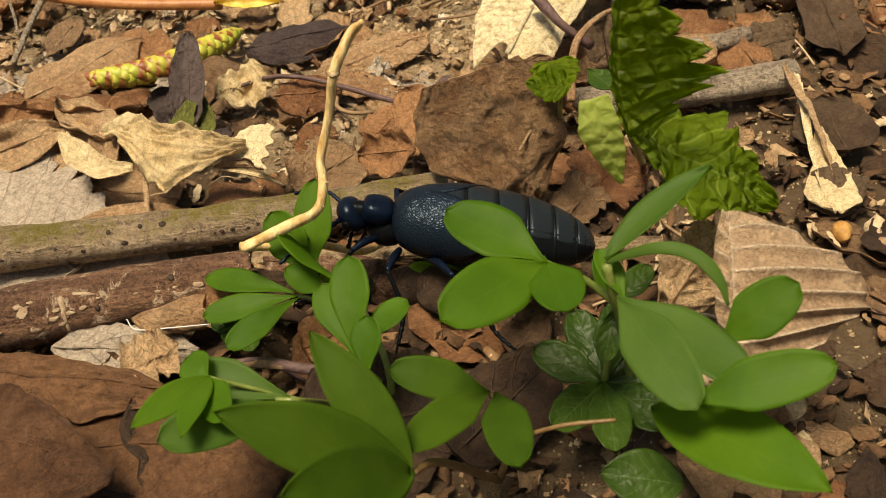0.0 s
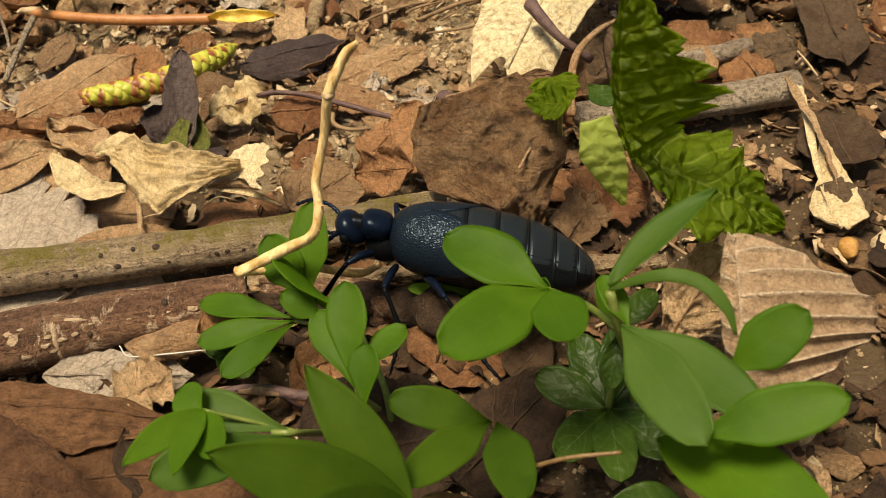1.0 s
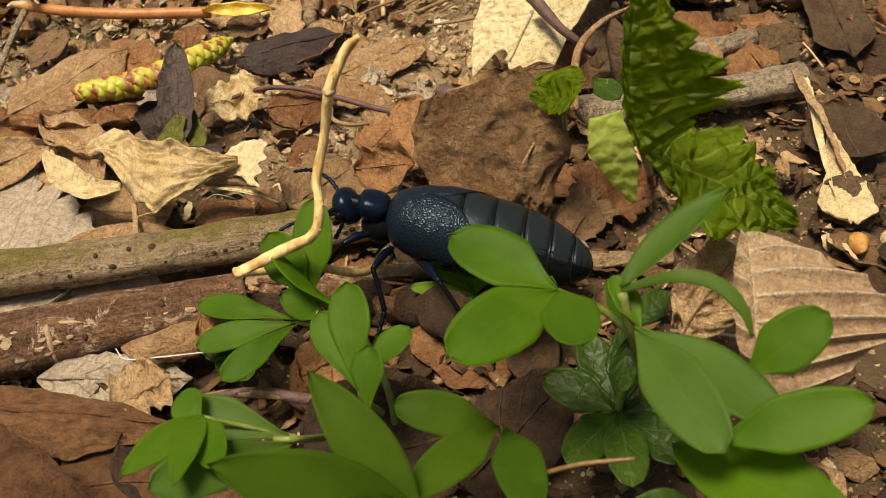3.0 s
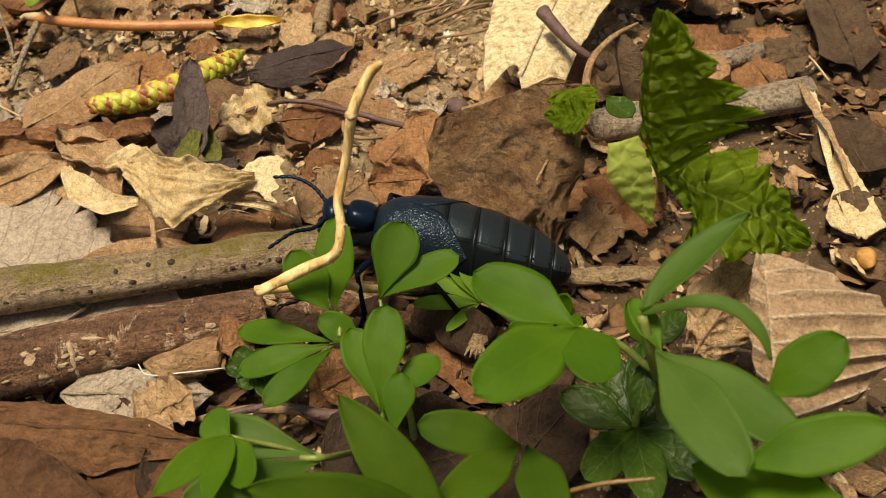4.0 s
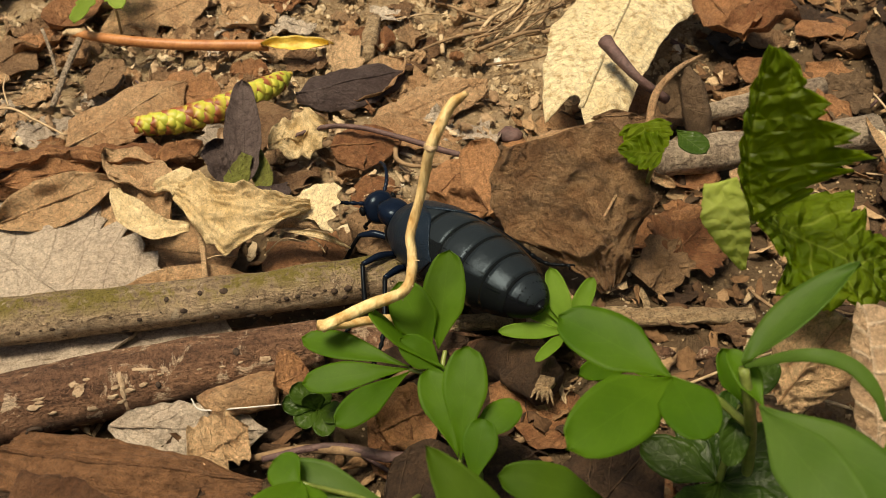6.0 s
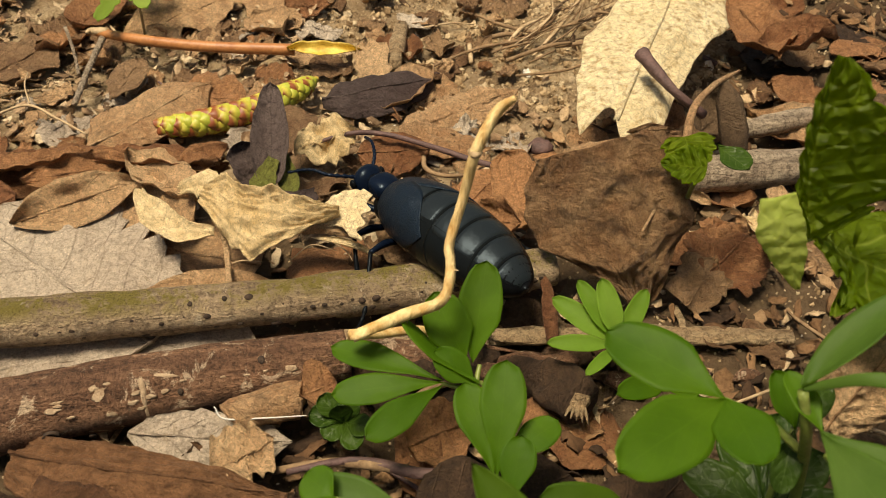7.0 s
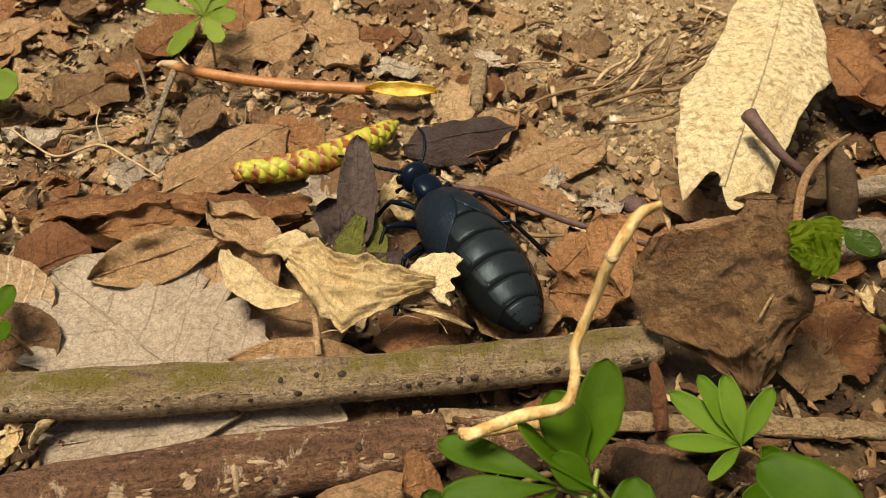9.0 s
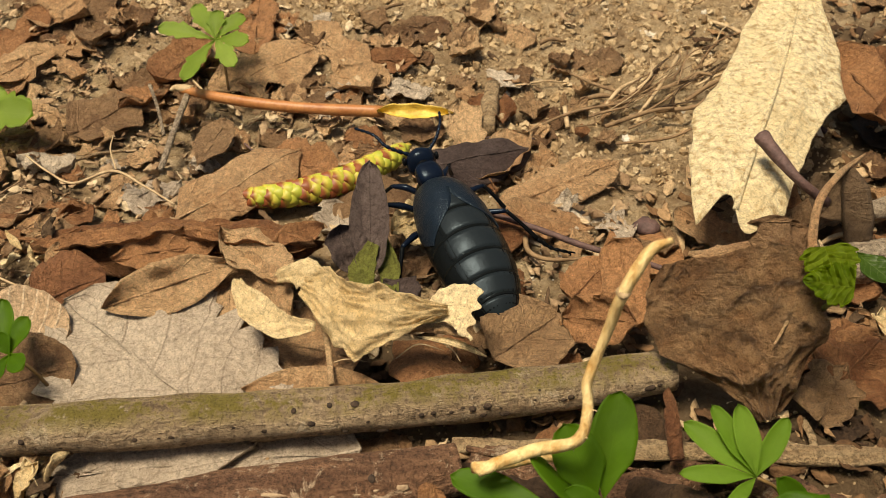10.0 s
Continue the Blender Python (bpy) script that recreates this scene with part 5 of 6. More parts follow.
single("red_seed", blob((0.54, -2.85, 0.30), (0.07, 0.05, 0.05), None, 7, 10, 0.2, 4), RED_SEED, "small bright red seed", "seed")
single("pebble", blob((0.85, -1.98, 0.10), (0.16, 0.13, 0.1), None, 8, 12, 0.3, 6), BARK_PURPLE, "small reddish-brown pebble on soil", "pebble")


def red_bud():
    st = thing("brown_bud", (1.22, -5.38, 0.30), "shiny red-brown pointed bud beside the mossy stick", "bud")
    base, tip = np.array((1.22, -5.38, 0.30)), np.array((1.11, -4.91, 0.60))
    part("core", tube([base, (base + tip) / 2, tip], [0.06, 0.075, 0.02], 9, 6, 0.05), LEAF_REDDISH, st)
    for k in range(5):
        p = base + (tip - base) * (0.08 + 0.15 * k)
        part("scale", leaf(p + (0.07 * (-1) ** k, -0.04, 0.02), p + (tip - base) * 0.42, 0.12, "oval", 30 * (-1) ** k, cup=-0.8, seed=k, nu=6, nv=8), LEAF_REDDISH, st)


def broken_stub():
    st = thing("broken_stub", (1.36, -5.83, 0.10), "dark rotten branch stub with a pale broken core", "stick")
    pts = [(0.90, -5.68, 0.12), (1.23, -5.89, 0.25), (1.48, -6.15, 0.35)]
    part("bark", tube(pts, [0.16, 0.24, 0.19], 14, 8, 0.4, 3.0, 3), LEAF_DARK, st, "dark crumbling bark")
    part("core", blob(pts[-1], (0.1, 0.09, 0.13), None, 7, 10, 0.5, 5), WOOD, st, "pale broken core")
    a = np.array(pts[-1])
    for k in range(5):
        part("splinter", tube([a, a + (0.03 * (k - 2), -0.07, 0.02), a + (0.05 * (k - 2), -0.15, -0.02 * k)], [0.03, 0.022, 0.006], 5, 4, 0.3, 5, k), WOOD, st)


def shredded_clump(at, size, count, seed):
    st = thing("shredded_leaf", at, "dry shredded tan leaf fibres in a clump", "leaf fibres")
    rnd = random.Random(seed)
    for k in range(count):
        p = np.array(at) + (rnd.uniform(-size, size), rnd.uniform(-size, size) * 0.8, rnd.uniform(0, 0.12))
        g, s = rnd.uniform(0.6, 2.6), rnd.uniform(0.4, 0.9) * size
        q = p + (math.cos(g) * s, math.sin(g) * s, rnd.uniform(-0.05, 0.2))
        part("strip", leaf(p, q, rnd.uniform(0.06, 0.2), "lance", rnd.uniform(-40, 40), cup=0.6, wrinkle=0.03, rag=0.3, seed=seed + k, nu=6, nv=14, twist=rnd.uniform(-90, 90), arch=0.12), (LEAF_TAN, LEAF_CREAM, LEAF_UMBER, LEAF_TAN)[k % 4], st)


red_bud()
broken_stub()
shredded_clump((-4.42, -6.47, 0.15), 0.45, 26, 400)
shredded_clump((-5.78, -3.70, 0.20), 0.4, 14, 440)
shredded_clump((4.57, -3.57, 0.15), 0.35, 14, 470)
shredded_clump((3.12, -3.27, 0.15), 0.4, 16, 500)
shredded_clump((4.25, -7.38, 0.12), 0.4, 16, 530)


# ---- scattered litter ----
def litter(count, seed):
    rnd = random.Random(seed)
    looks = [(LEAF_RUST, "rust-brown"), (LEAF_BROWN, "dull brown"), (LEAF_TAN, "tan"), (LEAF_DARK, "shade-dark brown"), (LEAF_GREY, "pale grey")]
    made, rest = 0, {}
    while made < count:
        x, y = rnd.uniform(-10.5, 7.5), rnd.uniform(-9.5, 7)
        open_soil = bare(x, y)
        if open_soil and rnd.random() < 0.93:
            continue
        # In front, mostly dark leaves: their colour stands for shade under the plants.
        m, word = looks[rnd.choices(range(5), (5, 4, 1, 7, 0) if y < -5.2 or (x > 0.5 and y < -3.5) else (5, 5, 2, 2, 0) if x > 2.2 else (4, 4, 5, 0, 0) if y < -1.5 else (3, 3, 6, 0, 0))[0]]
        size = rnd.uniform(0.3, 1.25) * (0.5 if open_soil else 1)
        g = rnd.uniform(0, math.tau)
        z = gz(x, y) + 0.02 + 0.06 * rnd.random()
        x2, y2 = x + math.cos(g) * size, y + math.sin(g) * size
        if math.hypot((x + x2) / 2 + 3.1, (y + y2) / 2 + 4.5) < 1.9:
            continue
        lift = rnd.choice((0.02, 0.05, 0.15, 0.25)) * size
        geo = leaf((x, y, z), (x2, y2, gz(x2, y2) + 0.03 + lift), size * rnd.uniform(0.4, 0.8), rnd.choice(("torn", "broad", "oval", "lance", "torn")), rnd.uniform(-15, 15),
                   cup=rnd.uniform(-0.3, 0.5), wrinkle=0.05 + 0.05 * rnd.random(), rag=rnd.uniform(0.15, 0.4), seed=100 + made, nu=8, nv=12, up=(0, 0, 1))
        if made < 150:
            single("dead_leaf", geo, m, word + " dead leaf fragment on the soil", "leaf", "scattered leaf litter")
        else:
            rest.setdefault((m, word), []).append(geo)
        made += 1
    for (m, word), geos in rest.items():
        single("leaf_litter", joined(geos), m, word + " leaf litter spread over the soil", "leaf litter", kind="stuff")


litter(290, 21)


def back_litter(count, seed):
    rnd = random.Random(seed)
    looks = [(LEAF_BROWN, "dull brown"), (LEAF_TAN, "tan"), (LEAF_GREY, "greyish weathered"), (LEAF_RUST, "rust-brown")]
    for k in range(count):
        x, y = rnd.uniform(-8, 0.3), rnd.uniform(-3.2, 2.6)
        m, word = looks[rnd.choices(range(4), (4, 4, 2, 2))[0]]
        size, g = rnd.uniform(0.25, 0.85), rnd.uniform(0, math.tau)
        x2, y2 = x + math.cos(g) * size, y + math.sin(g) * size
        if math.hypot((x + x2) / 2 + 3.1, (y + y2) / 2 + 4.5) < 1.9:
            continue
        geo = leaf((x, y, gz(x, y) + 0.04 + 0.05 * rnd.random()), (x2, y2, gz(x2, y2) + 0.06 + 0.1 * rnd.random()), size * rnd.uniform(0.5, 0.9), rnd.choice(("torn", "torn", "broad", "wedge")), rnd.uniform(-12, 12),
                   cup=rnd.uniform(-0.4, 0.5), wrinkle=0.06 + 0.06 * rnd.random(), rag=rnd.uniform(0.3, 0.6), lobes=rnd.choice((0, 0, 0.2)), seed=600 + k, nu=10, nv=14, up=(0, 0, 1))
        dead_leaf(geo, m, word + " torn dead leaf lying on the soil")


back_litter(150, 33)


def fibres(count, seed):
    rnd = random.Random(seed)
    for k in range(count):
        x, y = rnd.uniform(-9, 7), rnd.uniform(-8, 6)
        g, s = rnd.uniform(0, math.tau), rnd.uniform(0.3, 1.2)
        z = gz(x, y) + 0.06 + 0.12 * rnd.random()
        p = [np.array((x, y, z)), np.array((x + math.cos(g) * s / 2 + rnd.uniform(-0.1, 0.1), y + math.sin(g) * s / 2, z + 0.05)), np.array((x + math.cos(g) * s, y + math.sin(g) * s, z - 0.02))]
        r = rnd.choice((0.012, 0.015, 0.02, 0.035))
        single("dry_stalk", tube(p, [r, r, r * 0.6], 5, 4, 0.2, 5, k), rnd.choice((FIBRE, FIBRE, STRAW_PALE, BARK_PURPLE, WOOD)), "thin dry stalk among the litter", "stalk", "dry stalks in the litter")


fibres(120, 9)


def root_bundle():
    st = thing("dry_root_bundle", (0.63, 0.59, 0.15), "tangled bundle of brown dry grass stalks", "dry grass")
    rnd = random.Random(31)
    a, b = np.array((0.50, 0.34, 0.12)), np.array((2.10, 1.99, 0.30))
    for k in range(40):
        p = a + (b - a) * rnd.uniform(-0.25, 0.6) + np.array((rnd.uniform(-0.3, 0.3), rnd.uniform(-0.3, 0.3), rnd.uniform(0, 0.1)))
        q = p + (b - a) * rnd.uniform(0.2, 0.6) + np.array((rnd.uniform(-0.3, 0.3), rnd.uniform(-0.45, 0.45), rnd.uniform(-0.02, 0.1)))
        r = rnd.choice((0.008, 0.01, 0.014, 0.02, 0.03))
        part("stalk", tube([p, (p + q) / 2 + (rnd.uniform(-0.15, 0.15), rnd.uniform(-0.15, 0.15), 0.05), q], [r, r, r * 0.5], 6, 5, 0.2, 5, k), (FIBRE, FIBRE, LEAF_UMBER, FIBRE, STRAW_PALE, LEAF_BROWN)[k % 6], st)


root_bundle()


# ---- green plants ----
def leaflet(st, base, tip, width, material=None, shape="obovate", roll=0, **more):
    opt = dict(cup=0.12, arch=0.05, thick=0.009, nu=10, nv=18, wrinkle=0.006, seed=round(10 * width + 7 * base[0]))
    opt.update(more)
    return part("leaflet", leaf(base, tip, width, shape, roll, **opt), material or GREEN, st)


def stem(st, pts, r=0.03, material=None, name="stem", origin=None):
    return part(name, tube(pts, [r, r * 0.9, r * 0.75], 8, 6, 0.03), material or GREEN_STEM, st, origin=origin)


MID_AT, MID_BEFORE, MID_AFTER = (0.67, -6.28, 1.00), (0.61, -6.62, 1.00), (0.71, -6.61, 1.00)


def notched_plant():
    """The plant whose leaves the beetle bites and bends; each sprig turns on its own stalk."""
    root = (1.04, -7.20, 0.05)
    st = thing("green_plant", root, "fresh green plant with rounded leaflets beside sticks", "plant", "green plants")
    stem(st, [root, (1.00, -7.08, 0.50), (0.81, -6.81, 0.75), (0.68, -6.63, 0.90)], 0.035, name="stalk")
    # the two leaflets at the top
    top_at = (0.68, -6.63, 0.90)
    top = stem(st, [top_at, (0.67, -6.52, 0.95), (0.68, -6.43, 1.00)], 0.025, origin=top_at)
    leaflet(top, (0.57, -6.42, 1.00), (0.27, -6.12, 1.45), 0.37, roll=-8, shape="oval")
    leaflet(top, (0.62, -6.40, 0.98), (0.66, -5.86, 1.60), 0.36, roll=0, rag=0.06, shape="oval")
    # three leaflets held towards the sticks
    left_at = (0.68, -6.65, 0.90)
    left = stem(st, [left_at, (0.55, -6.61, 0.90), (0.40, -6.59, 0.92)], 0.022, origin=left_at)
    leaflet(left, (0.40, -6.57, 0.92), (-0.55, -6.36, 0.95), 0.26, roll=14)
    leaflet(left, (0.41, -6.59, 0.92), (-0.44, -6.82, 0.90), 0.26, roll=4)
    leaflet(left, (0.41, -6.62, 0.92), (-0.07, -7.26, 0.95), 0.26, roll=-4)
    leaflet(left, (0.67, -6.60, 0.95), (0.33, -6.52, 1.20), 0.25, roll=0, shape="oval")
    # the two that flip up while the beetle leaves
    mid_at = MID_AT
    mid = stem(st, [(0.78, -6.55, 0.80), (0.72, -6.42, 0.90), mid_at], 0.02, origin=mid_at)
    leaflet(mid, mid_at, (0.86, -5.82, 1.50), 0.42, GREEN, roll=6)
    leaflet(mid, mid_at, (1.35, -6.01, 1.30), 0.3, GREEN, roll=-10)
    # the sprig in front
    low_at = (0.93, -7.46, 0.85)
    low = stem(st, [(0.97, -7.36, 0.55), low_at, (0.93, -7.43, 0.95)], 0.025, origin=low_at)
    leaflet(low, (0.93, -7.48, 0.95), (0.92, -6.83, 1.50), 0.34, roll=4)
    leaflet(low, (0.91, -7.46, 0.95), (0.62, -6.91, 1.30), 0.3, roll=12)
    leaflet(low, (0.94, -7.41, 1.00), (1.33, -7.01, 1.10), 0.26, roll=-10)
    leaflet(low, (1.04, -7.66, 0.90), (1.09, -7.30, 1.25), 0.27, roll=0)
    return top, left, low, mid


def broad_plant():
    root = (3.08, -7.21, 0.05)
    st = thing("green_plant", root, "large green plant with smooth oval leaflets", "plant", "green plants")
    stem(st, [root, (3.00, -7.31, 1.10), (2.85, -7.59, 1.90), (2.76, -7.57, 2.25)], 0.045, name="stalk")
    node = (2.35, -7.47, 2.00)
    bough = stem(st, [(2.90, -7.48, 1.60), (2.63, -7.41, 1.80), node], 0.03)
    leaflet(bough, node, (1.59, -7.07, 2.10), 0.42, roll=8, shape="oval")
    leaflet(bough, node, (1.69, -8.20, 2.10), 0.45, roll=-4, shape="oval", cup=0.1)
    leaflet(bough, node, (2.52, -8.05, 2.10), 0.37, roll=0, shape="oval", cup=0.1)
    top = (2.76, -7.56, 2.27)
    leaflet(st, top, (3.44, -7.09, 2.75), 0.27, GREEN_BLUE, "lance", -35, cup=0.3)
    part("leaflet", blade([top, (3.07, -7.66, 2.50), (3.32, -7.71, 2.50), (3.48, -7.82, 2.40), (3.55, -7.91, 2.25)], (0.02, 0.035, 0.05, 0.05, 0.01), (0.02, 0.035, 0.045, 0.05, 0.01), up=(0.2, -0.6, 0.8), bend=(20, 25), seed=3, nu=12, nv=30, thick=0.009), GREEN_BLUE, st)
    leaflet(st, (2.90, -7.71, 2.05), (2.70, -7.36, 2.20), 0.18, GREEN, "oval", 10)
    low = (2.84, -7.84, 2.20)
    leaflet(st, low, (3.66, -8.54, 2.20), 0.38, GREEN_BLUE, "oval", -14)
    leaflet(st, low, (3.31, -8.81, 2.25), 0.38, GREEN_BLUE, "oval", 14)
    leaflet(st, (3.50, -8.11, 2.10), (3.95, -7.92, 2.50), 0.34, GREEN, "oval", 0)
    leaflet(st, (3.26, -8.67, 2.15), (4.08, -8.60, 2.50), 0.33, GREEN, "oval", 0)
    stem(st, [(2.95, -7.74, 1.90), (3.24, -8.24, 1.90), (3.43, -8.59, 2.15)], 0.025)
    stem(st, [(3.07, -7.84, 1.80), (3.36, -8.05, 1.90), (3.54, -8.06, 2.10)], 0.025)
    return bough


def near_plant():
    root = (2.03, -7.88, 0.10)
    st = thing("green_plant", root, "green plant with pointed oval leaflets near the ground", "plant", "green plants")
    hub = (1.56, -8.88, 1.50)
    leaflet(st, hub, (0.87, -8.41, 2.30), 0.36, GREEN_OLIVE, shape="lance", roll=5)
    leaflet(st, hub, (0.49, -9.20, 2.40), 0.46, GREEN_OLIVE, shape="lance", roll=0)
    leaflet(st, hub, (0.99, -9.67, 2.30), 0.46, GREEN_OLIVE, shape="lance", roll=-8)
    stem(st, [root, (1.69, -8.55, 1.20), hub], 0.035, RED_STEM, "stalk")
    fork = (1.97, -7.89, 1.20)
    leaflet(st, fork, (1.25, -7.99, 1.50), 0.31, GREEN_OLIVE, shape="oval", roll=0)
    leaflet(st, fork, (1.49, -8.79, 1.60), 0.31, GREEN_OLIVE, shape="oval", roll=5)
    leaflet(st, (2.02, -7.90, 1.20), (2.27, -8.85, 1.60), 0.33, GREEN_OLIVE, shape="oval", roll=0)
    stem(st, [root, (2.13, -7.87, 0.70), fork], 0.03, RED_STEM)
    side = (2.87, -8.39, 1.60)
    stem(st, [(2.19, -8.38, 1.30), (2.52, -8.39, 1.50), side], 0.018, RED_STEM)
    leaflet(st, (3.10, -8.36, 1.70), (4.04, -9.21, 2.10), 0.5, GREEN, shape="lance", roll=-10)
    leaflet(st, (3.35, -8.58, 1.20), (2.78, -8.61, 1.30), 0.4, GREEN_DARK, "lance", 0)


def pale_plant():
    root = (0.55, -7.22, 0.10)
    st = thing("green_plant", root, "small pale green plant with narrow leaflets", "plant", "green plants")
    hub = (-0.03, -8.19, 1.50)
    mid = (0.61, -8.10, 1.20)
    stem(st, [root, mid, (0.43, -8.19, 1.30)], 0.03, name="stalk")
    stem(st, [mid, (0.26, -8.14, 1.35), hub], 0.02)
    leaflet(st, hub, (-0.33, -8.85, 1.70), 0.24, GREEN, "lance")
    leaflet(st, hub, (0.06, -8.93, 1.75), 0.2, GREEN, "lance")
    leaflet(st, hub, (0.26, -8.70, 1.65), 0.25, GREEN, "oval")
    leaflet(st, hub, (-0.26, -8.04, 1.50), 0.26, GREEN, "oval")
    leaflet(st, (0.58, -8.14, 1.25), (-0.26, -8.05, 1.40), 0.32, GREEN_BLUE, "obovate")
    leaflet(st, (0.59, -8.17, 1.25), (-0.17, -8.87, 1.60), 0.36, GREEN_BLUE, "obovate")


def star_plant():
    hub = (2.83, -7.33, 0.75)
    root = (2.92, -7.05, 0.05)
    st = thing("whorled_plant", root, "dark green plant with a whorl of leaves", "plant", "green plants")
    stem(st, [root, (np.array(root) + hub) / 2 + (0.05, 0, 0), hub], 0.035, name="stalk")
    ends = [(2.25, -7.10, 0.85), (2.56, -6.74, 0.95), (2.95, -6.63, 1.00), (3.25, -6.93, 0.95), (3.42, -7.32, 0.85), (3.31, -7.79, 0.80), (2.92, -8.10, 0.85), (2.44, -7.89, 0.80)]
    for e in ends:
        leaflet(st, hub, e, 0.32, GREEN_DARK, "oval", 0, cup=0.2, wrinkle=0.012, serr=0.06, teeth=6)
    top = (2.87, -7.29, 1.60)
    stem(st, [hub, (np.array(hub) + top) / 2, top], 0.03)
    leaflet(st, top, (2.71, -7.06, 1.90), 0.2, GREEN, "oval", 0, cup=0.3)
    leaflet(st, top, (3.12, -6.96, 1.70), 0.2, GREEN_DARK, "oval", 0, cup=0.2)
    leaflet(st, top, (2.80, -7.60, 1.30), 0.2, GREEN_DARK, "oval", 0, cup=0.2)


def little_whorl(root, hub, ends, width, material, label):
    st = thing("seedling", root, label, "seedling", "green plants")
    mid = (np.array(root, float) + hub) / 2
    stem(st, [root, mid + (0.03, 0, 0.03), hub], 0.02, RED_STEM, "stalk")
    for e in ends:
        leaflet(st, hub, e, width, material, "obovate", 0, cup=0.25, serr=0.5 if material == GREEN_PALE else 0.0, teeth=3)
    return st


def spring_sprig():
    """The small sprig that the beetle's body holds down at first."""
    root = (2.10, -5.67, 0.30)
    hub = (1.79, -5.77, 0.70)
    st = thing("green_sprig", root, "small bright green sprig with narrow leaflets", "plant", "green plants")
    arm = stem(st, [root, (1.95, -5.76, 0.60), hub], 0.02, RED_STEM, origin=root)
    for tip, w in (((1.19, -5.52, 0.95), 0.2), ((1.39, -5.43, 1.10), 0.17), ((1.59, -5.43, 1.15), 0.2), ((1.98, -5.46, 1.10), 0.17), ((1.18, -5.92, 0.80), 0.15), ((1.52, -6.20, 0.75), 0.11)):
        leaflet(arm, hub, tip, w, GREEN_LIGHT, "oval", 0, cup=0.25)
    low = (2.22, -5.94, 0.50)
    for tip, w in (((1.90, -5.91, 0.90), 0.22), ((1.77, -6.32, 0.70), 0.22), ((2.28, -6.00, 0.90), 0.2), ((2.40, -6.36, 0.80), 0.2)):
        leaflet(st, low, tip, w, GREEN, "oval", 0, cup=0.25)
    return arm


def nettle():
    root = (3.24, -3.60, 0.20)
    jun = (2.92, -6.30, 2.44)
    st = thing("toothed_plant", root, "bright green plant with crinkled toothed leaves", "plant", "green plants")
    stem(st, [root, (3.12, -4.75, 1.10), jun], 0.04, name="stalk")
    part("toothed_leaf", blade([jun, (2.81, -6.32, 2.88), (2.77, -6.38, 3.43), (2.79, -6.40, 3.87)], (0.05, 0.1, 0.1, 0.09, 0.04), (0.1, 0.42, 0.62, 0.7, 0.62, 0.44, 0.3, 0.05), up=(-0.25, -0.9, 0.4), bend=(70, 14),
        ribs=0.009, rib_count=6, slope=1.3, serr=0.34, teeth=6, crumple=0.016, seed=3, nu=34, nv=96), NETTLE, st)
    part("toothed_leaf", blade([jun, (3.25, -6.10, 2.15), (3.61, -6.29, 2.10), (4.11, -6.28, 1.80)], (0.06, 0.3, 0.5, 0.44, 0.28, 0.03), (0.06, 0.34, 0.46, 0.4, 0.24, 0.03), up=(0, -0.3, 0.95), bend=(-16, 22),
        ribs=0.011, rib_count=6, slope=1.3, serr=0.3, teeth=6, crumple=0.016, seed=4, nu=34, nv=90), NETTLE, st)
    part("folded_leaf", blade([(2.62, -6.42, 2.84), (2.70, -6.50, 2.61), (2.87, -6.50, 2.13)], (0.12, 0.15, 0.12, 0.02), (0.12, 0.2, 0.13, 0.02), up=(0, -0.85, 0.5), bend=(25, 40), ribs=0.006, rib_count=6, serr=0.06, teeth=9, seed=5, nu=20, nv=36), NETTLE_PALE, st, "pale downy underside of a folded leaf")
    part("bract", blade([(3.24, -6.30, 2.92), (3.38, -6.30, 3.00), (3.52, -6.30, 3.06)], (0.02, 0.06, 0.005), (0.03, 0.06, 0.005), up=(0, -0.85, 0.5), seed=6, nu=8, nv=14), NETTLE, st)
    base2 = (2.33, -4.25, 1.20)
    s2 = thing("toothed_seedling", base2, "small hairy green toothed leaf at a crumpled leaf", "seedling", "green plants")
    part("toothed_leaf", leaf((2.39, -4.70, 1.85), (2.01, -4.63, 1.80), 0.34, "heart", 0, fold=0.2, serr=0.3, teeth=4, seed=7, nu=20, nv=40, puff=0.012, wrinkle=0.02, thick=0.02), NETTLE, s2)
    part("toothed_leaf", leaf((2.23, -4.11, 1.75), (2.36, -4.50, 1.60), 0.42, "heart", 0, fold=0.2, serr=0.3, teeth=4, seed=8, nu=20, nv=40, puff=0.012, wrinkle=0.02, thick=0.02), NETTLE, s2)
    stem(s2, [base2, (2.33, -4.52, 1.55), (2.35, -4.68, 1.82)], 0.025)
    part("leaf", leaf((2.58, -3.83, 1.50), (2.84, -4.17, 1.50), 0.25, "oval", 0, cup=0.2, seed=9), GREEN_DARK, s2)


SPRIG_TOP, SPRIG_LEFT, SPRIG_LOW, SPRIG_MID = notched_plant()
BOUGH = broad_plant()
near_plant()
pale_plant()
star_plant()
SPRING_ARM = spring_sprig()
nettle()
little_whorl((-4.90, 0.13, 0.10), (-5.04, 0.31, 0.75), [(-5.87, 0.36, 0.85), (-5.10, -0.70, 0.70), (-5.48, 0.78, 1.00), (-4.54, -0.34, 0.75), (-4.50, 0.16, 0.85), (-4.74, 0.69, 0.95), (-5.11, 0.67, 1.00)], 0.22, GREEN_PALE, "pale green seedling with divided leaves on soil")
little_whorl((-4.62, -5.43, 0.15), (-4.87, -5.46, 0.60), [(-4.90, -5.89, 0.60), (-5.09, -5.05, 0.90), (-4.77, -5.18, 0.85), (-5.01, -5.39, 0.80), (-4.59, -5.69, 0.70)], 0.2, GREEN, "bright green sprig at the pale grey leaf")
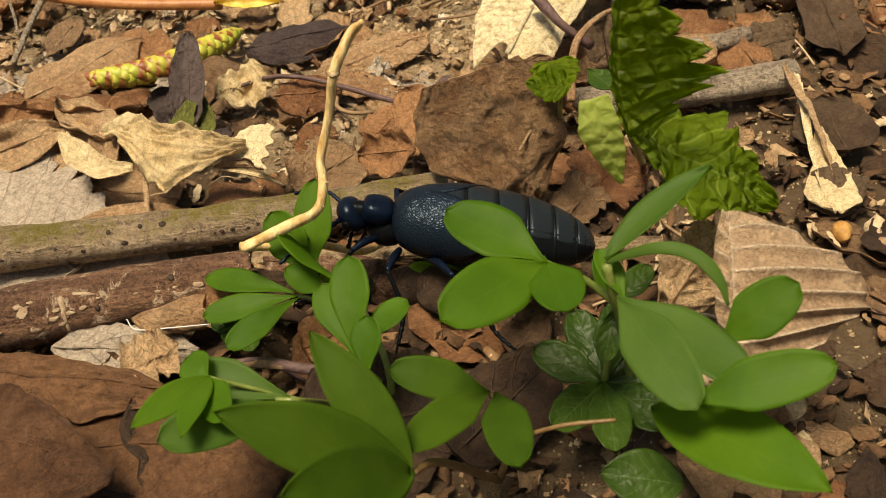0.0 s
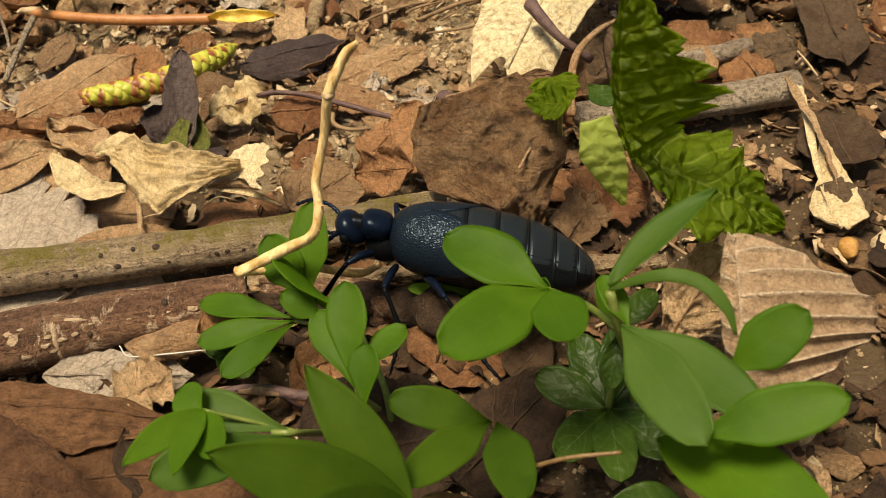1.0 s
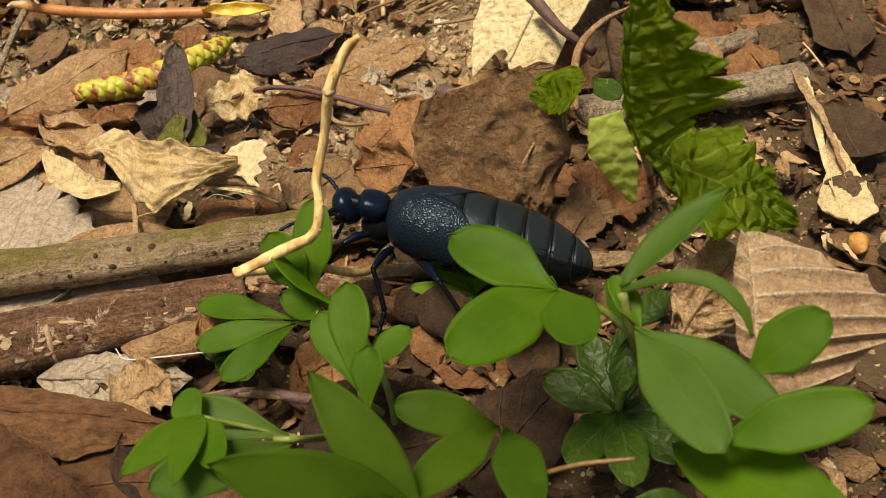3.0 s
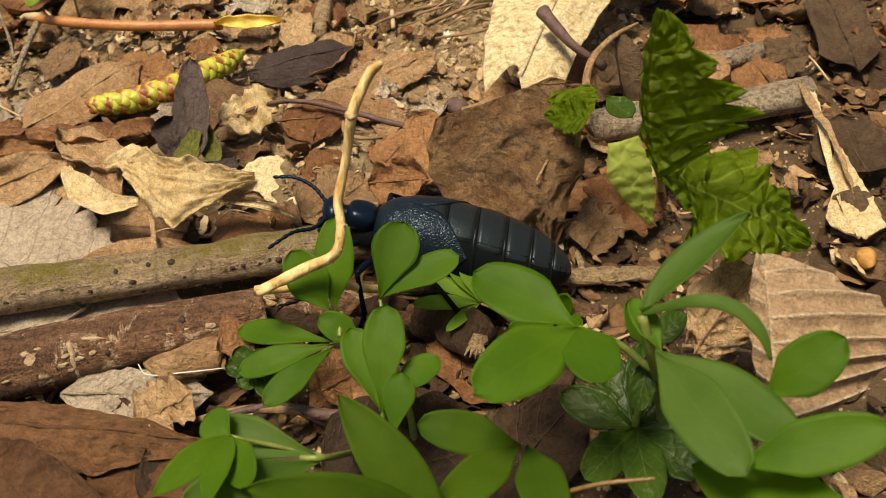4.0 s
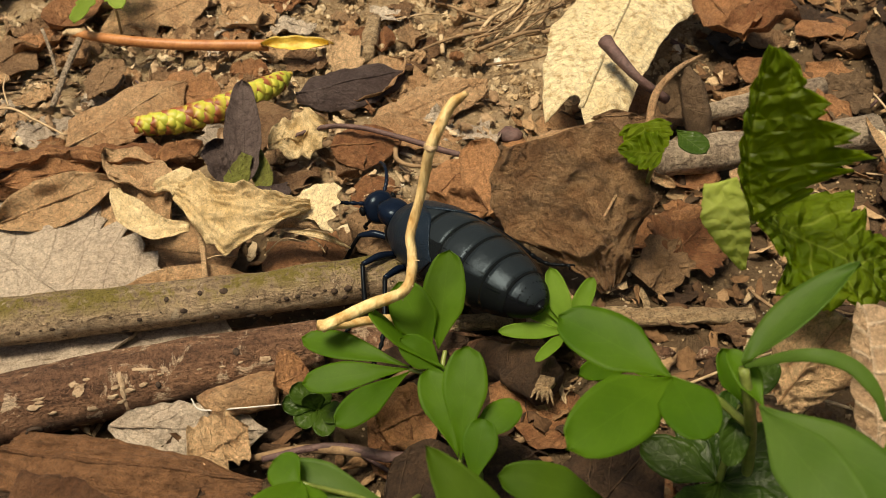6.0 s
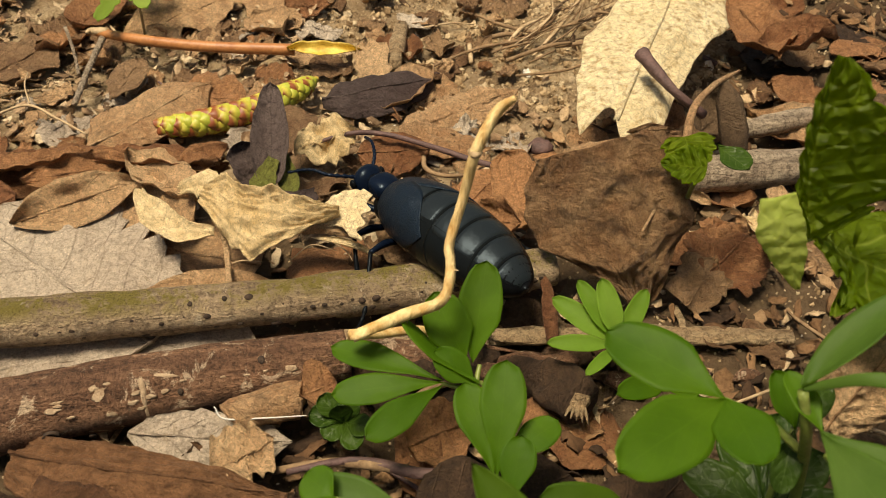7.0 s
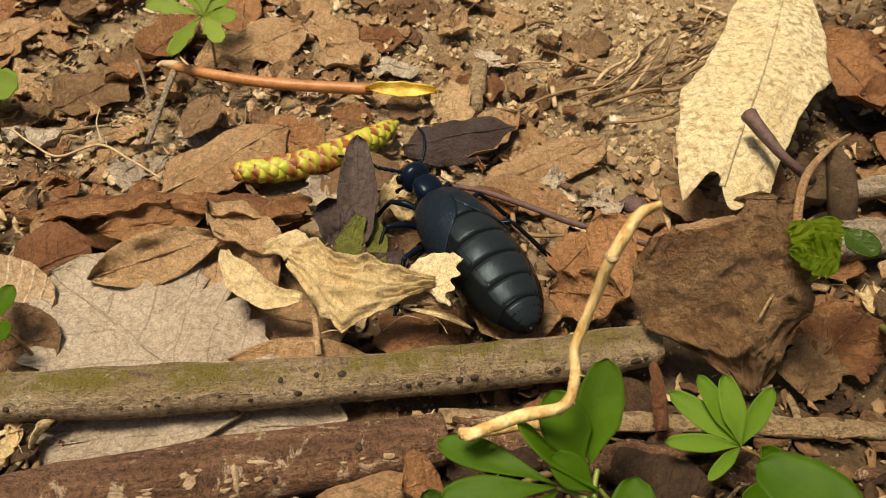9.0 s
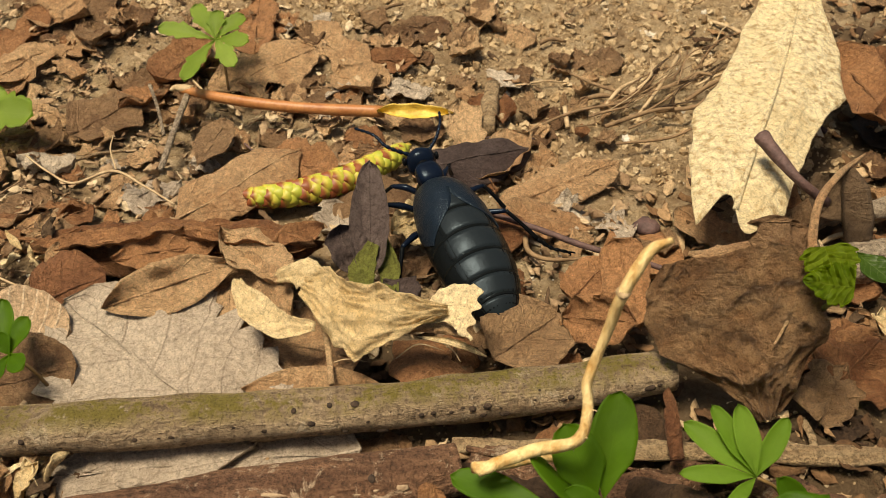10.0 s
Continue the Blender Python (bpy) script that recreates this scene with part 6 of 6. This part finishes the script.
little_whorl((-7.78, -1.45, 0.10), (-7.60, -1.51, 0.50), [(-6.79, -1.53, 0.55), (-7.35, -1.17, 0.65), (-8.16, -1.06, 0.60), (-7.39, -2.12, 0.50)], 0.45, GREEN_PALE, "pale green leaf on the litter")
little_whorl((-0.49, -6.67, 0.10), (-0.41, -6.65, 0.40), [(-0.70, -6.70, 0.50), (-0.63, -6.58, 0.60), (-0.33, -6.56, 0.60), (-0.14, -6.79, 0.50), (-0.24, -6.93, 0.40), (-0.54, -6.86, 0.40), (-0.44, -6.68, 0.65)], 0.2, GREEN_DARK, "dark green seedling beside the reddish stick")


# ---- the beetle: built at the origin, heading along +y ----
S_AT = (0, 0.02, 0.05, 0.1, 0.17, 0.3, 0.45, 0.58, 0.7, 0.8, 0.88, 0.94, 0.975, 0.993, 1.0)


def body_at(s):
    """Half width, half height, middle height and place along the body, from neck to tail."""
    w = np.interp(s, S_AT, (0.1, 0.19, 0.25, 0.3, 0.34, 0.385, 0.4, 0.4, 0.38, 0.335, 0.275, 0.2, 0.14, 0.08, 0.02))
    h = np.interp(s, S_AT, (0.1, 0.18, 0.235, 0.29, 0.335, 0.37, 0.37, 0.345, 0.305, 0.26, 0.21, 0.155, 0.105, 0.06, 0.012))
    z = np.interp(s, S_AT, (0.58, 0.58, 0.575, 0.57, 0.56, 0.54, 0.515, 0.49, 0.46, 0.43, 0.4, 0.375, 0.36, 0.35, 0.345))
    return w, h, z, 0.75 - 1.92 * s


def body_point(s, degrees, lift=1.0):
    w, h, z, y = body_at(s)
    g = radians(degrees)
    return np.array((w * lift * math.sin(g), y, z + h * lift * math.cos(g)))


def shell(points_at, na, nc, thick):
    """A curved plate from a function of two numbers in 0..1."""
    top = [points_at(a / na, c / nc, 0.0) for a in range(na + 1) for c in range(nc + 1)]
    low = [points_at(a / na, c / nc, thick) for a in range(na + 1) for c in range(nc + 1)]
    m, n = nc + 1, len(top)
    uvs = [(c / nc, a / na) for a in range(na + 1) for c in range(nc + 1)] * 2
    faces = []
    for a in range(na):
        for c in range(nc):
            q = a * m + c
            faces += [(q, q + 1, q + m + 1, q + m), (q + n, q + m + n, q + m + 1 + n, q + 1 + n)]
    rim = [c for c in range(m)] + [a * m + nc for a in range(1, na + 1)] + [na * m + c for c in range(nc - 1, -1, -1)] + [a * m for a in range(na - 1, 0, -1)]
    faces += [(p, p + n, q + n, q) for p, q in zip(rim, rim[1:] + rim[:1])]
    return np.array(top + low), faces, uvs


def swell_at(f):
    return 0.993 + 0.007 * max(0.0, math.sin(math.pi * min(1.0, max(0.0, f)))) ** 0.25


def segment(s0, s1):
    rings, sides, verts, faces, uvs = 10, 28, [], [], []
    for k in range(rings + 1):
        f = k / rings
        swell = swell_at(f)
        for i in range(sides):
            verts.append(body_point(s0 + (s1 - s0) * f, 360 * i / sides, swell))
            uvs.append((i / sides, f))
    for k in range(rings):
        for i in range(sides):
            j = (i + 1) % sides
            faces.append((k * sides + i, k * sides + j, (k + 1) * sides + j, (k + 1) * sides + i))
    faces += [tuple(range(sides)), tuple(rings * sides + i for i in range(sides - 1, -1, -1))]
    return np.array(verts), faces, uvs


def elytron(side):
    def at(a, c, deep):
        s = 0.01 + 0.47 * a
        close = max(0.0, (a - 0.62) / 0.38) ** 2.2
        inner, outer = -9 + 44 * a ** 2.4, 112 - 20 * a ** 2
        inner, outer = inner + (64 - inner) * close, outer + (64 - outer) * close
        g = inner + (outer - inner) * c
        lift = 1.03 + 0.03 * math.sin(math.pi * c) * (1 - a) - deep + 0.01 * fractal(a * 6, c * 6, side)
        return body_point(s, side * g, lift)
    return shell(at, 22, 14, 0.035)


def plate(s0, s1, spread):
    def at(a, c, deep):
        s = s0 + (s1 - s0) * (0.04 + 0.88 * a)
        narrow = 1 - 0.1 * abs(2 * a - 1) ** 3
        return body_point(s, (2 * c - 1) * spread * narrow, swell_at(0.04 + 0.88 * a) - 0.004 + 0.012 * max(0.0, math.sin(math.pi * c)) ** 0.7 * max(0.0, math.sin(math.pi * (0.04 + 0.92 * a))) ** 0.3 - deep)
    return shell(at, 6, 12, 0.02)


def bead_row(points, r0, r1, count):
    """One jointed limb: a tube that narrows at every joint."""
    line = spline(points, 4 * count // (len(points) - 1) + 1)
    n = len(line)
    radii = [(r0 + (r1 - r0) * k / n) * (0.62 + 0.5 * abs(math.sin(math.pi * count * k / (n - 1)))) for k in range(n)]
    return tube(line, radii, 8, 1)


LEG_PLAN = {  # coxa, knee, ankle, toe, for the side of +x
    "front": ((0.12, 0.86, 0.46), (0.34, 1.08, 0.48), (0.46, 1.26, 0.18), (0.56, 1.54, 0.04)),
    "middle": ((0.20, 0.66, 0.38), (0.58, 0.74, 0.47), (0.8, 0.58, 0.2), (1.08, 0.62, 0.04)),
    "hind": ((0.24, 0.40, 0.34), (0.62, 0.16, 0.47), (0.82, -0.14, 0.18), (1.06, -0.38, 0.04)),
}


def build_beetle():
    bug = thing("beetle", (0, 0, 0), "shiny blue-black oil beetle with a swollen abdomen", "beetle")
    cuts = (0.02, 0.20, 0.36, 0.51, 0.655, 0.785, 0.895, 1.0)
    for s0, s1 in zip(cuts, cuts[1:]):
        part("abdomen_segment", segment(s0, s1), BLACK_MATT if s0 < 0.85 else BLACK, bug)
    for k, (s0, s1) in enumerate(zip(cuts[1:-1], cuts[2:])):
        part("back_plate", plate(s0, s1, (36, 44, 50, 54, 57, 60)[k]), PLATE, bug, "smooth bluish-black plate")
    for side in (-1, 1):
        part("wing_case", elytron(side), ELYTRON, bug, "short wrinkled wing case")
    part("thorax", blob((0, 0.78, 0.48), (0.19, 0.2, 0.17), None, 8, 14), BLACK, bug)
    part("neck", tube([np.array((0, 0.74, 0.58)), np.array((0, 0.88, 0.66)), np.array((0, 1.12, 0.69))], [0.12, 0.1, 0.085], 10, 5), BLACK, bug)
    part("pronotum", blob((0, 0.865, 0.69), (0.15, 0.15, 0.115), ((1, 0, 0), (0, 0.97, 0.2), (0, -0.2, 0.97)), 12, 20, 0.03, 2, 0.68), BLUE_BLACK, bug)
    at = (0, 1.02, 0.69)
    head = part("head", blob((0, 1.115, 0.665), (0.17, 0.115, 0.172), ((1, 0, 0), (0, 0.95, -0.31), (0, 0.31, 0.95)), 10, 18, 0.03, 3, 0.88), BLUE_BLACK, bug, origin=at)
    for side in (-1, 1):
        part("eye", blob((side * 0.185, 1.145, 0.690), (0.03, 0.045, 0.055), None, 6, 8), BLACK, head)
        part("mandible", tube([np.array((side * 0.07, 1.185, 0.580)), np.array((side * 0.08, 1.255, 0.540)), np.array((side * 0.01, 1.285, 0.520))], [0.035, 0.028, 0.01], 7, 4), BLACK, head)
        part("palp", bead_row([np.array((side * 0.09, 1.175, 0.540)), np.array((side * 0.15, 1.235, 0.470)), np.array((side * 0.13, 1.275, 0.410))], 0.018, 0.022, 4), BLACK, head)
        bend = 0.1 if side < 0 else 0.0
        ant = [np.array((side * 0.11, 1.195, 0.730)), np.array((side * (0.24 + bend), 1.315, 0.810)), np.array((side * (0.34 + bend), 1.495, 0.850)), np.array((side * (0.40 + 2 * bend), 1.705, 0.810))]
        part("antenna", bead_row(ant, 0.022, 0.016, 11), BLUE_BLACK, head, "beaded antenna")
    legs = {}
    for name, (c, k, n, t) in LEG_PLAN.items():
        for side in (-1, 1):
            c2, k2, n2, t2 = (np.array((side * p[0], p[1], p[2])) for p in (c, k, n, t))
            leg = part("leg", tube([c2, (c2 + k2) / 2 + (0, 0, 0.03), k2], [0.032, 0.04, 0.024], 9, 6), BLUE_BLACK, bug, origin=c2)
            part("shin", tube([k2, (k2 + n2) / 2 + (0, 0, 0.015), n2], [0.023, 0.022, 0.028], 8, 6, 0.08, 8), BLACK, leg)
            toes = [n2, (n2 * 0.55 + t2 * 0.45) + np.array((0, 0, -0.05)), t2]
            part("foot", bead_row([np.array(q) for q in toes], 0.026, 0.017, 5), BLACK, leg)
            claw = t2 + unit(t2 - n2) * 0.06
            part("claw", joined([tube([t2, claw + (0.025, 0, 0.01), claw + (0.03, 0.02, -0.03)], [0.012, 0.01, 0.004], 5, 3), tube([t2, claw + (-0.025, 0, 0.01), claw + (-0.03, 0.02, -0.03)], [0.012, 0.01, 0.004], 5, 3)]), BLACK, leg)
            legs[name, side] = leg
    return bug, head, legs


BEETLE, HEAD, LEGS = build_beetle()


# ---- what moves ----
def cm_pose(x, y, z, rx=0, ry=0, rz=0):
    return pose(x * CM, y * CM, z * CM, rx, ry, rz)


def shift_rows(ob, rows):
    """Rows of seconds, an offset from the resting place in centimetres and a turn in degrees."""
    rest = ob.location.copy()
    walk(ob, [(t, Matrix.Translation(rest) @ cm_pose(*move)) for t, *move in rows])


def motions():
    walk(BEETLE, [(t, cm_pose(*move)) for t, *move in (
        (0.0, 1.546, -5.676, 0.391, 4.1, 0.0, 96.3),
        (0.5, 1.541, -5.655, 0.374, 5.7, 0.0, 94.6),
        (1.0, 1.523, -5.642, 0.368, 6.1, 0.0, 92.2),
        (1.5, 1.505, -5.630, 0.368, 6.3, 0.0, 91.2),
        (2.0, 1.503, -5.599, 0.368, 6.6, 0.0, 91.0),
        (2.2, 1.504, -5.538, 0.367, 6.5, 0.0, 90.5),
        (3.3, 1.350, -5.422, 0.367, 6.4, 0.0, 86.8),
        (3.5, 1.278, -5.363, 0.325, 7.0, 0.0, 86.6),
        (3.8, 1.208, -5.325, 0.293, 7.2, 0.0, 87.9),
        (4.0, 1.106, -5.248, 0.264, 7.3, 0.0, 89.4),
        (4.4, 1.006, -5.201, 0.280, 2.4, 0.0, 84.4),
        (4.7, 0.965, -5.217, 0.336, -6.2, 0.0, 74.0),
        (5.0, 0.910, -5.182, 0.343, -10.4, 0.0, 66.7),
        (5.3, 0.843, -5.148, 0.338, -12.2, 0.0, 60.0),
        (5.6, 0.793, -5.152, 0.340, -13.8, 0.0, 52.4),
        (6.8, 0.206, -4.643, 0.253, -11.4, 0.0, 47.0),
        (7.0, 0.114, -4.491, 0.220, -9.2, 0.0, 49.8),
        (7.2, 0.052, -4.421, 0.236, -10.2, 0.0, 49.4),
        (7.5, 0.003, -4.375, 0.266, -12.2, 0.0, 46.9),
        (7.7, -0.073, -4.277, 0.262, -11.9, 0.0, 45.9),
        (8.0, -0.199, -4.202, 0.246, -10.9, 0.0, 46.3),
        (8.3, -0.379, -4.111, 0.217, -8.8, 0.0, 45.4),
        (8.6, -0.567, -3.898, 0.154, -4.4, 0.0, 42.7),
        (9.0, -0.752, -3.632, 0.106, -1.0, 0.0, 39.9),
        (9.5, -0.951, -3.327, 0.071, 1.7, 0.0, 37.5),
        (10.0, -1.115, -2.982, 0.032, 4.9, 0.0, 33.5),
    )])
    # eating at first, then held forward while it walks
    nods = [(0.0, -24, 0), (0.5, -16, 4), (1.0, -26, 0), (1.5, -19, 3), (2.0, -24, -2), (2.6, -14, 0), (3.2, -16, 2), (3.6, -9, 8), (4.2, 0, 12), (5.0, 0, 10), (5.6, 4, 0), (6.6, 0, -8), (7.5, 4, 10), (8.2, 0, 8), (9.0, 4, 4), (9.5, 2, 0), (10.0, 4, -4)]
    head_at = HEAD.location.copy()
    walk(HEAD, [(t, Matrix.Translation(head_at) @ pose(0, 0, 0, rx, 0, rz)) for t, rx, rz in nods])
    for (name, side), leg in LEGS.items():
        beat = {"front": 0.0, "middle": 0.5, "hind": 0.0}[name] + (0.5 if side > 0 else 0.0)
        rest, rows = leg.location.copy(), []
        for k in range(51):
            t = k * 0.2
            go = min(1.0, max(0.0, (t - 3.2) / 0.4))
            ph = math.tau * ((t - 3.2) / 0.9 + beat)
            swing = go * 15 * math.sin(ph) + (1 - go) * 3 * math.sin(t * 2 + beat * 6)
            lift = go * 7 * max(0.0, math.cos(ph))
            rows.append((t, Matrix.Translation(rest) @ pose(0, 0, 0, 0, -side * lift, side * swing)))
        walk(leg, rows)
    shift_rows(SPRIG_TOP, [(0, -0.36, 0, -0.05, 0, -6, 0), (2.2, -0.35, 0, -0.05, 0, -6, 0), (3.3, -0.32, 0, -0.02, 0, -6, 0), (4.25, -0.3, 0, -0.02, 0, -6, 0), (4.45, 0, 0, 0, 0, 0, 0), (10, 0, 0, 0, 0, 0, 0)])
    shift_rows(SPRIG_LEFT, [(0, -0.26, 0, -0.1, 0, -6, 0), (2.2, -0.26, 0, -0.1, 0, -6, 0), (3.3, -0.25, 0, -0.1, 0, -6, 0), (3.6, -0.12, 0, -0.12, 0, -8, 0), (4.25, -0.1, 0, -0.14, 0, -10, 0), (4.45, 0, 0, 0, 0, 0, 0), (10, 0, 0, 0, 0, 0, 0)])
    shift_rows(SPRIG_LOW, [(0, -0.04, 0, 0.05, 0, -14, 0), (2.2, -0.04, 0, 0.05, 0, -14, 0), (3.3, -0.04, 0, 0.05, 0, -14, 0), (3.6, -0.1, 0, 0, 0, -8, 0), (4.4, 0, 0, 0, 0, 0, 0), (10, 0, 0, 0, 0, 0, 0)])
    first, last = (tuple(np.array(p) - np.array(MID_AT)) for p in (MID_BEFORE, MID_AFTER))
    shift_rows(SPRIG_MID, [(0, *first, 0, -126, 0), (3.3, *first, 0, -124, 0), (3.4, -0.2, 0, 0, 0, -62, 0), (3.5, -0.1, 0, 0, 0, -4, 0), (4.1, 0, 0, 0, 0, 0, 0), (4.3, 0, 0, 0, 0, -12, 0), (4.4, *last, 0, -60, 0), (4.6, *last, 0, -128, 0), (10, *last, 0, -128, 0)])
    shift_rows(BOUGH, [(0, 0, 0, 0.14, 0, 0, 0), (2.2, 0, 0, 0.14, 0, 0, 0), (3.2, 0, 0, 0.14, 0, 0, 0), (3.45, 0, 0, 0, 0, 0, 0), (10, 0, 0, 0, 0, 0, 0)])
    shift_rows(SPRING_ARM, [(0, -0.3, 0.1, -0.45, 0, 10, 0), (3.2, -0.3, 0.1, -0.45, 0, 10, 0), (3.6, -0.32, 0, -0.25, 0, 0, 0), (4.5, -0.28, 0, -0.2, 0, 0, 0), (5.5, -0.2, 0, -0.14, 0, 0, 0), (6.6, -0.03, 0, 0, 0, 0, 0), (7.5, 0, 0, 0, 0, 0, 0), (10, 0, 0, 0, 0, 0, 0)])
    shift_rows(TORN_TIP, [(0, 0, 0, -0.04, 0, 0, 0), (7.4, 0, 0, -0.04, 0, 0, 0), (8.0, 0.04, -0.04, -0.04, 6, 0, 0), (8.5, -0.1, 0.05, 0, -6, 0, 0), (9.2, -0.08, 0.03, 0, -4, 0, 0), (10, 0, 0, 0, 0, 0, 0)])


motions()
